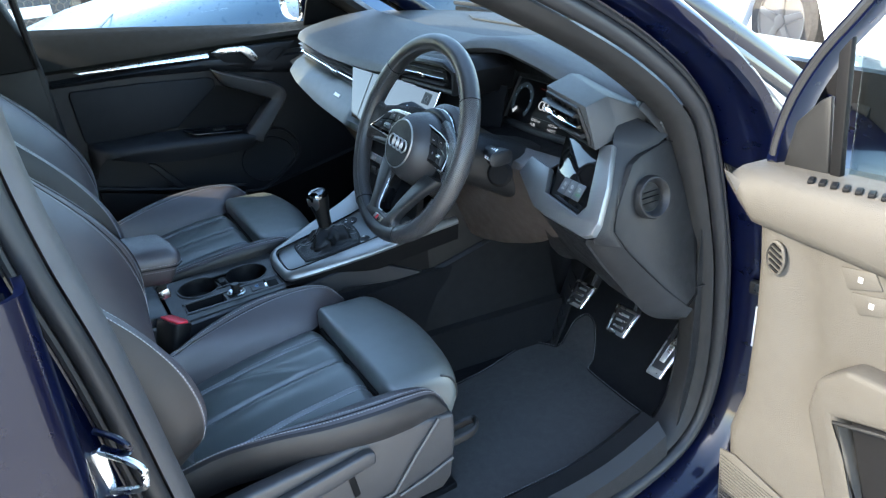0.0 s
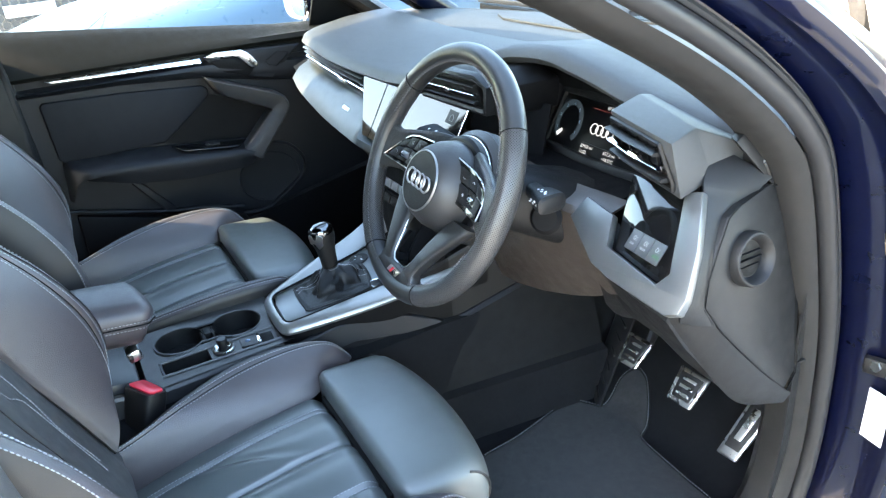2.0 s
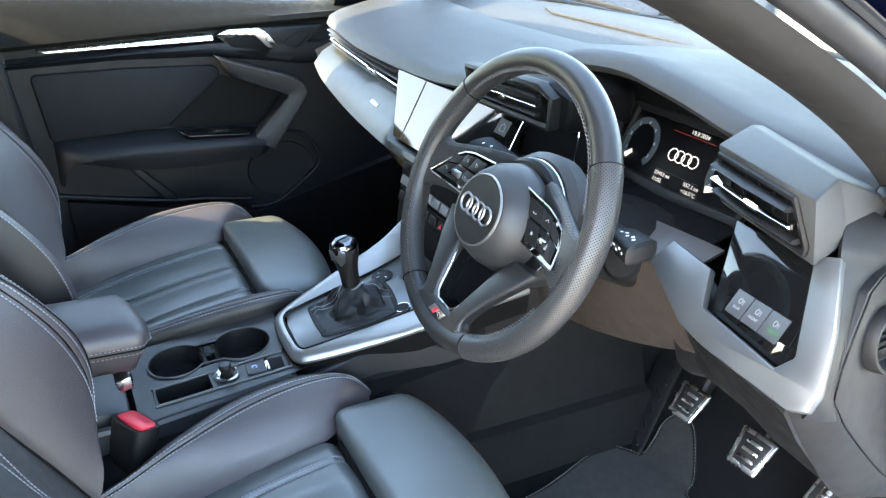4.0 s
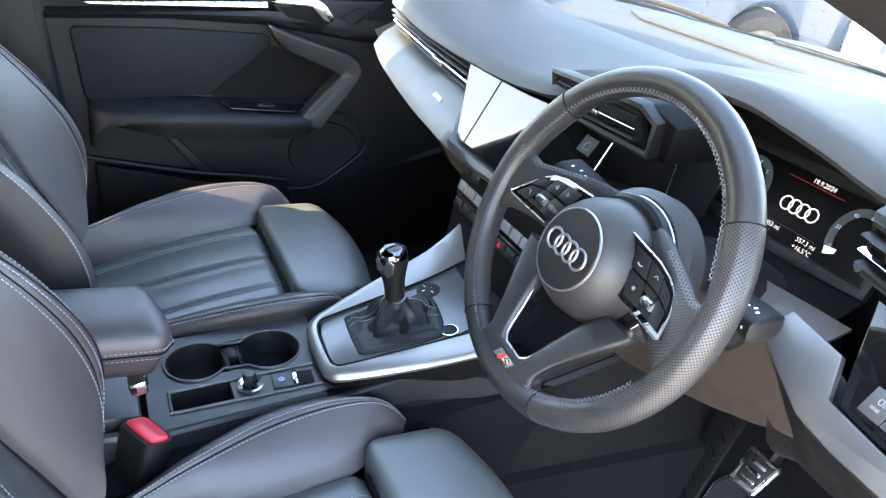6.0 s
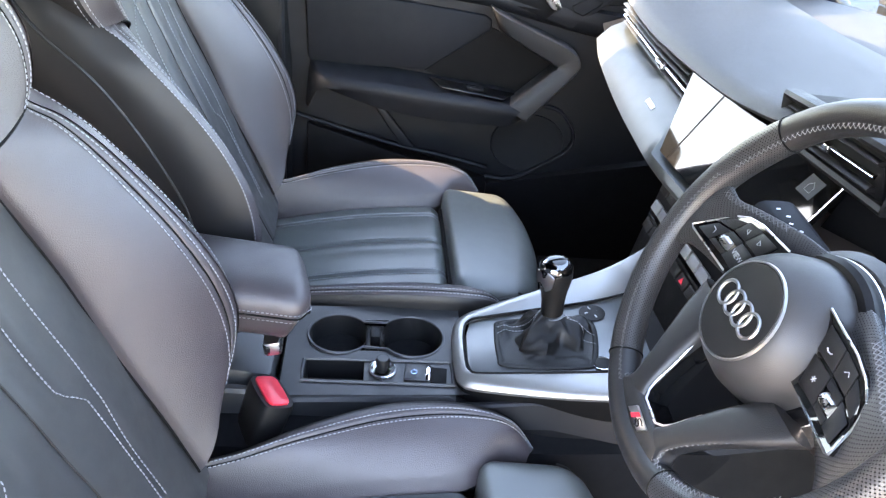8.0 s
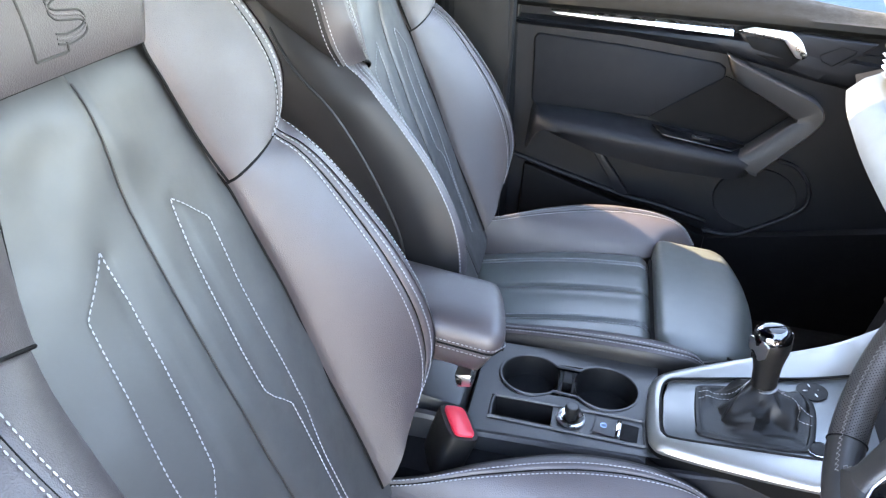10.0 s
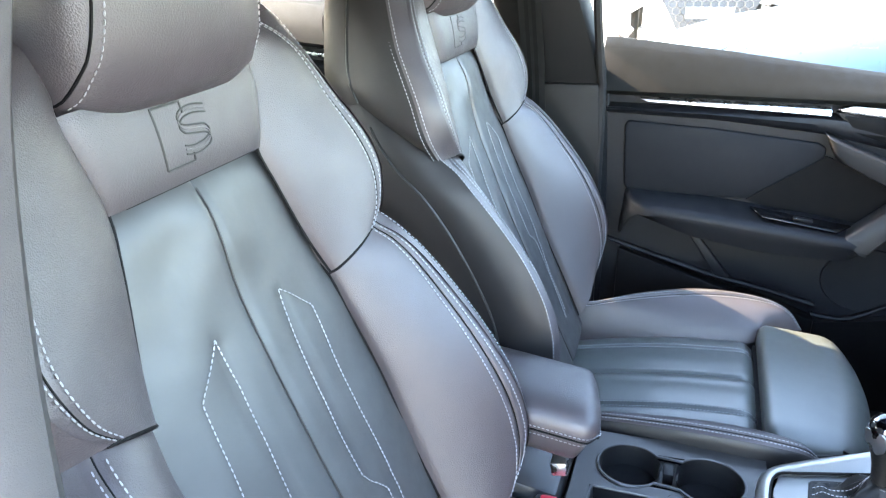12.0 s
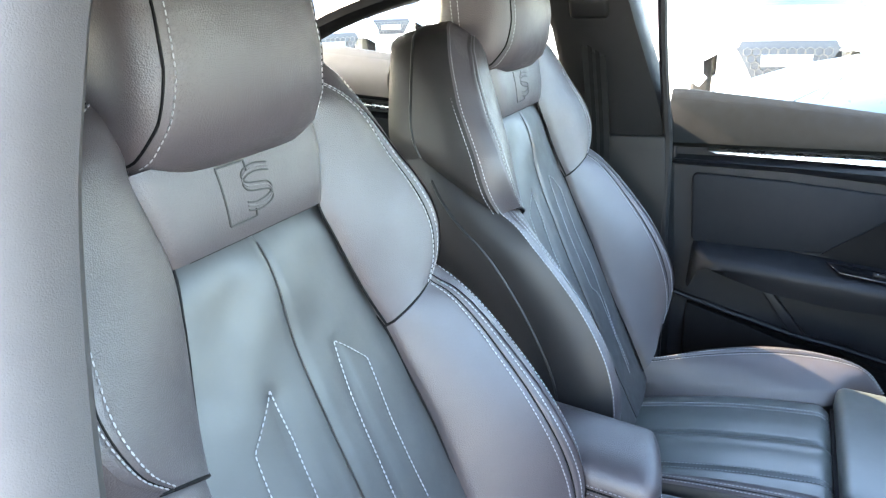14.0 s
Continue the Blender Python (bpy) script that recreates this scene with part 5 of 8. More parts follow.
def seat(name, x0, side, label):
    """A sports seat at x0; side is +1 where its outer flank faces +x."""
    st = thing(name, label, "car seat", (x0, 0.0, 0.22), "front seats")
    def on_back(u, z, off=0.0):
        return Vector((x0 + u, back_y(z) + off * 0.93, z + off * 0.36))
    back = part("backrest", slab([(x0 - 0.20, -0.27, 0.42), (x0 + 0.20, -0.27, 0.42), (x0 + 0.24, -0.40, 0.80), (x0 + 0.235, -0.47, 1.02), (x0 + 0.20, -0.515, 1.17), (x0 + 0.12, -0.53, 1.225), (x0 - 0.12, -0.53, 1.225), (x0 - 0.20, -0.515, 1.17), (x0 - 0.235, -0.47, 1.02), (x0 - 0.24, -0.40, 0.80)], (0, -0.06, -0.01), 0.015), PLASTIC, st, "dark rear shell of the backrest")
    half = [(0.50, 0.148), (0.60, 0.152), (0.72, 0.157), (0.82, 0.158), (0.92, 0.146), (1.00, 0.126), (1.05, 0.113), (1.10, 0.103)]

    def insert_h(u, z):
        w = lerp_table(half, z)
        s = min(1.0, abs(u) / w)
        top = max(0.0, (z - 1.045) / 0.045)
        h = 0.002 - 0.006 * s**6 + 0.002 * math.cos(3.0 * s) - 0.003 * math.exp(-(u / 0.0016) ** 2)
        h -= 0.012 * top * top
        h += 0.0035 * math.sin(38 * z + 40 * abs(u)) * math.exp(-((z - 1.03) / 0.05) ** 2) * (1 - s)
        h += 0.0016 * noise.noise((x0 * 7 + u * 22, z * 16, 3.0))
        h -= 0.003 * math.exp(-((abs(u) - groove(z)) / 0.006) ** 2) if 0.56 < z < 0.955 else 0
        return h

    def groove(z):
        return 0.052 if z > 0.73 else 0.081

    for s in (-1, 1):
        rows = []
        zs = [0.50 + 0.592 * k / 74 for k in range(75)]
        for z in zs:
            w = lerp_table(half, z) + 0.022
            rows.append([on_back(s * w * q, z, insert_h(s * w * q, z)) for q in [j / 22 for j in range(23)]])
        part("centre_panel", skin(rows), LEATHER_SOFT, back, "soft creased leather centre panel")

    def line(pts, lift=0.0016, n=40):
        out = []
        p = [Vector((a, b, 0)) for a, b in pts]
        fine = []
        for a, b in zip(p, p[1:]):
            fine += [a.lerp(b, k / n) for k in range(n)]
        fine.append(p[-1])
        return [on_back(q.x, q.y, insert_h(q.x, q.y) + lift) for q in fine]
    for s in (-1, 1):
        def drift(pts):
            return [(s * u + 0.014 * min(1, max(0, (0.95 - z) / 0.2)), z) for u, z in pts]
        stitching([line(drift([(0.053, 0.953), (0.047, 0.905), (0.0465, 0.85), (0.049, 0.80), (0.054, 0.750), (0.083, 0.714), (0.078, 0.61), (0.072, 0.56)]), n=8), line(drift([(0.053, 0.953), (0.095, 0.917), (0.096, 0.85), (0.100, 0.78), (0.102, 0.70), (0.092, 0.63), (0.085, 0.57)]), n=8)], back)

    # A darker strand paints the fold's shade along the pleat.
    part("pleat", tube([on_back(0.0, z, insert_h(0.0, z) + 0.0012) for z in [0.50 + 0.575 * k / 60 for k in range(61)]], 0.0010, 6), LEATHER_SIDE, back, "dark strand for the shade in the middle pleat")

    # shoulder patch with its embossed mark
    def patch_h(u, z):
        f, q = (z - 1.084) / 0.080, abs(u) / (0.112 + 0.017 * max(0, (z - 1.084) / 0.080))
        return 0.003 + 0.010 * math.sin(math.pi * min(1, max(0, 0.04 + 0.90 * f))) ** 0.5 - 0.020 * min(1, q) ** 14
    rows = []
    for k in range(17):
        z = 1.084 + 0.080 * k / 16
        w = 0.112 + 0.017 * k / 16
        rows.append([on_back(w * q, z, patch_h(w * q, z)) for q in [j / 16 - 1 for j in range(33)]])
    part("seam", tube([p - Vector((0, 0.001, 0)) for p in rows[0][3:-3]], 0.0010, 6), PLASTIC_DEEP, back)
    part("shoulder_patch", skin(rows), LEATHER, back, "flat leather patch with an embossed mark")

    def mark(pts, n, r):
        return sweep([on_back(p.x, p.y, patch_h(p.x, p.y) - 0.0002) for p in even([Vector((a, b, 0)) for a, b in pts], 0.002)], circle(r, 6), up=(0, 1, 0.3))
    # Strands on the surface; their darker leather stands for shade in pressed lines.
    part("embossed_frame", mark([(0.008, 1.139), (0.008, 1.149), (0.044, 1.149), (0.042, 1.098), (0.006, 1.098), (0.006, 1.105)], 40, 0.0013), LEATHER_SIDE, back, "bracket outline, its pressed-in shade drawn in dark leather")
    ess = [(-0.074, 1.141), (-0.058, 1.144), (-0.042, 1.141), (-0.036, 1.134), (-0.042, 1.127), (-0.056, 1.124), (-0.070, 1.121), (-0.074, 1.113), (-0.066, 1.107), (-0.050, 1.105), (-0.036, 1.108)]
    for d in (-0.0036, 0.0, 0.0036):
        part("embossed_curve", mark([(p.x * 0.98 + 0.052, 1.1235 + (p.y - 1.1245) * 0.86 + d) for p in spline(ess, 40)], 40, 0.0011), LEATHER_SIDE if d else LEATHER, back, "double curve, its pressed-in shade drawn in dark leather")

    # wings, bolsters and flanks: u outwards, y and z of the plan
    def at(s, p):
        return Vector((x0 + s * p.x, p.y, p.z))

    def pad(s, inner, outer, n, m, bulge, lip=0.005):
        """A padded face between an inner seam and an outer crest, dipping to both."""
        rows = []
        for a, b in zip(spline(inner, n), spline(outer, n)):
            across = (b - a).normalized()
            out = Vector((-across.y, across.x * 0.9, 0.32)).normalized() if across.y > 0.2 * across.x else Vector((-0.15, 0.93, 0.36)).normalized()
            row = []
            for j in range(m + 1):
                f = j / m
                h = bulge * math.sin(math.pi * f**0.9) ** 0.85 - lip * math.exp(-((f / 0.05) ** 2)) - lip * 0.5 * math.exp(-(((1 - f) / 0.04) ** 2)) - 0.0028 * math.exp(-(((f - 0.875) / 0.016) ** 2))
                row.append(at(s, a.lerp(b, f) + out * h))
            rows.append(row)
        return rows

    def ribbon(s, lines, n, m, puff):
        """A flank through several lengthwise lines, padded a little between each two."""
        curves = [spline(c, n) for c in lines]
        rows = []
        for i in range(n):
            row = []
            for k, (c, d) in enumerate(zip(curves, curves[1:])):
                for j in range(m):
                    f = j / m
                    p = c[i].lerp(d[i], f)
                    row.append(at(s, p + Vector((puff * math.sin(math.pi * f) ** 0.8, 0, 0))))
            row.append(at(s, curves[-1][i]))
            rows.append(row)
        return rows

    for s in (-1, 1):
        low_in = [(0.134, -0.392, 0.965), (0.148, -0.369, 0.929), (0.155, -0.352, 0.88), (0.160, -0.318, 0.80), (0.157, -0.276, 0.70), (0.152, -0.226, 0.60), (0.146, -0.190, 0.525)]
        low_crest = [(0.218, -0.378, 0.995), (0.236, -0.346, 0.961), (0.246, -0.320, 0.943), (0.251, -0.290, 0.914), (0.252, -0.250, 0.868), (0.254, -0.210, 0.815), (0.259, -0.178, 0.758), (0.264, -0.163, 0.715), (0.265, -0.158, 0.680), (0.259, -0.160, 0.652), (0.243, -0.166, 0.628), (0.205, -0.178, 0.595)]
        low_band = [(0.240, -0.40, 1.012), (0.254, -0.362, 0.975), (0.257, -0.330, 0.952), (0.264, -0.300, 0.922), (0.266, -0.260, 0.876), (0.268, -0.220, 0.822), (0.273, -0.188, 0.764), (0.278, -0.173, 0.718), (0.279, -0.168, 0.678), (0.274, -0.170, 0.646), (0.258, -0.176, 0.615), (0.220, -0.186, 0.575)]
        low_pipe = [(0.256, -0.485, 1.050), (0.267, -0.450, 0.990), (0.272, -0.418, 0.950), (0.276, -0.375, 0.912), (0.278, -0.340, 0.868), (0.280, -0.305, 0.812), (0.283, -0.275, 0.755), (0.284, -0.260, 0.716), (0.284, -0.252, 0.678), (0.280, -0.250, 0.64), (0.27, -0.252, 0.60), (0.24, -0.255, 0.55)]
        low_rear = [(p[0] - 0.03, p[1] - 0.10, p[2] - 0.035) for p in low_pipe]
        rows = pad(s, low_in, low_crest, 70, 48, 0.013)
        part("side_bolster", skin(rows), LEATHER, back, "padded leather side bolster")
        edge = ribbon(s, [low_crest, low_band], 70, 5, 0.004)
        part("bolster_edge", skin(edge), LEATHER, back)
        stitching([[r[4] + Vector((s * 0.0012, 0.0004, 0.0003)) for r in edge[6:64]]], back)
        part("bolster_flank", skin(ribbon(s, [low_band, low_pipe], 70, 8, 0.006)), LEATHER_SIDE, back)
        part("rear_flank", skin(ribbon(s, [low_pipe, low_rear], 70, 5, 0.008)), LEATHER_SIDE, back)
        part("piping", tube([at(s, p) for p in spline(low_pipe, 70)][4:], 0.0024, 6), LEATHER_RIM, back, "black piping along the flank")
        front = Vector((0, 0.0012, 0.0006))
        part("seam", tube([r[0] + front * 1.5 for r in rows], 0.0016, 6), PLASTIC_DEEP, back)
        part("seam", tube([r[42] + front * 0.6 for r in rows[6:67]], 0.0010, 6), PLASTIC_DEEP, back)
        stitching([[r[39] + front for r in rows[7:66]], [r[45] + front for r in rows[7:66]]], back)

        wing_in = [(0.098, -0.447, 1.205), (0.108, -0.434, 1.18), (0.115, -0.425, 1.158), (0.102, -0.411, 1.09), (0.112, -0.397, 1.04), (0.130, -0.381, 0.98), (0.148, -0.364, 0.930)]
        wing_crest = [(0.090, -0.462, 1.228), (0.130, -0.452, 1.220), (0.163, -0.441, 1.203), (0.187, -0.428, 1.188), (0.210, -0.415, 1.166), (0.225, -0.402, 1.141), (0.236, -0.389, 1.115), (0.246, -0.374, 1.090), (0.252, -0.361, 1.067), (0.256, -0.351, 1.044), (0.252, -0.343, 1.020), (0.237, -0.339, 0.990), (0.212, -0.340, 0.966)]
        wing_band = [(0.10, -0.492, 1.244), (0.150, -0.480, 1.238), (0.190, -0.462, 1.225), (0.216, -0.450, 1.203), (0.232, -0.440, 1.178), (0.245, -0.430, 1.155), (0.255, -0.420, 1.128), (0.262, -0.408, 1.102), (0.267, -0.396, 1.075), (0.271, -0.385, 1.048), (0.272, -0.376, 1.018), (0.269, -0.367, 0.992), (0.258, -0.356, 0.966)]
        wing_pipe = [(0.11, -0.530, 1.235), (0.165, -0.522, 1.232), (0.205, -0.512, 1.222), (0.222, -0.506, 1.207), (0.232, -0.503, 1.19), (0.240, -0.501, 1.17), (0.246, -0.500, 1.15), (0.251, -0.499, 1.13), (0.256, -0.498, 1.11), (0.260, -0.496, 1.09), (0.263, -0.492, 1.075), (0.264, -0.486, 1.06), (0.264, -0.480, 1.048)]
        wing_rear = [(p[0] - 0.02, p[1] - 0.05, p[2] - 0.012) for p in wing_pipe]
        rows = pad(s, wing_in, wing_crest, 56, 48, 0.011)
        part("shoulder_wing", skin(rows), LEATHER, back, "leather shoulder wing")
        part("seam", tube([r[0] + front * 1.5 for r in rows[8:]], 0.0016, 6), PLASTIC_DEEP, back)
        part("seam", tube([p - front * 0.5 for p in rows[-1]], 0.0018, 6), PLASTIC_DEEP, back)
        part("seam", tube([r[42] + front * 0.6 for r in rows], 0.0010, 6), PLASTIC_DEEP, back)
        edge = ribbon(s, [wing_crest, wing_band], 56, 6, 0.004)
        part("wing_edge", skin(edge), LEATHER, back)
        part("wing_flank", skin(ribbon(s, [wing_band, wing_pipe], 56, 8, 0.006)), LEATHER_SIDE, back)
        part("rear_flank", skin(ribbon(s, [wing_pipe, wing_rear], 56, 4, 0.004)), LEATHER_SIDE, back)
        part("piping", tube([at(s, p) for p in spline(wing_pipe, 56)], 0.0024, 6), LEATHER_RIM, back)
        stitching([[r[40] + front for r in rows], [r[44] + front for r in rows], [r[5] + Vector((s * 0.001, 0.0006, 0.0004)) for r in edge]], back)
        stitching([[p + Vector((s * 0.0014, -0.006, -0.0005)) for p in [r[6] for r in edge]]], back)

    # head restraint
    head = []
    prof = [(1.150, 0.098, -0.440, 0.046), (1.156, 0.112, -0.436, 0.060), (1.172, 0.122, -0.430, 0.071), (1.20, 0.125, -0.425, 0.077), (1.24, 0.1245, -0.424, 0.080), (1.28, 0.122, -0.427, 0.078), (1.33, 0.118, -0.433, 0.074), (1.37, 0.110, -0.442, 0.064), (1.395, 0.092, -0.452, 0.046), (1.402, 0.05, -0.455, 0.02)]
    for z, w, yy, d in prof:
        yy -= 0.028
        ring = circle(w, 56, d, 0.50)
        head.append([Vector((x0 + a * (1.0 if b > 0 else 1.0 - 0.10 * (b / d) ** 2), yy + b - 0.010 * (a / w) ** 2 * (b > 0), z)) for a, b in ring])
    hr = part("head_restraint", skin(head, ring=True, cap=True), LEATHER, st, "tall fixed leather head restraint", sharp=60)

    def on_head(u, z):
        w = float(np.interp(z, [q[0] for q in prof], [q[1] for q in prof]))
        yy = float(np.interp(z, [q[0] for q in prof], [q[2] for q in prof]))
        d = float(np.interp(z, [q[0] for q in prof], [q[3] for q in prof]))
        q = min(0.9999, abs(u) / w)
        return Vector((x0 + u, yy - 0.028 + d * (1 - q**4) ** 0.25 - 0.010 * q * q, z))
    for s in (-1, 1):
        seam = [on_head(s * p.x, p.y) + Vector((0, 0.0004, 0)) for p in spline([(0.118, 1.166), (0.111, 1.19), (0.104, 1.22), (0.100, 1.26), (0.097, 1.30), (0.092, 1.35)], 40)]
        part("seam", tube(seam, 0.0013, 6), PLASTIC_DEEP, hr)
        stitching([[on_head(s * (p.x - 0.007), p.y) + Vector((0, 0.0010, 0)) for p in spline([(0.118, 1.166), (0.111, 1.19), (0.104, 1.22), (0.100, 1.26), (0.097, 1.30), (0.092, 1.35)], 40)]], hr)
        for d in (-0.006, 0.006):
            stitching([[Vector((x0 + s * (float(np.interp(z, [q[0] for q in prof], [q[1] for q in prof])) + 0.0006), -0.476 + d - 0.1 * (z - 1.24), z)) for z in [1.19 + 0.16 * k / 30 for k in range(31)]]], hr)

    # cushion
    up = 0.030 if x0 < 0 else 0.0
    def cush_h(u, y):
        z = seat_z(y) + up
        s = min(1, abs(u) / 0.157)
        h = 0.010 * (1 - s**6) - 0.008 * math.exp(-((abs(u) - 0.107) / 0.0045) ** 2)
        h += (0.003 if x0 > 0 else 0.0016) * math.cos(math.pi * min(1, abs(abs(u) - 0.054) / 0.054)) - (0.011 if x0 > 0 else 0.006) * math.exp(-((u + 0.004) / 0.0045) ** 2) + (0.005 if x0 > 0 else 0.003) * math.exp(-((u - 0.018) / 0.012) ** 2)
        h += (0.003 if x0 > 0 else 0.0008) * noise.noise((u * 15 + x0 * 5, y * 11, 7.0)) * (1 - s**4)
        if x0 > 0:
            h += 0.0045 * math.exp(-((u + 0.055 - 0.5 * (y + 0.02)) / 0.009) ** 2) * math.exp(-((y + 0.01) / 0.07) ** 2) - 0.004 * math.exp(-((u + 0.075 - 0.5 * (y + 0.02)) / 0.010) ** 2) * math.exp(-((y + 0.01) / 0.06) ** 2)
        h -= 0.020 * max(0, (y - 0.130) / 0.028) ** 2
        return z + h
    base = part("cushion", slab([(x0 - 0.20, -0.30, 0.40 + up), (x0 + 0.20, -0.30, 0.40 + up), (x0 + 0.225, 0.10, 0.42 + up), (x0 + 0.19, 0.25, 0.43 + up), (x0 - 0.19, 0.25, 0.43 + up), (x0 - 0.225, 0.10, 0.42 + up)], (0, 0, -0.06), 0.015), PLASTIC, st, "dark cushion pan")
    ys = [-0.28 + 0.438 * k / 66 for k in range(67)]
    part("seat_panel", skin([[Vector((x0 + u, y, cush_h(u, y))) for u in [0.157 * (j / 48 - 1) for j in range(97)]] for y in ys], thick=0.006), LEATHER_SKYLIT, base, "creased leather seat panel with stitched pipes")
    for s in (-1, 1):
        stitching([[Vector((x0 + s * (0.107 + d), y, cush_h(s * (0.107 + d), y) + 0.0014)) for y in ys] for d in (-0.0062, 0.0062)], base)
    # thigh pad: a firm rounded block behind a narrow gap
    rows = []
    for k in range(45):
        q = math.sin(math.pi / 2 * (k / 22 - 1)) * 0.6 + (k / 22 - 1) * 0.4
        end = max(0.0, (abs(q) - 0.80) / 0.20)
        inset = 0.026 * (1 - math.sqrt(max(0.0, 1 - end**2.2)))
        x = x0 + 0.194 * q
        hi = 0.518 + up - inset + 0.005 * (1 - q * q)
        fore = 0.006 - 0.030 * q * q
        prof = []
        for p, c, r, a0, a1 in (("back", (0.176 + inset, hi - 0.014), 0.014, 180, 90), ("front", (0.286 - inset * 0.5 + fore, hi - 0.052), 0.047, 90, -50)):
            for j in range(9):
                a = radians(a0 + (a1 - a0) * j / 8)
                prof.append((c[0] + r * math.cos(a), c[1] + r * math.sin(a)))
        prof = [(0.161 + inset, 0.455 + up)] + prof + [(0.306 - inset + fore, 0.425 + up)]
        rows.append([Vector((x, y, z + 0.0008 * noise.noise((q * 3 + x0, y * 18, 5)))) for y, z in prof])
    part("thigh_pad", skin(rows, ring=True, cap=True), LEATHER_SKYLIT, base, "smooth leather thigh support", sharp=60)
    pad_rows = rows
    part("pad_gap", box((x0, 0.160, 0.468 + up), (0.29, 0.010, 0.03), 0.0), PLASTIC_DEEP, base, "dark gap behind the thigh support")
    for s in (-1, 1):
        part("pad_piping", tube(spline([pad_rows[2 if s < 0 else 42][j] + Vector((s * 0.002, 0, 0.001)) for j in range(11, 18)], 30), 0.0022, 6), LEATHER_RIM, base, "piped edge of the thigh support")
        a = spline([(0.150, -0.26, 0.41), (0.152, -0.15, 0.440), (0.156, 0.0, 0.466), (0.160, 0.12, 0.478), (0.172, 0.165, 0.484), (0.196, 0.195, 0.488), (0.204, 0.235, 0.468)], 70)
        b = spline([(0.170, -0.255, 0.500), (0.180, -0.16, 0.522), (0.212, -0.075, 0.539), (0.247, 0.02, 0.546), (0.260, 0.10, 0.546), (0.258, 0.17, 0.540), (0.246, 0.222, 0.522), (0.234, 0.254, 0.480)], 70)
        if x0 < 0 < s:
            b = spline([(0.198, -0.255, 0.468), (0.208, -0.16, 0.488), (0.220, -0.075, 0.507), (0.234, 0.02, 0.523), (0.242, 0.10, 0.531), (0.245, 0.17, 0.532), (0.240, 0.222, 0.521), (0.232, 0.254, 0.480)], 70)
        rows, flank = [], []
        for p, q in zip(a, b):
            row = []
            for j in range(49):
                f = j / 48
                r = p.lerp(q, f)
                bulge = 0.020 * math.sin(math.pi * f**0.8) ** 0.9 - 0.006 * (1 - min(1, 8 * f)) - 0.004 * max(0, f - 0.9) / 0.1 - 0.0036 * math.exp(-(((f - (0.782 if s < 0 else 0.865)) / 0.018) ** 2)) + 0.0012 * noise.noise((r.x * 9 + x0, r.y * 9, 2.0)) * math.sin(math.pi * f)
                row.append(Vector((x0 + s * r.x, r.y, r.z + bulge + up)))
            rows.append(row)
            e = row[-1]
            g = s * (0.35 if x0 < 0 < s else 1.0)
            flank.append([e, e + Vector((g * 0.007, 0.001, -0.003)), e + Vector((g * 0.012, 0.003, -0.014)), e + Vector((g * 0.011, 0.004, -0.034)), e + Vector((g * 0.002, 0.002, -0.062)), e + Vector((-g * 0.010, 0, -0.085))])
        part("cushion_bolster", skin(rows, thick=0.005), LEATHER, base, "padded leather cushion bolster")
        part("bolster_flank", skin(flank, thick=0.004), LEATHER_SIDE, base)
        near = 4 if s < 0 else 0
        part("seam", tube([r[41 - near] + Vector((0, 0, 0.0006)) for r in rows[3:]], 0.0013, 6), PLASTIC_DEEP, base)
        stitching([[r[38 - near] + Vector((0, 0, 0.0012)) for r in rows[3:]], [r[45 - near] + Vector((s * 0.0004, 0, 0.0012)) for r in rows[3:]]], base)
    # outer plastic flank with lever
    u = x0 + side * 0.262
    fl = part("side_cover", slab([(u, -0.26, 0.47), (u, -0.12, 0.480), (u, 0.05, 0.487), (u, 0.20, 0.478), (u, 0.258, 0.468), (u, 0.256, 0.40), (u, 0.242, 0.325), (u, 0.222, 0.305), (u, -0.26, 0.305)], (-side * 0.03, 0, 0), 0.008, 3), SEATPLASTIC, st, "dark plastic side cover of the seat")
    lev = part("lever", slab([(u, -0.16, 0.425), (u, -0.14, 0.448), (u, 0.075, 0.478), (u, 0.089, 0.472), (u, 0.088, 0.450), (u, 0.06, 0.444), (u, -0.15, 0.405)], (side * 0.018, 0, 0), 0.005, 3), SEATPLASTIC, fl, "long height adjuster lever")
    part("lever_slot", slab([(u, 0.036, 0.440), (u, 0.048, 0.440), (u, 0.056, 0.385), (u, 0.044, 0.382)], (side * 0.004, 0, 0), 0.002), PLASTIC_DEEP, fl)
    part("rib", sweep([(u + side * 0.002, 0.223, 0.474), (u + side * 0.003, 0.17, 0.415), (u + side * 0.003, 0.12, 0.352), (u + side * 0.002, -0.05, 0.33)], circle(0.004, 6)), SEATPLASTIC, fl)
    part("rib", sweep([(u + side * 0.002, 0.13, 0.34), (u + side * 0.003, 0.18, 0.352), (u + side * 0.002, 0.246, 0.372)], circle(0.004, 6)), SEATPLASTIC, fl)
    part("tilt_handle", sweep(spline([(x0 + side * 0.20, 0.25, 0.375), (x0 + side * 0.205, 0.32, 0.385), (x0 + side * 0.225, 0.325, 0.392), (x0 + side * 0.245, 0.30, 0.39), (x0 + side * 0.235, 0.24, 0.378)], 20), circle(0.005, 8, 0.010)), PLASTIC, st, "black loop handle under the cushion")
    for s in (-1, 1):
        part("rail", box((x0 + s * 0.19, 0.0, 0.235), (0.045, 0.56, 0.03), 0.006), PLASTIC_DEEP, st, "seat rail")
        part("riser", box((x0 + s * 0.19, -0.02, 0.31), (0.02, 0.42, 0.15), 0.006), PLASTIC_DEEP, st)
    return st


seat("car_seat", 0.378, 1, "black leather sports seat beside the open door")
seat("car_seat", -0.362, -1, "black leather sports seat beside the closed door")


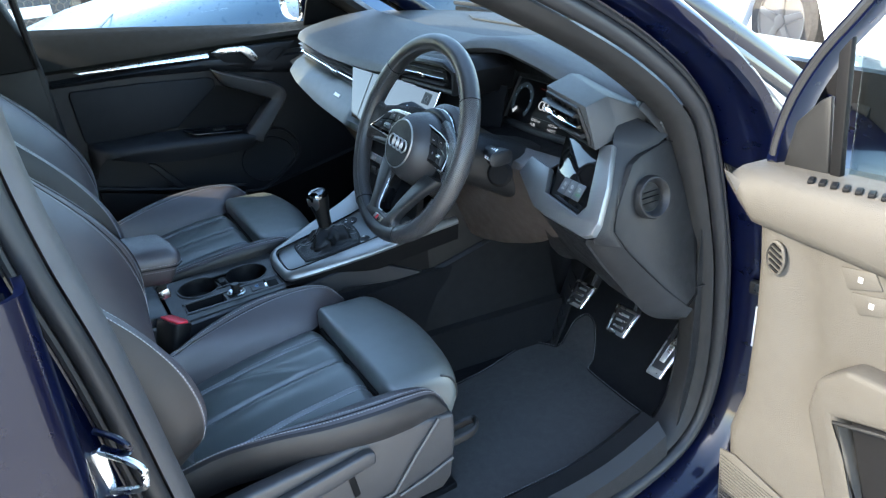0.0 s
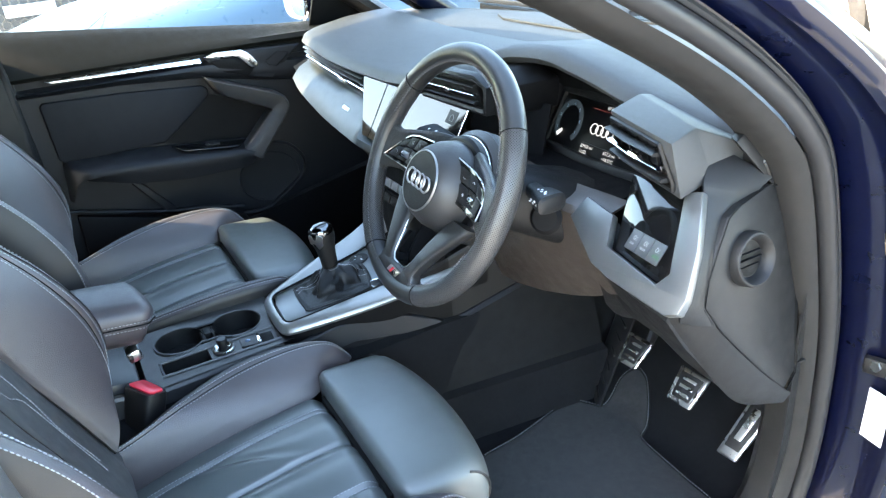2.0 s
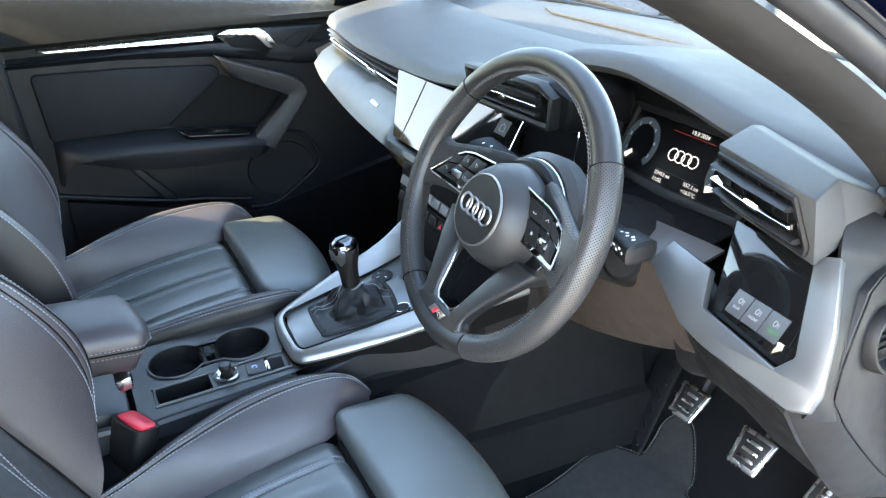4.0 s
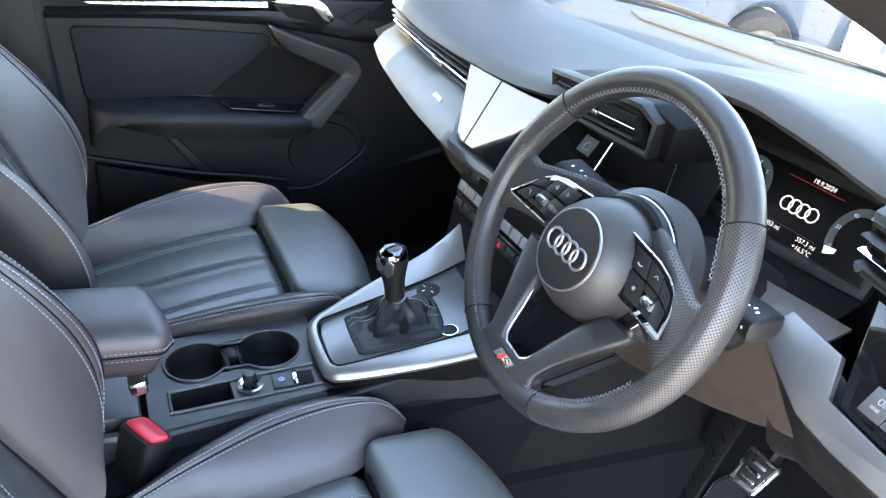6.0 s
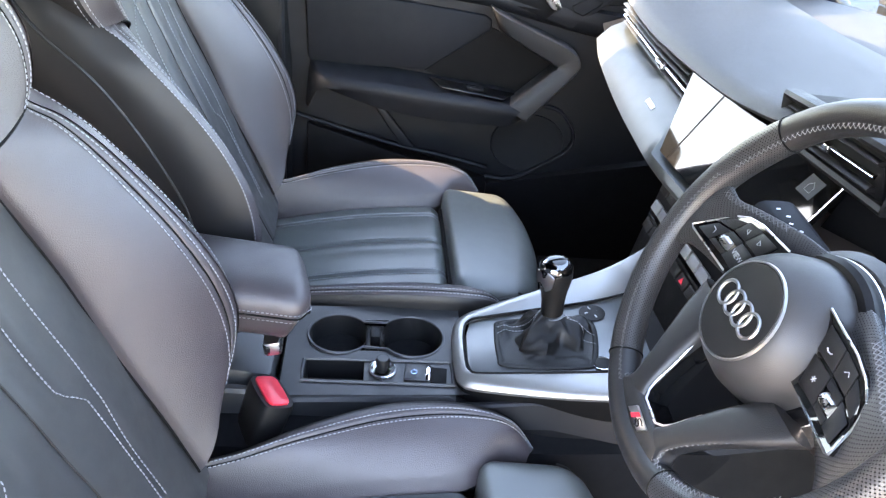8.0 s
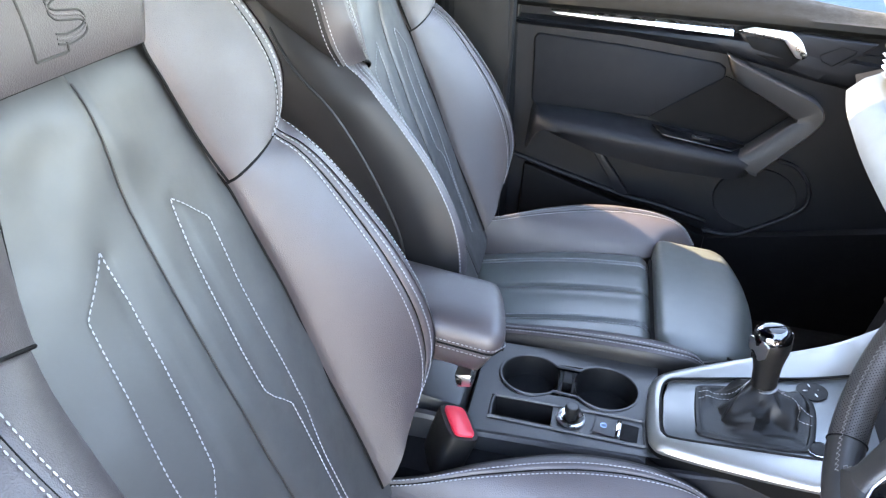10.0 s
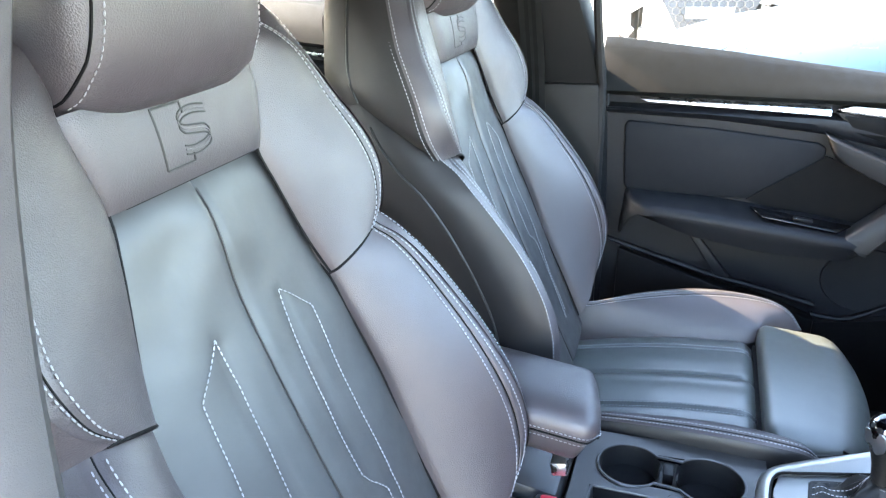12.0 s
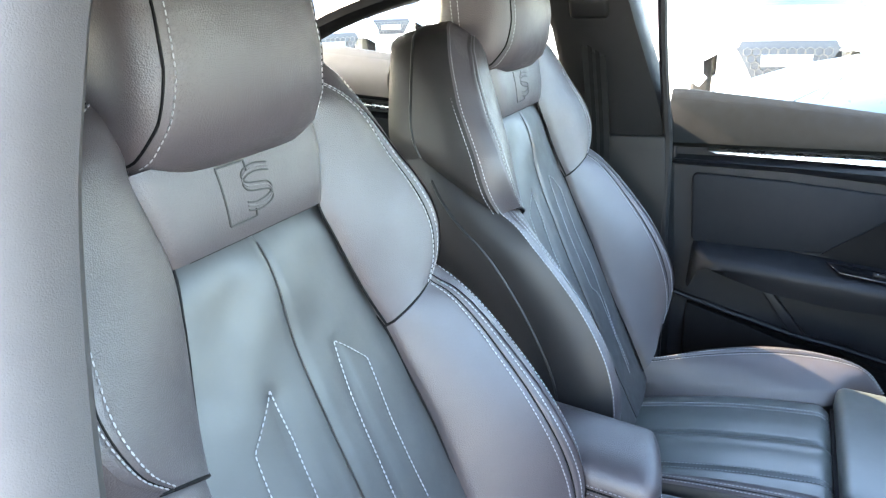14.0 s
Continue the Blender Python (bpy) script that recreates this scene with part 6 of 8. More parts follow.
def buckle():
    bk = thing("belt_buckle", "black seat belt buckle with a red release button", "seat belt buckle", (0.13, -0.16, 0.42))
    a, b = Vector((0.135, -0.165, 0.40)), Vector((0.107, -0.120, 0.545))
    way = (b - a).normalized()
    rows = []
    ex = Vector((0.80, 0.42, 0.0)).normalized()
    ey = way.cross(ex).normalized()
    for f, w, d in ((0.0, 0.014, 0.010), (0.22, 0.018, 0.012), (0.34, 0.029, 0.019), (0.42, 0.033, 0.022), (0.95, 0.037, 0.025), (1.0, 0.036, 0.023)):
        c = a.lerp(b, f)
        rows.append([c + ex * p + ey * q for p, q in circle(w, 20, d, 0.5)])
    part("housing", skin(rows, ring=True, cap=True), PLASTIC, bk)
    rows = [[b + way * h + ex * p + ey * q for p, q in circle(0.031 * k, 16, 0.0165 * k, 0.4)] for h, k in ((-0.004, 1.0), (0.003, 1.0), (0.0045, 0.9))]
    part("release_button", skin(rows, ring=True, cap=True), RED, bk, "red press button")


buckle()


# ---- centre console ----
def console():
    con = thing("centre_console", "dark grey centre console with two cup holders", "centre console", (0.0, 0.1, 0.30))
    def zt(y):
        return 0.527 + 0.004 * (y / 0.1)
    # top deck with openings cut through a fine sheet
    cups = [(-0.050, -0.034, 0.047), (-0.042, 0.080, 0.049)]
    tray = (0.012, 0.060, -0.082, 0.006)
    def hole(x, y):
        for cx, cy, r in cups:
            if (x - cx) ** 2 + (y - cy) ** 2 < r * r:
                return True
        if -0.085 < x < -0.008 and -0.005 < y < 0.05:
            return True
        return tray[0] < x < tray[1] and tray[2] < y < tray[3]
    bm = bmesh.new()
    n, m = 72, 84
    xs = [-0.124 + 0.214 * j / n for j in range(n + 1)]
    ys = [-0.115 + 0.275 * i / m for i in range(m + 1)]
    grid = [[bm.verts.new((x, y, zt(y))) for x in xs] for y in ys]
    for i in range(m):
        for j in range(n):
            if not hole((xs[j] + xs[j + 1]) / 2, (ys[i] + ys[i + 1]) / 2):
                bm.faces.new((grid[i][j], grid[i][j + 1], grid[i + 1][j + 1], grid[i + 1][j]))
    for v in [v for v in bm.verts if not v.link_faces]:
        bm.verts.remove(v)
    # smooth the stepped outlines onto the true circles
    for v in bm.verts:
        if any(len(e.link_faces) == 1 for e in v.link_edges) and -0.118 < v.co.x < 0.086 and -0.112 < v.co.y < 0.157:
            for cx, cy, r in cups:
                d = math.hypot(v.co.x - cx, v.co.y - cy)
                if abs(d - r) < 0.006:
                    v.co.x, v.co.y = cx + (v.co.x - cx) * r / d, cy + (v.co.y - cy) * r / d
    part("deck", bm, SATIN, con, "dark satin console deck")
    # one rounded lip runs round both cups and the gap between them
    lip = []
    for (cx, cy, r), a0, a1 in ((cups[0], 40, 320), (cups[1], 220, 500)):
        lip += [Vector((cx + (r + 0.002) * math.cos(radians(a + 90)), cy + (r + 0.002) * math.sin(radians(a + 90)), zt(cy) + 0.0008)) for a in [a0 + (a1 - a0) * k / 30 for k in range(31)]]
    part("cup_rim", sweep(lip, circle(0.0026, 6, 0.0022), closed=True), SATIN, con, "rounded lip round both cup holders")
    for cx, cy, r in cups:
        rows = []
        for rr, h in ((r - 0.001, 0.0015), (r - 0.003, -0.01), (r - 0.004, -0.065), (r - 0.008, -0.07), (0.0, -0.07)):
            rows.append([Vector((cx + rr * math.cos(a), cy + rr * math.sin(a), zt(cy) + h)) for a in [2 * math.pi * k / 48 for k in range(48)]])
        part("cup_holder", skin(rows, ring=True), PLASTIC, con, "deep round cup holder")
    for s in (-1, 1):
        part("cup_grip", box((-0.046, 0.022 + s * 0.011, 0.498), (0.064, 0.008, 0.052), 0.003), PLASTIC, con, "black cup holder divider")
    part("grip_key", box((-0.060, 0.022, 0.516), (0.030, 0.016, 0.020), 0.003), PLASTIC, con, "raised middle of the divider")
    part("slot_floor", box((-0.048, 0.022, 0.465), (0.08, 0.06, 0.006), 0.001), PLASTIC_DEEP, con)
    part("tray", skin([[Vector((x, y, zt(y))) for x, y in ((tray[0], tray[2]), (tray[1], tray[2]), (tray[1], tray[3]), (tray[0], tray[3]))], [Vector((x, y, 0.485)) for x, y in ((tray[0] + 0.003, tray[2] + 0.004), (tray[1] - 0.003, tray[2] + 0.004), (tray[1] - 0.003, tray[3]), (tray[0] + 0.003, tray[3]))]], ring=True), PLASTIC, con, "narrow open tray")
    part("tray_floor", box((0.036, -0.038, 0.484), (0.05, 0.09, 0.003), 0.0), PLASTIC_DEEP, con)
    rim = spline([(tray[0], -0.076), (tray[0] + 0.004, -0.083), (tray[1] - 0.004, -0.083), (tray[1], -0.076), (tray[1] + 0.006, 0.03), (tray[1] + 0.012, 0.128), (tray[1] + 0.006, 0.137), (tray[0] + 0.014, 0.137), (tray[0] + 0.008, 0.128), (tray[0] + 0.004, 0.03)], 80, closed=True)
    part("tray_rim", sweep([(p.x, p.y, zt(p.y) + 0.0012) for p in [Vector((q[0], q[1], 0)) for q in rim]], circle(0.0026, 6), closed=True), SATIN, con, "raised rim round tray and switches")
    part("knob_base", lathe([(0.021, 0.0), (0.021, 0.003), (0.0185, 0.0045), (0.015, 0.002), (0.012, 0.0)], (0.038, 0.033, zt(0.03) + 0.001), (0, 0, 1), 32), STEEL, con, "bright ring round the volume knob")
    knob = part("volume_knob", lathe([(0.0085, 0.0), (0.0085, 0.012), (0.0104, 0.013), (0.0104, 0.021), (0.0092, 0.0236), (0.0, 0.0236)], (0.038, 0.033, zt(0.03) + 0.001), (0, 0, 1), 28), PLASTIC, con, "small black knurled knob")
    part("knob_face", lathe([(0.0082, 0.0), (0.0078, 0.0006), (0.0, 0.0006)], (0.038, 0.033, zt(0.03) + 0.0246), (0, 0, 1), 24), SATIN, knob)
    sw = part("brake_switch", box((0.046, 0.082, zt(0.08) + 0.002), (0.034, 0.032, 0.005), 0.0015, (0, 0, -6)), SATIN, con, "parking brake switch")
    part("switch_mark", lathe([(0.0035, 0.0), (0.0035, 0.0006), (0.005, 0.0006), (0.005, 0.0)], (0.046, 0.080, zt(0.08) + 0.0048), (0, 0, 1), 16), mat("pale blue mark", (0.35, 0.5, 0.7), 0.5), sw)
    part("switch_edge", box((0.048, 0.101, zt(0.1) + 0.003), (0.034, 0.006, 0.006), 0.001, (0, 0, -6)), CHROME, con, "bright edge of the brake switch")
    part("switch_well", box((0.050, 0.117, zt(0.12) - 0.0005), (0.034, 0.024, 0.004), 0.001, (0, 0, -6)), PLASTIC_DEEP, con)
    # flanks: dark band under the rail, a raised wedge below it, carpet to the floor
    for s, x in ((1, 0.090), (-1, -0.124)):
        upper, wedge, carpet = [], [], []
        for y in [-0.34 + 1.16 * k / 116 for k in range(117)]:
            zz = zt(y) if -0.115 < y < 0.13 else (0.532 - 0.014 * min(1, (y - 0.13) / 0.03) + 0.10 * max(0, (y - 0.16) / 0.3) if y >= 0.13 else 0.527 + 0.010 * min(1, (-0.115 - y) / 0.05))
            w = x + s * (0.003 * min(1, max(0, (y - 0.12) / 0.05)) + 0.034 * max(0, (y - 0.16) / 0.3))
            wt = float(np.interp(y, [-0.34, 0.06, 0.150, 0.254, 0.385, 0.483, 0.67, 0.82], [0.478, 0.488, 0.522, 0.544, 0.527, 0.480, 0.534, 0.574]))
            wb = float(np.interp(y, [-0.34, 0.06, 0.277, 0.483, 0.67, 0.82], [0.455, 0.468, 0.501, 0.472, 0.527, 0.568]))
            upper.append([(x - s * 0.004, y, zz), (w + s * 0.002, y, zz - 0.003), (w + s * 0.005, y, zz - 0.009), (w + s * 0.006, y, wt)])
            wedge.append([(w + s * 0.004, y, wt + 0.001), (w + s * 0.010, y, wt), (w + s * 0.013, y, wt - 0.003), (w + s * 0.018, y, wb), (w + s * 0.012, y, wb - 0.004)])
            carpet.append([(w + s * 0.011, y, wb + 0.002), (w + s * 0.036, y, 0.43), (w + s * 0.054, y, 0.38), (w + s * 0.064, y, 0.345), (w + s * 0.082, y, 0.338), (w + s * 0.090, y, 0.30), (w + s * 0.110, y, 0.235)])
        part("console_side", skin(upper[:49], thick=0.003), SATIN, con, "dark satin upper edge of the console", sharp=22)
        part("console_side", skin(upper[48:84], thick=0.003), PLASTIC_DEEP, con, "black band under the rail", sharp=22)
        part("console_side", skin(upper[83:], thick=0.003), PLASTIC, con, "dark front flank of the console", sharp=22)
        part("side_wedge", skin(wedge, thick=0.003), DOORSKIN, con, "raised grey wedge along the flank", sharp=22)
        part("tunnel_side", skin([r[:4] for r in carpet], thick=0.004), TUNNEL, con, "dark lower flank of the tunnel")
        part("tunnel_carpet", skin([r[3:] for r in carpet], thick=0.004), CARPET, con, "black carpet along the tunnel")
    # raised rear part under the armrest
    part("rear_block", slab([(-0.118, -0.125, 0.542), (0.070, -0.125, 0.542), (0.076, -0.50, 0.60), (-0.124, -0.50, 0.60)], (0, 0, -0.10), 0.008), SATIN, con)
    # gear surround
    pz = lambda y: 0.556 + (y - 0.15) * 0.135
    deck = [(-0.050, 0.170), (-0.018, 0.161), (0.046, 0.158), (0.066, 0.162), (0.075, 0.180), (0.091, 0.35), (0.100, 0.46), (-0.104, 0.46), (-0.078, 0.36), (-0.060, 0.22)]
    part("gear_plate", slab([(x, y, pz(y)) for x, y in deck], (0, 0, -0.03), 0.002), GREYPLATE, con, "grey satin plate round the gear lever")
    inn = spline([(-0.130, 0.60, 0.620), (-0.110, 0.50, 0.606), (-0.080, 0.38, 0.588), (-0.066, 0.27, 0.573), (-0.057, 0.20, 0.5635), (-0.050, 0.169, 0.5595), (-0.020, 0.158, 0.558), (0.046, 0.155, 0.5575), (0.068, 0.159, 0.558), (0.077, 0.176, 0.561), (0.085, 0.256, 0.572), (0.0926, 0.3465, 0.5845), (0.102, 0.46, 0.600), (0.112, 0.57, 0.612)], 90)
    top = spline([(-0.200, 0.60, 0.700), (-0.165, 0.50, 0.664), (-0.128, 0.40, 0.622), (-0.102, 0.28, 0.588), (-0.082, 0.200, 0.567), (-0.064, 0.159, 0.557), (-0.030, 0.1445, 0.553), (0.050, 0.142, 0.552), (0.078, 0.148, 0.552), (0.0915, 0.169, 0.5545), (0.114, 0.2535, 0.566), (0.1304, 0.3403, 0.5775), (0.144, 0.45, 0.592), (0.156, 0.57, 0.606)], 90)
    rows, skirt = [], []
    for a, b in zip(inn, top):
        out = b - a
        out.z = 0
        out.normalize()
        rows.append([a + Vector((0, 0, -0.004)), a + Vector((0, 0, 0.0022)), a.lerp(b, 0.12) + Vector((0, 0, 0.0034)), a.lerp(b, 0.5) + Vector((0, 0, 0.0036)), a.lerp(b, 0.9) + Vector((0, 0, 0.0022)), b + out * 0.002 + Vector((0, 0, -0.001)), b + out * 0.004 + Vector((0, 0, -0.006)), b + out * 0.002 + Vector((0, 0, -0.012)), b + Vector((0, 0, -0.013))])
        skirt.append([b + Vector((0, 0, -0.011)), b - out * 0.002 + Vector((0, 0, -0.03)), b - out * 0.006 + Vector((0, 0, -0.055))])
    part("console_rail", skin(rows, thick=0.002), RAIL, con, "satin silver rail round the gear plate")
    part("rail_skirt", skin(skirt, thick=0.002), PLASTIC_DEEP, con, "black skirt under the rail")
    part("rail_shadow_gap", tube([p + Vector((0, 0, 0.0022)) for p in inn], 0.0022, 6), PLASTIC_DEEP, con, "dark joint between plate and rail")
    part("front_pocket", slab([(-0.105, 0.44, 0.597), (0.112, 0.42, 0.592), (0.125, 0.57, 0.62), (-0.15, 0.57, 0.64)], (0, 0, -0.08), 0.004), PLASTIC_DEEP, con)
    b = Vector((-0.050, 0.366, pz(0.366) + 0.001))
    sel = part("selector_button", lathe([(0.021, 0.0), (0.021, 0.0012), (0.019, 0.0018), (0.0, 0.0018)], b, (0, -0.13, 0.99), 32), PLASTIC, con, "round four-way button")
    for k in range(4):
        a = math.pi / 2 * k + 0.3
        part("button_mark", box(b + Vector((0.011 * math.cos(a), 0.011 * math.sin(a), 0.0026)), (0.006, 0.0016, 0.0006), 0, (0, 0, math.degrees(a))), WHITE, sel)
    st = part("start_button", lathe([(0.0125, 0.0), (0.0125, 0.002), (0.011, 0.003), (0.0, 0.0025)], (0.073, 0.352, pz(0.352) + 0.001), (0, -0.13, 0.99), 24), PLASTIC, con, "small round start button")
    part("start_ring", lathe([(0.0125, 0.001), (0.0132, 0.0028), (0.0146, 0.0028), (0.015, 0.0)], (0.073, 0.352, pz(0.352) + 0.001), (0, -0.13, 0.99), 28), CHROME, st, "bright ring of the start button")


console()


SMOKED = mat("dark chrome", (0.16, 0.165, 0.17), 0.10, metal=1.0, vary=0.05)


def gear_lever():
    gl = thing("gear_lever", "manual gear lever with leather boot and chrome-capped knob", "gear lever", (0.008, 0.285, 0.57))
    pz = lambda y: 0.556 + (y - 0.15) * 0.135
    ring = [Vector((x, y, pz(y) + 0.002)) for x, y in ((-0.040, 0.222), (-0.026, 0.210), (0.044, 0.206), (0.062, 0.217), (0.076, 0.318), (0.064, 0.342), (-0.006, 0.358), (-0.034, 0.348), (-0.041, 0.30))]
    base = spline(ring, 72, closed=True)
    mid = sum(base, Vector()) / len(base)
    part("boot_frame", sweep(base, circle(0.0045, 8, 0.0028), closed=True), PLASTIC, gl, "dark frame of the boot")
    top = Vector((-0.018, 0.290, 0.606))
    rows = []
    for k in range(33):
        f = k / 32
        row = []
        for j, p in enumerate(base):
            a = math.atan2(p.y - mid.y, p.x - mid.x)
            o = top + Vector((0.0165 * math.cos(a), 0.0165 * math.sin(a), 0))
            g = 0.42 * min(1, f / 0.5) ** 0.85 + 0.58 * max(0, (f - 0.5) / 0.5) ** 0.8
            q = p.lerp(o, g)
            rise = max(0, (f - 0.38) / 0.62) ** 1.1
            q.z = p.z + 0.001 + (o.z - p.z) * rise
            fold = math.sin(math.pi * f) ** 1.2 * (0.0075 * math.sin(3 * a + 5 * f + 0.6) + 0.004 * math.sin(5 * a - 7 * f) + 0.0016 * math.sin(11 * a + 9 * f))
            q += Vector((0.6 * math.cos(a), 0.6 * math.sin(a), 0.9)) * fold
            q.z = max(q.z, pz(q.y) + 0.001)
            row.append(q)
        rows.append(row)
    part("boot", skin(rows, ring=True), BOOT, gl, "folded black leather boot")
    for j in (8, 44, 60):
        stitching([[r[j] + Vector((0, -0.0004, 0.0015)) for r in rows], [r[(j + 2) % 72] + Vector((0, -0.0004, 0.0015)) for r in rows]], gl, 0.0052, 0.0036, 0.0005)
    ax = Vector((0.03, -0.11, 1)).normalized()
    part("collar", lathe([(0.0165, 0.0), (0.0185, 0.001), (0.0185, 0.0025), (0.017, 0.0032)], top - ax * 0.002, ax, 28), BADGE, gl, "thin chrome collar")
    knob = part("knob", lathe([(0.0155, 0.0), (0.0160, 0.012), (0.0165, 0.026), (0.0185, 0.042), (0.0215, 0.056), (0.0235, 0.068), (0.0235, 0.078), (0.0228, 0.084)], top + ax * 0.003, ax, 36, (0.98, 1.12)), BOOT, gl, "black leather knob", sharp=60)
    part("knob_cap", lathe([(0.0232, 0.080), (0.0235, 0.084), (0.0226, 0.090), (0.0190, 0.0950), (0.012, 0.0972), (0.0, 0.0978)], top + ax * 0.003, ax, 36, (0.98, 1.12)), SMOKED, knob, "rounded dark chrome cap", sharp=60)
    part("cap_inlay", lathe([(0.0, 0.0985), (0.009, 0.0981), (0.0135, 0.0969), (0.0140, 0.095)], top + ax * 0.0034, ax, 28, (1.0, 1.12)), PIANO, knob, "gloss black inlay")
    plate = [top + ax * h + Vector((0.62 * r, -0.78 * r, 0)) + Vector((0.78, 0.62, 0)) * w for h, r, w in ((0.084, 0.0222, -0.017), (0.089, 0.0216, 0.0), (0.084, 0.0222, 0.017), (0.064, 0.0244, 0.0145), (0.053, 0.0224, 0.003), (0.066, 0.0244, -0.0145))]
    part("front_plate", slab(plate, Vector((0.62, -0.78, 0.1)) * 0.003, 0.0012), STEEL, knob, "satin shield on the knob's face")


gear_lever()


def armrest():
    ar = thing("armrest", "padded black leather centre armrest with grey stitching", "armrest", (0.02, -0.2, 0.60))
    def ring(f):
        """Section at f along the pad: rounded, its lower front drawn back."""
        y = -0.080 - 0.31 * f
        dw = 0.020 * max(0, 1 - f / 0.05) ** 2
        dz = 0.014 * max(0, 1 - f / 0.06) ** 2
        w, hi, lo = 0.075 - dw, 0.700 - dz + 0.034 * f, 0.612 + 1.2 * dz + 0.03 * f
        out = []
        for a, b in circle(1.0, 48, 1.0, 0.5):
            h = (b + 1) / 2
            back = 0.030 * (1 - h) ** 1.3 * max(0, 1 - f / 0.25)
            narrow = 1 - 0.10 * (1 - h) ** 2
            out.append(Vector((0.024 + a * w * narrow, y - back + 0.012 * a * (1 - f), lo + (hi - lo) * h - 0.006 * (a * a) * (b > 0))))
        return out
    fs = [0.0, 0.008, 0.02, 0.04, 0.07, 0.12, 0.2, 0.35, 0.5, 0.75, 1.0]
    rows = [ring(f) for f in fs]
    part("pad", skin(rows, ring=True, cap=True), LEATHER, ar, "rounded leather pad", sharp=60)
    def belt(h, lift):
        """A line round the pad at a share h of its height, across the front too."""
        fine = [ring(f) for f in [0.0, 0.01, 0.03, 0.06, 0.10, 0.18, 0.3, 0.45, 0.6, 0.8, 1.0]]
        def pick(r, side):
            half = [p for p in r if (p.x > 0.024) == (side > 0)]
            lo, hi = min(p.z for p in r), max(p.z for p in r)
            p = min(half, key=lambda q: abs((q.z - lo) / (hi - lo) - h) - 0.5 * abs(q.x - 0.024))
            z = lo + (hi - lo) * h
            return Vector((p.x + side * lift, p.y, z))
        near = [pick(r, 1) for r in fine][::-1]
        far = [pick(r, -1) for r in fine]
        front = [near[-1] + Vector((-0.010, lift + 0.001, 0)), far[0] + Vector((0.010, lift + 0.001, 0))]
        return spline(near + front + far, 160)
    part("seam", tube(belt(0.56, 0.0006), 0.0013, 6), PLASTIC_DEEP, ar, "dark seam round the pad")
    stitching([belt(0.63, 0.0012), belt(0.49, 0.0012)], ar)
    part("hinge", box((0.066, -0.122, 0.598), (0.034, 0.024, 0.022), 0.004, (10, 0, 0)), STEEL, ar, "bright hinge under the pad")


armrest()


def mats():
    for name, s in (("floor_mat", 1),):
        m = thing(name, "black velour floor mat with piped edge", "floor mat", (0.5, 0.6, 0.22))
        out = spline([(0.300, 0.42), (0.283, 0.55), (0.258, 0.66), (0.255, 0.715), (0.285, 0.745), (0.305, 0.757), (0.300, 0.79), (0.285, 0.835), (0.30, 0.865), (0.335, 0.86), (0.375, 0.83), (0.415, 0.79), (0.425, 0.765), (0.45, 0.755), (0.56, 0.748), (0.655, 0.742), (0.676, 0.70), (0.672, 0.5), (0.66, 0.2), (0.62, 0.16), (0.36, 0.18)], 150, closed=True)
        def fz(y):
            return 0.222 + (max(0, y - 0.775) * 0.62)
        bm = bmesh.new()
        vs = [bm.verts.new((p.x, p.y, fz(p.y))) for p in out]
        f = bm.faces.new(vs)
        g = bmesh.ops.extrude_face_region(bm, geom=[f])
        bmesh.ops.translate(bm, vec=(0, 0, 0.015), verts=[v for v in g["geom"] if isinstance(v, bmesh.types.BMVert)])
        bmesh.ops.triangulate(bm, faces=[q for q in bm.faces if len(q.verts) > 4])
        part("mat_surface", bm, MATTING, m)
        part("piping", tube([Vector((p.x, p.y, fz(p.y) + 0.014)) for p in out], 0.0035, 6, closed=True), CARPET, m, "piped edge")
        stitching([[Vector((p.x, p.y, fz(p.y) + 0.0178)) for p in out]], m, 0.007, 0.0035, 0.0006)


mats()


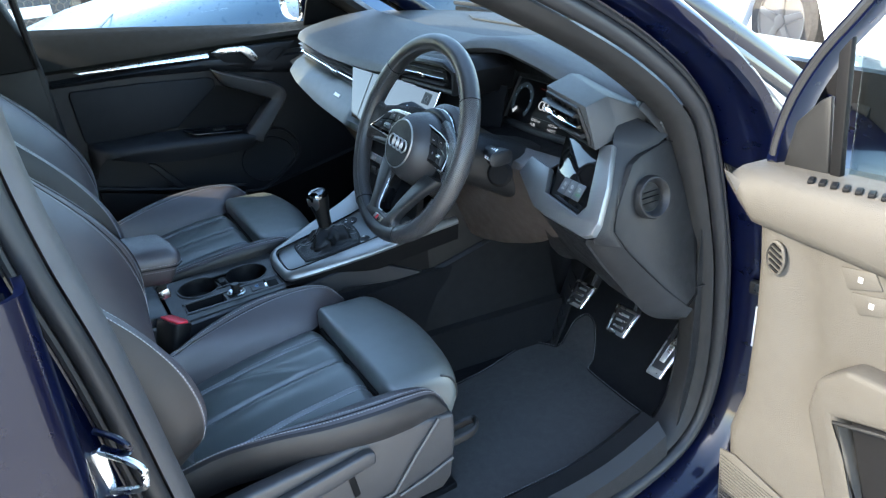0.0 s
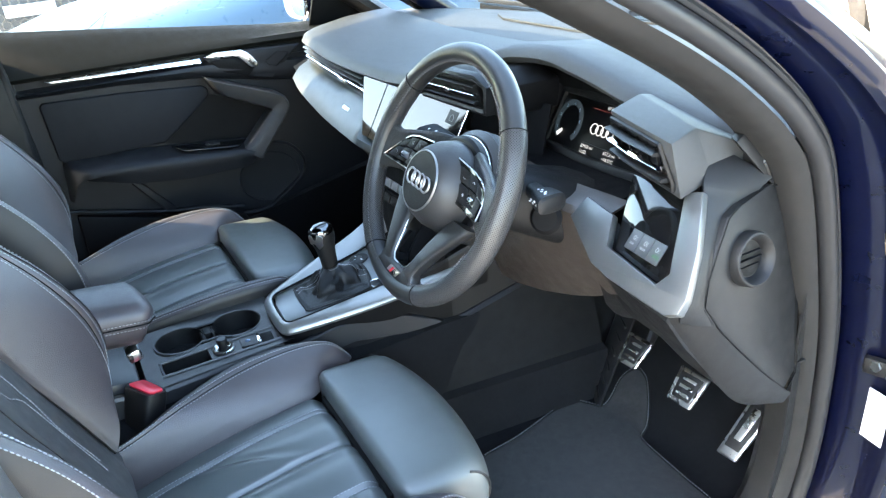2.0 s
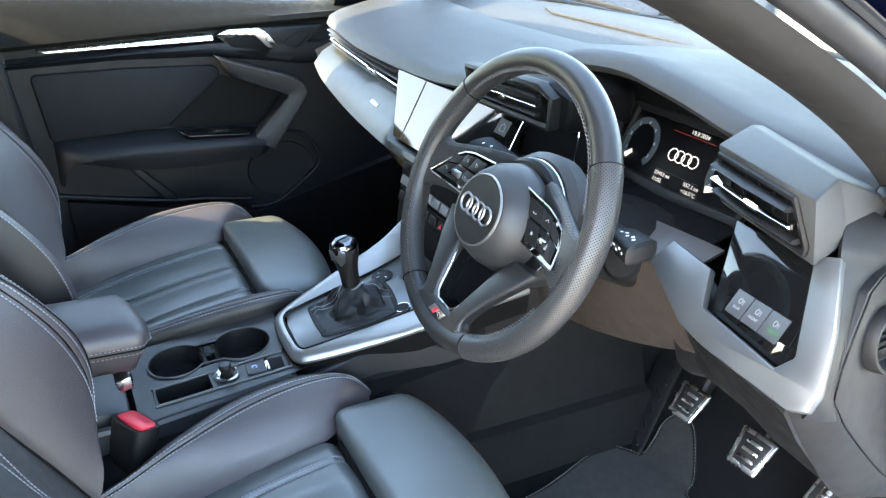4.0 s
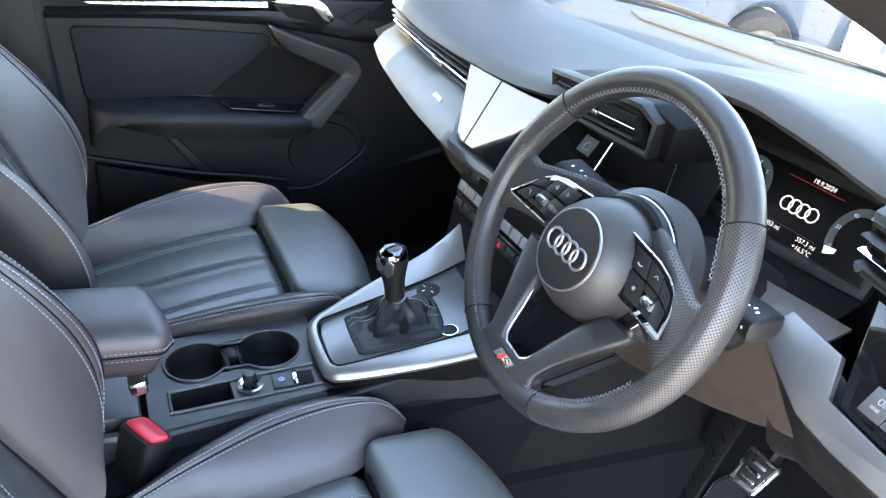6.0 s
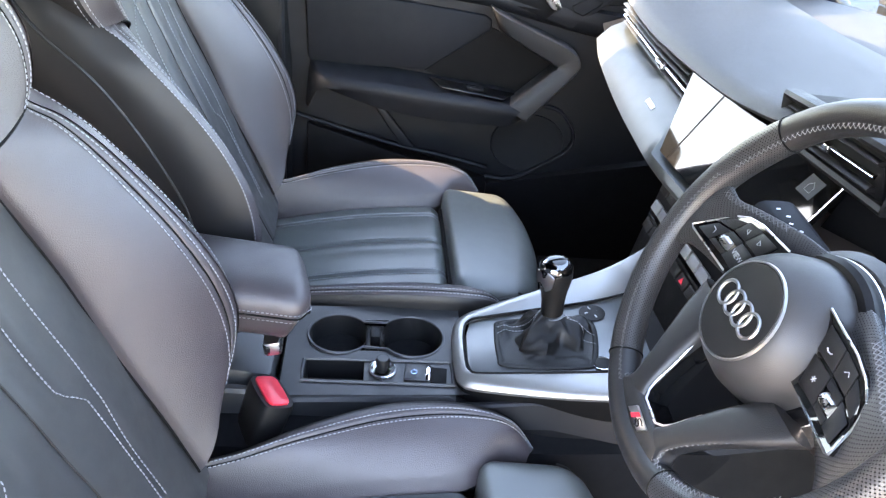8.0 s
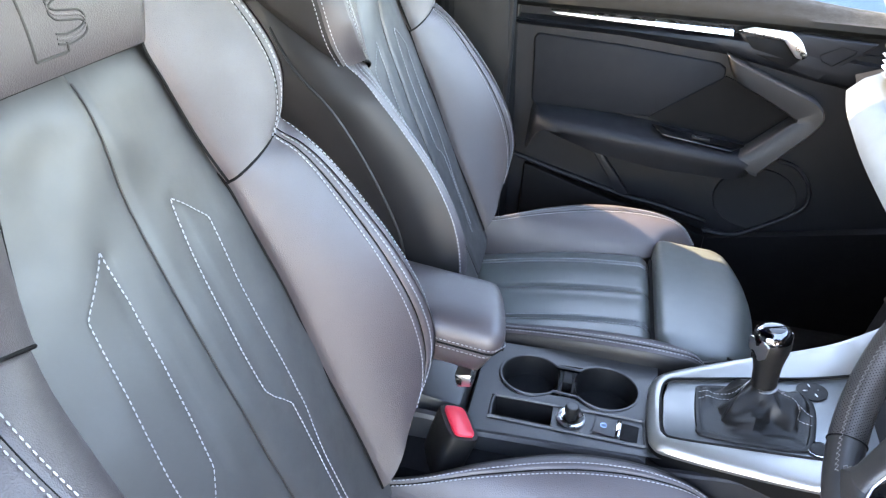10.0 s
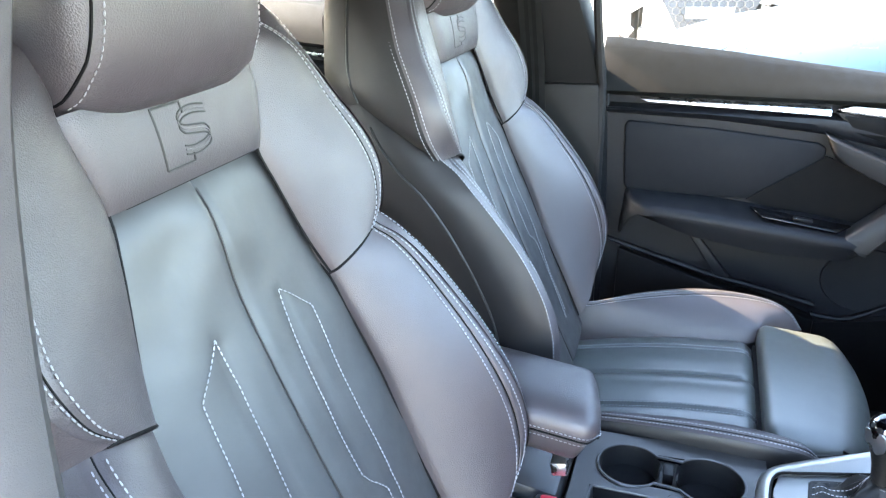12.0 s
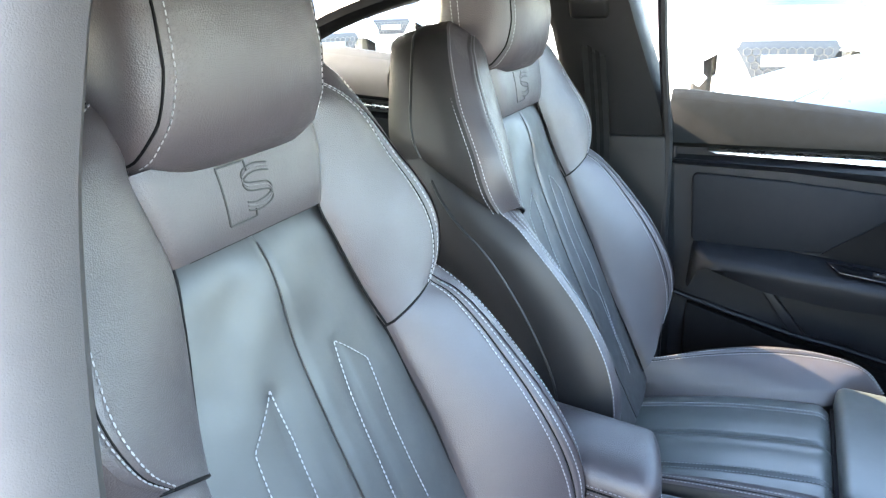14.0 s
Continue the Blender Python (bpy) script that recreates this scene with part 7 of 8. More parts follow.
# ---- passenger door ----
def passenger_door():
    d = thing("passenger_door", "closed front passenger door with dark trim and silver strip", "car door", (-0.85, 0.25, 0.35))
    X = -0.80
    ys = [-0.222 + 0.957 * k / 60 for k in range(61)]
    # soft ledge under the window, then the channel of the strip and the band below it
    rows = []
    for y in ys:
        top = float(np.interp(y, [-0.2, 0.06, 0.18, 0.51, 0.74], [1.053, 1.026, 1.011, 0.974, 0.960]))
        low = 0.952 - 0.012 * max(0, y - 0.30)
        rows.append([(X - 0.115, y, top - 0.003), (X - 0.085, y, top), (X - 0.062, y, top - 0.16 * (top - low)), (X - 0.040, y, top - 0.42 * (top - low)), (X - 0.022, y, top - 0.70 * (top - low)), (X - 0.008, y, low + 0.006), (X - 0.004, y, low - 0.002), (X - 0.008, y, low - 0.008), (X - 0.026, y, low - 0.012)])
    part("upper_ledge", skin(rows, thick=-0.004), LEDGE, d, "dark soft grained ledge under the window", sharp=45)
    rows = []
    for y in ys:
        low = float(np.interp(y, [-0.20, 0.04, 0.25, 0.45, 0.74], [0.906, 0.901, 0.884, 0.845, 0.80]))
        hi = 0.914 if y < 0.26 else 0.914 - 0.10 * (y - 0.26)
        rows.append([(X - 0.028, y, 0.944), (X - 0.030, y, hi + 0.004), (X - 0.012, y, hi), (X + 0.002, y, hi - 0.004), (X + 0.006, y, (hi + low) / 2), (X + 0.002, y, low + 0.004), (X - 0.006, y, low - 0.003), (X - 0.018, y, low - 0.010)])
    part("strip_band", skin(rows, thick=-0.004), DOORSKIN, d, "dark rounded band below the silver strip", sharp=40)
    rows = [[(X - 0.016, y, z) for z in (0.90, 0.80, 0.70, 0.60, 0.45, 0.36)] for y in ys]
    part("door_card", skin(rows, thick=-0.006), DOORSKIN, d, "dark plain door card")
    part("insert", slab([(X - 0.006, -0.158, 0.872), (X - 0.006, -0.150, 0.882), (X - 0.006, 0.04, 0.874), (X - 0.006, 0.250, 0.856), (X - 0.006, 0.266, 0.846), (X - 0.006, 0.266, 0.824), (X - 0.006, 0.124, 0.719), (X - 0.006, -0.135, 0.713), (X - 0.006, -0.150, 0.730)], (-0.012, 0, 0), 0.005, 3), INSERTSKIN, d, "dark padded door insert")
    # Flat black sheet on the card, painted shade behind the pull.
    part("recess", slab([(X - 0.011, 0.268, 0.828), (X - 0.011, 0.44, 0.770), (X - 0.011, 0.34, 0.66), (X - 0.011, 0.122, 0.716)], (-0.005, 0, 0), 0.0), PLASTIC_DEEP, d, "flat black patch for the shade behind the pull")
    strip = [(X - 0.004, -0.128, 0.934), (X - 0.004, 0.262, 0.930), (X + 0.002, 0.262, 0.917), (X - 0.002, -0.112, 0.928)]
    part("trim_strip", slab([Vector(p) for p in strip], (-0.024, 0, 0), 0.0012), STEEL, d, "long satin silver strip")
    # inner handle over its dark cup
    part("handle_cup", slab([(X - 0.002, 0.268, 0.926), (X + 0.002, 0.36, 0.936), (X + 0.004, 0.548, 0.928), (X + 0.004, 0.450, 0.842), (X + 0.001, 0.31, 0.880)], (-0.012, 0, 0), 0.005, 3), DOORSKIN, d, "dark cup behind the handle")
    # No real depth here: a black patch paints the cup's shade.
    part("cup_shade_patch", slab([(X + 0.004, 0.286, 0.918), (X + 0.0055, 0.372, 0.922), (X + 0.0065, 0.408, 0.885), (X + 0.0065, 0.385, 0.862), (X + 0.005, 0.315, 0.884)], (-0.004, 0, 0), 0.0015), PLASTIC_DEEP, d, "flat black patch for the shade in the handle cup")
    handle = [(X + 0.004, 0.268, 0.930), (X + 0.008, 0.30, 0.940), (X + 0.016, 0.374, 0.938), (X + 0.020, 0.395, 0.924), (X + 0.022, 0.414, 0.894), (X + 0.020, 0.408, 0.885), (X + 0.018, 0.392, 0.888), (X + 0.014, 0.362, 0.920), (X + 0.008, 0.30, 0.924)]
    part("door_handle", slab([Vector(p) for p in handle], (-0.010, 0, 0), 0.003, 3), STEEL, d, "angular satin inner door handle")
    mark = [Vector((X + 0.0075, y, z)) for y, z in ((0.440, 0.896), (0.478, 0.917), (0.508, 0.911), (0.504, 0.903), (0.468, 0.876), (0.446, 0.884))]
    part("tweeter_outline", sweep(mark, circle(0.0012, 5), closed=True, up=(1, 0, 0)), PLASTIC_DEEP, d, "fine outline of a small cover")
    # angular pull, one blade bent back to the armrest
    outer = spline([(-0.778, 0.256, 0.884), (-0.762, 0.276, 0.874), (-0.756, 0.36, 0.842), (-0.752, 0.448, 0.809), (-0.750, 0.472, 0.784), (-0.749, 0.470, 0.756), (-0.738, 0.42, 0.698), (-0.728, 0.370, 0.644)], 48)
    inner = spline([(-0.782, 0.276, 0.842), (-0.768, 0.290, 0.828), (-0.762, 0.35, 0.799), (-0.758, 0.412, 0.768), (-0.757, 0.420, 0.763), (-0.754, 0.412, 0.754), (-0.742, 0.36, 0.708), (-0.728, 0.305, 0.660)], 48)
    rows = []
    for a, b in zip(outer, inner):
        back = Vector((-0.045, 0, 0))
        rows.append([a + back, a + Vector((-0.004, 0, 0)), a.lerp(b, 0.08) + Vector((0.002, 0, 0)), a.lerp(b, 0.5) + Vector((0.004, 0, 0)), a.lerp(b, 0.92) + Vector((0.001, 0, 0)), b + Vector((-0.006, 0, 0)), b + back])
    part("door_pull", skin(rows, cap=True, ring=True), PULL, d, "angular dark grey door pull", sharp=45)
    # armrest shelf with its raised tail
    rows = []
    for k in range(41):
        f = k / 40
        y = -0.142 + 0.506 * f
        zt = float(np.interp(y, [-0.142, -0.10, 0.014, 0.142, 0.30, 0.364], [0.712, 0.702, 0.6995, 0.687, 0.672, 0.662]))
        zb = float(np.interp(y, [-0.142, -0.106, 0.02, 0.152, 0.32, 0.345, 0.364], [0.706, 0.683, 0.647, 0.628, 0.624, 0.634, 0.652]))
        xo = float(np.interp(y, [-0.142, -0.125, -0.09, 0.0, 0.30, 0.364], [-0.80, -0.755, -0.728, -0.720, -0.722, -0.732]))
        rows.append([(X - 0.016, y, min(0.719, zt + 0.016)), (min(X + 0.010, xo - 0.022), y, min(0.7165, zt + 0.012)), (xo - 0.020, y, zt + 0.003), (xo - 0.007, y, zt), (xo - 0.001, y, zt - 0.005), (xo, y, zt - 0.012), (xo - 0.003, y, zt * 0.5 + zb * 0.5), (xo - 0.010, y, zb + 0.002), (xo - 0.022, y, zb), (X - 0.014, y, zb - 0.004)])
    part("armrest", skin(rows, thick=-0.004), DOORSKIN, d, "padded dark door armrest", sharp=50)
    stitching([[Vector(r[5]) + Vector((0.0006, 0, -0.001)) for r in rows[3:]]], d, r=0.0006)
    part("armrest_seam", tube([Vector(r[5]) + Vector((0.0002, 0, -0.005)) for r in rows[3:]], 0.0009, 5), PLASTIC_DEEP, d)
    swp = part("switch_panel", slab([(-0.775, 0.130, 0.7105), (-0.742, 0.155, 0.700), (-0.738, 0.305, 0.6815), (-0.768, 0.335, 0.6885)], (0, 0, 0.004), 0.001), PIANO, d, "gloss black switch panel")
    part("window_switch", box((-0.756, 0.238, 0.700), (0.014, 0.040, 0.008), 0.003, (-6, 0, 0)), PLASTIC, swp, "rocker switch")
    part("switch_mark", box((-0.753, 0.225, 0.7045), (0.005, 0.005, 0.001), 0), WHITE, swp)
    # lower part: two ribs, the map pocket and the loudspeaker bay
    part("rib", sweep(spline([(X - 0.014, -0.18, 0.588), (X - 0.010, -0.03, 0.549), (X - 0.006, 0.09, 0.521), (X - 0.006, 0.18, 0.506), (X - 0.010, 0.30, 0.478)], 30), circle(0.006, 8, 0.010), up=(1, 0, 0)), DOORSKIN, d, "raised edge of the map pocket")
    part("rib", slab([(X - 0.004, 0.006, 0.624), (X - 0.004, 0.028, 0.626), (X + 0.002, 0.112, 0.524), (X + 0.002, 0.082, 0.520)], (-0.014, 0, 0), 0.004, 3), DOORSKIN, d, "slanting brace above the map pocket")
    # Blacker than the card above: the shade low on the door is in the colour.
    part("pocket", slab([(X + 0.03, -0.15, 0.36), (X + 0.03, 0.30, 0.36), (X + 0.03, 0.30, 0.455), (X + 0.028, 0.18, 0.492), (X + 0.02, 0.085, 0.508), (X + 0.0, -0.15, 0.570)], (-0.04, 0, 0), 0.006), PLASTIC_DEEP, d, "lower door pocket, blackened for the shade low down")
    bay = spline([(0.340, 0.640), (0.40, 0.652), (0.456, 0.645), (0.492, 0.612), (0.508, 0.578), (0.498, 0.540), (0.440, 0.495), (0.3675, 0.455), (0.296, 0.456)], 50)
    part("speaker_bay", sweep([Vector((X - 0.006, p[0], p[1])) for p in bay], circle(0.005, 8, 0.009), up=(1, 0, 0)), DOORSKIN, d, "curved edge of the loudspeaker bay")
    part("speaker", lathe([(0.085, 0.0), (0.083, 0.004), (0.076, 0.002), (0.0, 0.004)], (X - 0.014, 0.395, 0.550), (1, 0, 0), 40, (1.1, 0.9)), DOORSKIN, d, "dark loudspeaker cover")
    part("outer_skin", slab([(-0.895, -0.22, 0.25), (-0.895, 0.86, 0.25), (-0.90, 0.86, 0.93), (-0.905, -0.22, 0.985)], (-0.012, 0, 0), 0.004), NAVY, d, "navy outer door skin")
    part("door_edge", slab([(X - 0.10, -0.197, 0.36), (X - 0.016, -0.197, 0.36), (X - 0.016, -0.197, 0.87), (X - 0.004, -0.197, 0.96), (X - 0.10, -0.197, 0.99)], (0, -0.006, 0), 0.002), RUBBER, d)
    part("seal", sweep(spline([(-0.79, -0.208, 0.36), (-0.785, -0.21, 0.9), (-0.77, -0.215, 1.0), (-0.73, -0.225, 1.15), (-0.685, -0.23, 1.31)], 24), circle(0.010, 8)), RUBBER, d)
    part("window_pane", skin([[(-0.885, -0.22, 0.985), (-0.885, 0.3, 0.98), (-0.885, 0.82, 0.93)], [(-0.78, -0.24, 1.17), (-0.79, 0.25, 1.15), (-0.81, 0.62, 1.1)], [(-0.69, -0.26, 1.335), (-0.69, 0.1, 1.325), (-0.71, 0.34, 1.28)]]), GLASS, d, "clear side window")
    part("window_seal", sweep([(-0.886, -0.20, 1.052), (-0.886, 0.06, 1.025), (-0.886, 0.18, 1.010), (-0.886, 0.51, 0.973), (-0.886, 0.74, 0.959)], circle(0.004, 8)), RUBBER, d)
    part("mirror_triangle", slab([(-0.855, 0.60, 0.962), (-0.855, 0.80, 0.952), (-0.80, 0.62, 1.10)], (0.012, 0, 0), 0.003), PLASTIC_DEEP, d, "black corner piece by the mirror")


passenger_door()


def rear_door():
    d = thing("rear_door", "closed rear passenger door with dark trim", "car door", (-0.85, -0.9, 0.35))
    X = -0.80
    ys = [-0.44 - 0.95 * k / 24 for k in range(25)]
    rows = []
    for y in ys:
        top, low = 1.075 + 0.12 * (-0.44 - y), 0.992 + 0.08 * (-0.44 - y)
        rows.append([(X - 0.115, y, top - 0.004), (X - 0.085, y, top), (X - 0.05, y, top - 0.25 * (top - low)), (X - 0.018, y, top - 0.7 * (top - low)), (X - 0.004, y, low), (X - 0.010, y, low - 0.010), (X - 0.03, y, low - 0.016), (X - 0.03, y, low - 0.045), (X - 0.004, y, low - 0.056), (X - 0.012, y, low - 0.10), (X - 0.012, y, 0.40)])
    part("door_card", skin(rows, thick=0.004), PLASTIC, d, "dark rear door trim")
    part("trim_strip", sweep([(X - 0.020, -0.50, 0.968), (X - 0.020, -0.9, 1.000), (X - 0.020, -1.25, 1.028)], circle(0.004, 8, 0.005)), STEEL, d, "satin silver strip")
    part("outer_skin", slab([(-0.90, -0.45, 0.25), (-0.90, -1.42, 0.25), (-0.905, -1.42, 1.16), (-0.905, -0.45, 1.05)], (-0.012, 0, 0), 0.004), NAVY, d)
    part("window_pane", skin([[(-0.885, -0.46, 1.05), (-0.885, -1.3, 1.13)], [(-0.70, -0.46, 1.34), (-0.72, -1.1, 1.30)]]), GLASS, d, "clear rear side window")


rear_door()


def seat_belt():
    b = thing("seat_belt", "dark grey seat belt hanging on the passenger's side pillar", "seat belt", (-0.74, -0.36, 0.45))
    webbing = mat("belt webbing", (0.009, 0.0088, 0.0088), 0.8, spec=0.15, grain=600, bump=0.5, streak=(1, 1, 0.1))
    stripe = mat("belt stripe", (0.005, 0.005, 0.005), 0.8, spec=0.1, grain=600, bump=0.5, streak=(1, 1, 0.1))
    a = spline([Vector((-0.755, -0.352, 0.45)), Vector((-0.742, -0.355, 0.9)), Vector((-0.722, -0.366, 1.12)), Vector((-0.700, -0.374, 1.24))], 24)
    web = part("webbing", sweep(a, [(-0.025, -0.0008), (0.025, -0.0008), (0.025, 0.0008), (-0.025, 0.0008)], up=(1, 0, 0)), webbing, b)
    for d in (-0.008, 0.008):
        part("woven_stripe", sweep([p + Vector((0.0012, d, 0)) for p in a], [(-0.0045, 0), (0.0045, 0), (0.0045, 0.0006), (-0.0045, 0.0006)], up=(1, 0, 0)), stripe, web, "darker woven stripe")
    part("anchor", box((-0.696, -0.374, 1.248), (0.034, 0.085, 0.050), 0.012, (0, 25, 0), 3), PLASTIC, b, "black belt anchor")


seat_belt()


# ---- open driver's door ----
def driver_door():
    """Hinged at its front edge and standing open, its trim towards the seat in full sun."""
    d = thing("driver_door", "open driver's door, its dark trim coloured pale and tan as in full sun", "car door", (0.9, 0.85, 0.3))
    hinge = Vector((0.97, 0.55, 0))
    ang = radians(86)
    way = Vector((math.sin(ang), -math.cos(ang), 0))
    nrm = Vector((-math.cos(ang), -math.sin(ang), 0))
    turn = math.degrees(ang) - 90
    def at(s, h, o=0.0):
        """s along the door from its front tip, h the height, o out of the trim towards the seat."""
        return hinge + way * s + nrm * o + Vector((0, 0, h))
    # Paler and warmer than the other door's trim: sunlight put into the colour.
    DOOR = mat("grained trim lightened as if sunlit", (0.036, 0.033, 0.029), 0.6, grain=900, bump=1.0, spec=0.3)
    # soft ledge along the window, rounded at its front tip
    rows = []
    for k in range(41):
        s = -0.010 + 0.99 * k / 40
        tip = max(0.0, 1 - (s + 0.010) / 0.03) ** 2
        up = 0.968 + 0.09 * s - 0.006 * tip
        low = 0.903 + 0.02 * max(0, s - 0.3) + (0.948 - 0.903) * max(0.0, 1 - (s + 0.010) / 0.045)
        rows.append([at(s, up - 0.002, -0.075), at(s, up, -0.02), at(s, up - 0.004, -0.002), at(s, up - 0.016 + 0.006 * tip, 0.010), at(s, low + 0.016, 0.014), at(s, low + 0.004, 0.008), at(s, low, -0.004), at(s, low - 0.002, -0.03)])
    part("window_ledge", skin(rows, thick=-0.004), DOOR, d, "smooth rounded ledge under the window", sharp=50)
    part("ledge_tip", slab([Vector(p) for p in rows[0]], way * -0.003, 0.001), DOOR, d)
    rows = []
    for k in range(41):
        f = k / 40
        row = []
        for h, e, o in ((0.26, 0.045, 0.006), (0.397, 0.047, 0.004), (0.553, 0.034, 0.010), (0.598, 0.040, 0.002), (0.619, 0.045, 0.0), (0.752, 0.046, 0.0), (0.84, 0.041, 0.0), (0.903, 0.033, 0.0)):
            s = e + (0.98 - e) * f ** 1.4
            hollow = 0.014 * math.exp(-((s - 0.125 - 0.25 * (0.8 - h)) / 0.030) ** 2) * min(1, max(0, (h - 0.58) / 0.12)) * (1 if h < 0.88 else 0.3)
            row.append(at(s, h, o - hollow - 0.02 * math.exp(-(s - e) / 0.006)))
        rows.append(row)
    part("trim_panel", skin(rows, thick=-0.005), DOOR, d, "grained door trim in the sun", sharp=50)
    part("outer_skin", slab([at(0.055, 0.20, -0.10), at(0.98, 0.20, -0.10), at(0.98, 0.95, -0.10), at(0.045, 0.93, -0.10)], nrm * 0.012, 0.003), NAVY, d, "navy outer skin")
    part("inner_frame", slab([at(0.055, 0.22, -0.07), at(0.97, 0.22, -0.07), at(0.97, 0.94, -0.07), at(0.050, 0.93, -0.07)], nrm * 0.05), NAVY, d)
    gr = part("grille", lathe([(0.025, 0.0), (0.025, 0.002), (0.022, 0.003), (0.021, 0.0005), (0.0, 0.0005)], at(0.076, 0.862, 0.0005), nrm, 32, (0.62, 1.0)), DOOR, d, "small oval tweeter grille")
    for k in range(5):
        part("slot", box(at(0.076, 0.846 + 0.008 * k, 0.003), (0.024 - 0.004 * abs(k - 2), 0.003, 0.0035), 0.001, (0, 24, turn)), PLASTIC_DEEP, gr)
    for k in range(2):
        dx, dz = 0.019 * k, -0.027 * k
        q = [at(0.169 + dx, 0.890 + dz, 0), at(0.213 + dx, 0.900 + dz, 0), at(0.226 + dx, 0.881 + dz, 0), at(0.184 + dx, 0.865 + dz, 0)]
        bt = part("memory_button", slab(q, nrm * 0.003, 0.0015), DOOR, d, "sunlit lock button")
        part("mark", box(at(0.198 + dx, 0.884 + dz, 0.0035), (0.006, 0.001, 0.007), 0.0003, (0, 0, turn)), PRINT, bt)
    pull = [at(0.176, 0.69, 0.03), at(0.183, 0.742, 0.032), at(0.221, 0.779, 0.035), at(0.40, 0.800, 0.04), at(0.60, 0.806, 0.04), at(0.60, 0.742, 0.04), at(0.285, 0.731, 0.04), at(0.218, 0.705, 0.035), at(0.262, 0.607, 0.032), at(0.32, 0.47, 0.03), at(0.27, 0.45, 0.03)]
    part("door_pull", slab(pull, nrm * -0.04, 0.009, 3), DOOR, d, "chunky sunlit pull frame")
    part("pull_edge", sweep([at(0.60, 0.740, 0.040), at(0.287, 0.729, 0.040), at(0.222, 0.702, 0.036), at(0.264, 0.607, 0.033), at(0.32, 0.472, 0.031)], circle(0.0035, 8)), PLASTIC, d, "dark edge inside the pull")
    # Black sheet laid on the trim as the shade inside the pull.
    part("pocket", slab([at(0.225, 0.715, 0.012), at(0.60, 0.745, 0.012), at(0.60, 0.46, 0.012), at(0.32, 0.46, 0.012)], nrm * 0.004, 0.0), PLASTIC_DEEP, d, "flat black panel for the shade inside the pull frame")
    mesh = part("speaker_mesh", slab([at(0.034, 0.509, 0.010), at(0.062, 0.516, 0.010), at(0.16, 0.503, 0.010), at(0.17, 0.40, 0.010), at(0.045, 0.36, 0.010)], nrm * 0.004, 0.002), DOOR, d, "ribbed speaker cover")
    for k in range(18):
        part("rib", sweep([at(0.038 + 0.003 * k * 0.2, 0.500 - 0.0062 * k, 0.0145), at(0.158, 0.494 - 0.0055 * k, 0.0145)], circle(0.0012, 5)), PLASTIC, mesh)
    for k in range(14):
        s = 0.105 + 0.0160 * k
        part("demister_slot", box(at(s, 0.9705 + 0.09 * s, -0.006), (0.0075, 0.016, 0.005), 0.001, (0, -5, turn + 28)), PLASTIC_DEEP, d)
    # window frame: front upright, sloping top, glass
    fr = spline([at(0.018, 0.955, -0.055), at(0.020, 1.006, -0.055), at(0.043, 1.079, -0.055), at(0.095, 1.161, -0.055), at(0.20, 1.27, -0.055), at(0.45, 1.38, -0.055), at(0.9, 1.40, -0.055)], 40)
    part("window_frame", sweep(fr, [(-0.010, -0.020), (0.010, -0.020), (0.012, 0.0), (0.008, 0.018), (-0.008, 0.018), (-0.012, 0.0)], up=nrm), NAVY, d, "navy window frame")
    part("frame_seal", sweep([p + nrm * 0.014 for p in fr], circle(0.007, 8)), RUBBER, d, "rubber seal of the window frame")
    part("upright", slab([at(0.107, 0.972, -0.045), at(0.122, 0.975, -0.045), at(0.106, 1.150, -0.045), at(0.092, 1.13, -0.045)], nrm * 0.010, 0.002), PLASTIC_DEEP, d)
    part("corner_cover", slab([at(0.034, 0.966, -0.045), at(0.105, 0.968, -0.045), at(0.091, 1.078, -0.045), at(0.077, 1.070, -0.045), at(0.046, 1.035, -0.045)], nrm * 0.008, 0.004), PLASTIC, d, "dark corner cover inside the mirror")
    part("window_pane", slab([at(0.122, 0.968, -0.055), at(0.93, 1.03, -0.055), at(0.88, 1.38, -0.055), at(0.45, 1.37, -0.055), at(0.20, 1.26, -0.055), at(0.11, 1.15, -0.055)], nrm * 0.003), GLASS, d, "clear side window")
    # hinge strap and label on the jamb
    h = part("hinge", box((0.80, 0.86, 0.615), (0.02, 0.03, 0.05), 0.004), PLASTIC, d, "dark steel hinge and check strap")
    part("strap", box((0.835, 0.842, 0.615), (0.065, 0.014, 0.028), 0.004, (0, 0, 20)), PLASTIC, h)
    part("bolt", lathe([(0.009, 0.0), (0.009, 0.006), (0.0, 0.006)], (0.822, 0.834, 0.618), (0, -1, 0), 6), STEEL, h)
    part("bolt", lathe([(0.008, 0.0), (0.008, 0.006), (0.0, 0.006)], (0.850, 0.832, 0.612), (0, -1, 0), 6), STEEL, h)
    lb = thing("jamb_label", "white paper label on the painted door jamb", "label", (0.84, 0.845, 0.5))
    part("sheet", slab([(0.815, 0.845, 0.57), (0.850, 0.845, 0.567), (0.850, 0.845, 0.475), (0.815, 0.845, 0.48)], (0, -0.002, 0)), PAPER, lb)
    for k in range(7):
        part("print_bar", box((0.832 + 0.002 * (k % 2), 0.8426, 0.557 - 0.011 * k), (0.026 - 0.006 * (k % 3), 0.0008, 0.004), 0), mat("print grey", (0.35, 0.35, 0.36), 0.6), lb)
    sk = thing("door_striker", "chrome door lock striker on the centre pillar", "striker", (0.80, -0.30, 0.75))
    part("plate", box((0.800, -0.304, 0.745), (0.010, 0.022, 0.070), 0.004), STEEL, sk)
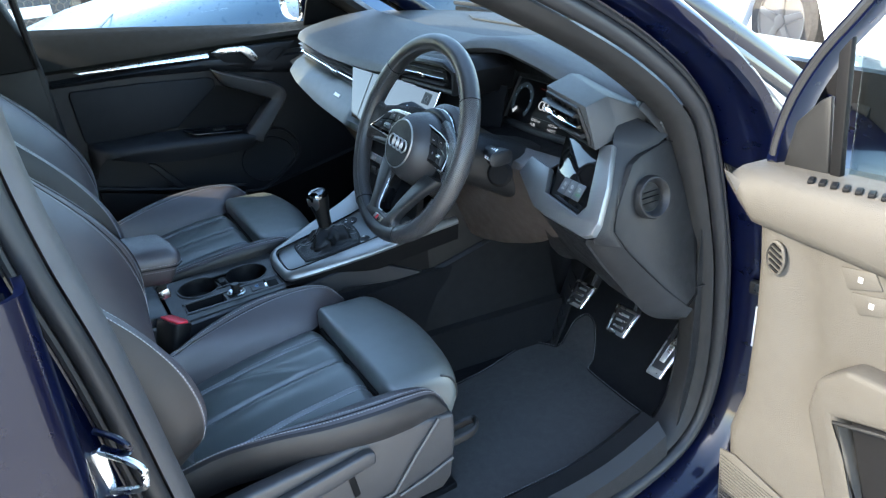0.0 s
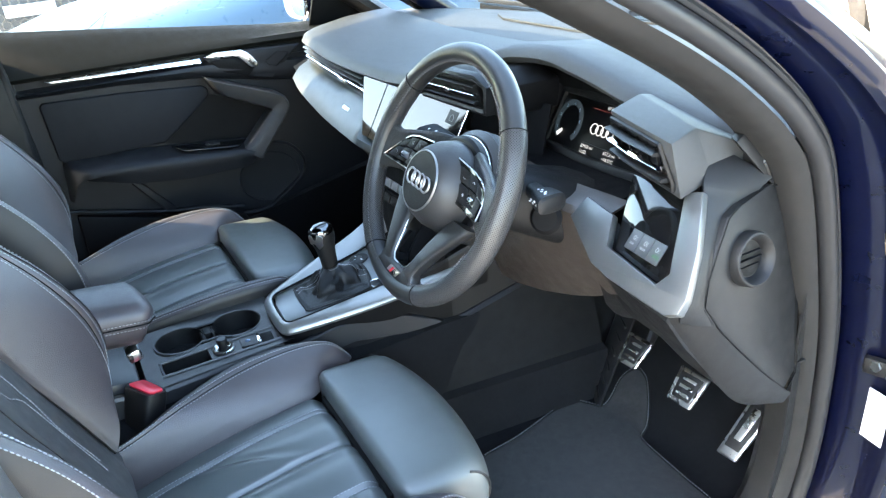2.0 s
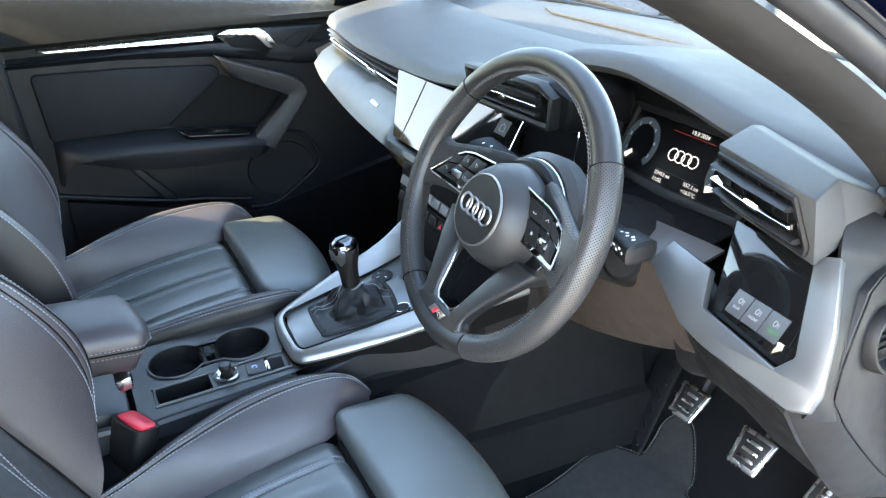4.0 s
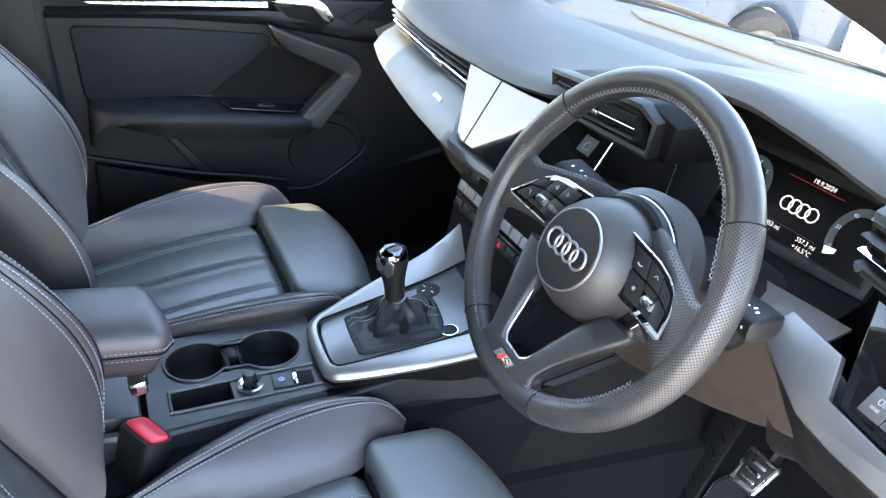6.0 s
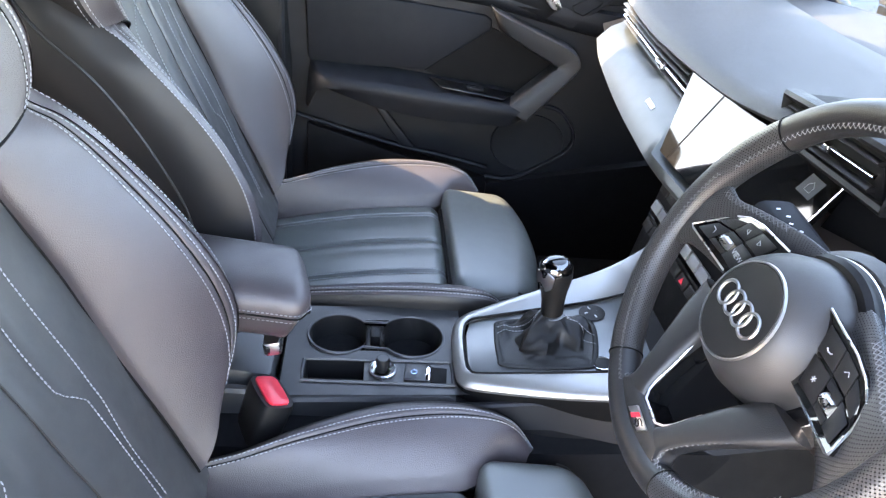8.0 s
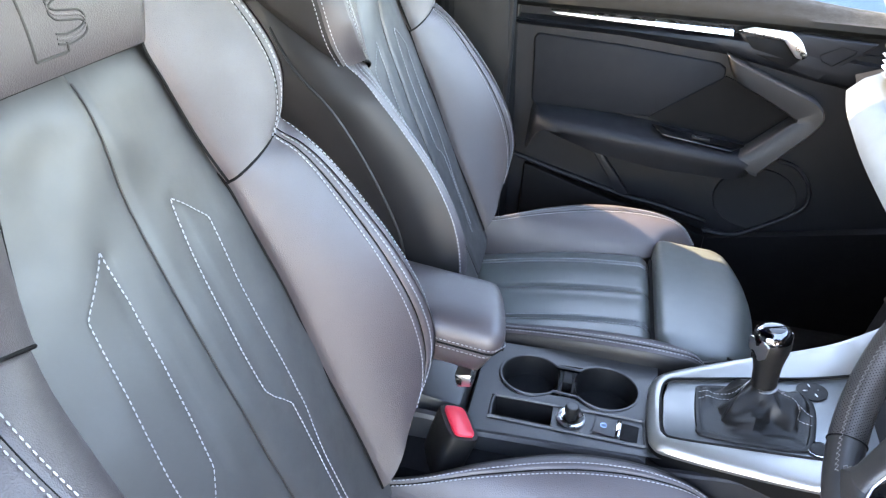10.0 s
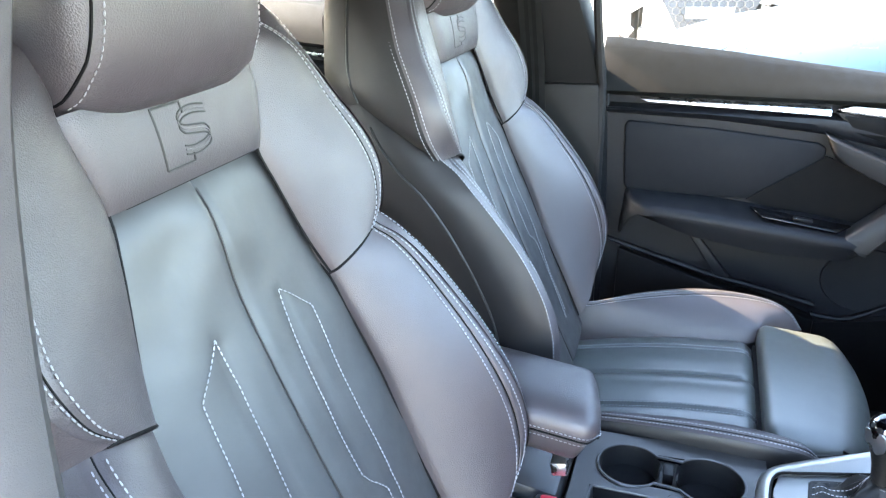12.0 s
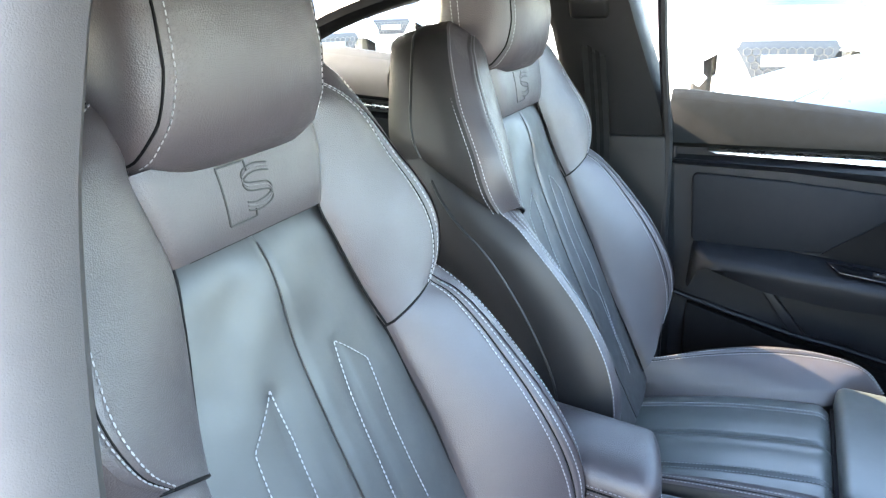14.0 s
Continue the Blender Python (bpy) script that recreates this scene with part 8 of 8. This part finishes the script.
    part("loop", sweep(spline([(0.800, -0.300, 0.778), (0.822, -0.275, 0.768), (0.836, -0.262, 0.758), (0.838, -0.262, 0.746), (0.834, -0.266, 0.732), (0.820, -0.282, 0.724), (0.800, -0.304, 0.720)], 30), circle(0.0048, 8)), STEEL, sk, "bright steel loop")
    part("guard", sweep(spline([(0.802, -0.298, 0.808), (0.822, -0.278, 0.802), (0.830, -0.268, 0.788), (0.818, -0.276, 0.776), (0.802, -0.296, 0.782)], 24), circle(0.004, 8), closed=False), NAVY, sk, "dark painted guard above the loop")


driver_door()


# ---- parked cars ----
def parked_car(label, paint, at, heading, length=4.3, group="parked cars"):
    """A plain modern hatchback: sections across its length, with wheels, glass and lamps. at: middle of its front axle line on the ground."""
    car = thing("parked_car", label, "car", (0, 0, 0), group)
    w = 0.9
    # y from front bumper 0 to tail -length
    prof = [(0.0, 0.35, 0.62, 0.62, 0.78), (-0.12, 0.25, 0.74, 0.66, 0.86), (-0.5, 0.22, 0.86, 0.72, 0.90), (-1.2, 0.22, 0.98, 0.80, 0.91), (-2.2, 0.22, 1.0, 0.84, 0.92), (-3.2, 0.22, 1.02, 0.86, 0.92), (-length + 0.15, 0.28, 1.0, 0.84, 0.86), (-length, 0.42, 0.86, 0.74, 0.78)]
    rows = []
    for f in [k / 40 for k in range(41)]:
        y = -length * f
        zb = float(np.interp(-y, [-p[0] for p in prof], [p[1] for p in prof]))
        zt = float(np.interp(-y, [-p[0] for p in prof], [p[2] for p in prof]))
        wt = float(np.interp(-y, [-p[0] for p in prof], [p[3] for p in prof]))
        wm = float(np.interp(-y, [-p[0] for p in prof], [p[4] for p in prof]))
        arch = 0.0
        for wy in (-0.85, -length + 0.85):
            if abs(y - wy) < 0.36:
                arch = max(arch, math.sqrt(0.36**2 - (y - wy) ** 2))
        lo = max(zb, 0.33 + arch - 0.02) if arch else zb
        half = [(wm * 0.93, lo), (wm * 0.99, lo + 0.04), (wm, max(lo + 0.06, (zb + zt) / 2 + 0.1)), (wm * 0.97, zt - 0.08), (wt, zt), (wt * 0.55, zt + 0.02), (0, zt + 0.03)]
        rows.append([Vector((-a, y, b)) for a, b in half] + [Vector((a, y, b)) for a, b in half[-2::-1]])
    bm = skin(rows, thick=0.02)
    def place(b):
        m = Matrix.Translation(Vector(at)) @ Matrix.Rotation(radians(heading), 4, "Z")
        bmesh.ops.transform(b, matrix=m, verts=b.verts)
        return b
    part("body", place(bm), paint, car, "", sharp=50)
    # cabin
    rows = []
    for y, z, hw in ((-1.15, 0.99, 0.74), (-1.55, 1.22, 0.66), (-1.95, 1.42, 0.57), (-2.6, 1.47, 0.57), (-3.4, 1.42, 0.56), (-3.85, 1.2, 0.62), (-4.1, 1.0, 0.68)):
        rows.append([Vector((-0.80, y, 0.98)), Vector((-hw - 0.05, y, (0.98 + z) / 2)), Vector((-hw, y, z - 0.02)), Vector((0, y, z)), Vector((hw, y, z - 0.02)), Vector((hw + 0.05, y, (0.98 + z) / 2)), Vector((0.80, y, 0.98))])
    part("cabin", place(skin(rows, thick=0.01)), DARKGLASS, car, "tinted windows", sharp=50)
    rows = [[Vector((g * 0.565, y, z + 0.012 - 0.03 * g * g)) for g in (-1, -0.5, 0, 0.5, 1)] for y, z in ((-1.95, 1.42), (-2.6, 1.475), (-3.4, 1.43))]
    part("roof", place(skin(rows, thick=0.01)), paint, car)
    for s in (-1, 1):
        for wy in (-0.85, -length + 0.85):
            c = Vector((s * 0.80, wy, 0.33))
            wh = part("wheel", place(lathe([(0.20, -0.09), (0.30, -0.10), (0.33, -0.07), (0.335, 0.0), (0.33, 0.07), (0.30, 0.10), (0.235, 0.098), (0.225, 0.07), (0.10, 0.05), (0.0, 0.05)], c, (s, 0, 0), 40)), TYRE, car, "black tyre")
            part("rim", place(lathe([(0.236, 0.092), (0.232, 0.102), (0.222, 0.098), (0.216, 0.070)], c, (s, 0, 0), 40)), ALLOY, wh, "pale alloy wheel")
            for k in range(5):
                a = 2 * math.pi * k / 5 + 0.3
                o, t = Vector((0, math.cos(a), math.sin(a))), Vector((0, -math.sin(a), math.cos(a)))
                x = Vector((s * 0.088, 0, 0))
                part("spoke", place(slab([c + x + o * 0.03 + t * 0.03, c + x + o * 0.03 - t * 0.03, c + x + o * 0.225 - t * 0.022, c + x + o * 0.225 + t * 0.022], (s * 0.014, 0, 0), 0.005)), ALLOY, wh)
            part("hub", place(lathe([(0.05, 0.085), (0.05, 0.108), (0.03, 0.112), (0.0, 0.112)], c, (s, 0, 0), 20)), ALLOY, wh)
        lamp_ = [Vector((s * 0.45, 0.015, 0.66)), Vector((s * 0.72, -0.06, 0.70)), Vector((s * 0.80, -0.22, 0.76)), Vector((s * 0.74, -0.10, 0.64)), Vector((s * 0.48, 0.02, 0.60))]
        part("headlamp", place(slab(lamp_, (0, 0.03, 0.0), 0.008)), ALLOY, car, "clear headlamp")
        part("mirror", place(box((s * 0.98, -1.5, 1.02), (0.20, 0.10, 0.13), 0.03, seg=3)), paint, car, "door mirror")
    # hexagon mesh grille
    gr = part("grille", place(slab([Vector((x, 0.02, z)) for x, z in ((-0.42, 0.72), (0.42, 0.72), (0.46, 0.64), (0.30, 0.36), (-0.30, 0.36), (-0.46, 0.64))], (0, 0.012, 0), 0.004)), GRILLE, car, "dark hexagon grille")
    bm = bmesh.new()
    for i in range(-5, 6):
        for j in range(4):
            cx, cz = 0.080 * i + (0.04 if j % 2 else 0), 0.41 + 0.068 * j
            if abs(cx) > 0.40 - 0.12 * max(0, (0.55 - cz) / 0.2):
                continue
            vs = [Vector((cx + 0.042 * math.cos(a), 0.036, cz + 0.042 * math.sin(a))) for a in [math.pi / 6 + math.pi / 3 * k for k in range(6)]]
            bm = join(bm, sweep(vs, circle(0.0055, 4), closed=True, up=(0, 1, 0)))
    part("mesh", place(bm), ALLOY, gr, "bright hexagon mesh")
    part("plate_bar", place(box((0, 0.045, 0.53), (0.46, 0.012, 0.11), 0.004)), PAPER, car, "blank pale number plate")
    return car


# Black grille turned grey: washed-out glare is put into its colour.
GRILLE = mat("grille plastic lightened for glare", (0.045, 0.045, 0.047), 0.6, vary=0.1)
DARKGLASS = mat("tinted car glass", (0.02, 0.025, 0.03), 0.05, coat=0.5)
TYRE = mat("dusty tyre rubber", (0.022, 0.019, 0.017), 0.8, grain=120, bump=0.6)
ALLOY = mat("dull alloy", (0.16, 0.145, 0.13), 0.4, metal=0.5)
WHITEPAINT = mat("white car paint", (0.62, 0.62, 0.61), 0.25, coat=1.0, vary=0.03)
BLUEPAINT = mat("pale blue car paint", (0.03, 0.06, 0.10), 0.3, spec=0.3, coat=0.25, vary=0.05)
SILVERPAINT = mat("silver car paint", (0.5, 0.52, 0.55), 0.3, metal=0.6, coat=1.0, vary=0.05)
parked_car("pale blue hatchback parked beside the open car", BLUEPAINT, (-2.75, -0.45, 0), 180)
parked_car("white car with a hexagon mesh grille", WHITEPAINT, (-7.2, -0.05, 0), -86)
parked_car("white car parked at the edge of the forecourt", WHITEPAINT, (-9.6, -6.9, 0), -50)
parked_car("silver car parked far across the forecourt", SILVERPAINT, (-15.5, -9.0, 0), -61)
parked_car("white car standing ahead of the bonnet", WHITEPAINT, (-2.56, 5.6, 0), 78)


def own_mirror():
    m = thing("door_mirror", "blue door mirror with bright frame outside the passenger window", "mirror", (-1.0, 0.62, 0.95))
    rows = []
    for f, w, h in ((0.0, 0.03, 0.02), (0.08, 0.085, 0.055), (0.4, 0.10, 0.068), (0.75, 0.10, 0.07), (1.0, 0.095, 0.066)):
        rows.append([Vector((-1.03 + a, 0.80 - 0.17 * f, 1.03 + b)) for a, b in circle(w, 28, h, 0.6)])
    part("housing", skin(rows, ring=True), NAVY, m)
    part("bright_frame", sweep([Vector((-1.03 + a, 0.628, 1.03 + b)) for a, b in circle(0.098, 28, 0.069, 0.6)], circle(0.007, 6), closed=True, up=(0, 1, 0)), CHROME, m, "bright frame")
    part("mirror_glass", slab([Vector((-1.03 + a, 0.632, 1.03 + b)) for a, b in circle(0.094, 28, 0.065, 0.6)], (0, 0.006, 0)), mat("mirror", (0.9, 0.9, 0.9), 0.01, metal=1.0, vary=0.0), m, "mirror glass")
    part("foot", slab([(-0.94, 0.70, 0.985), (-0.89, 0.70, 0.985), (-0.89, 0.77, 0.975), (-0.94, 0.77, 0.975)], (0, 0, -0.03), 0.006), PLASTIC_DEEP, m)


own_mirror()
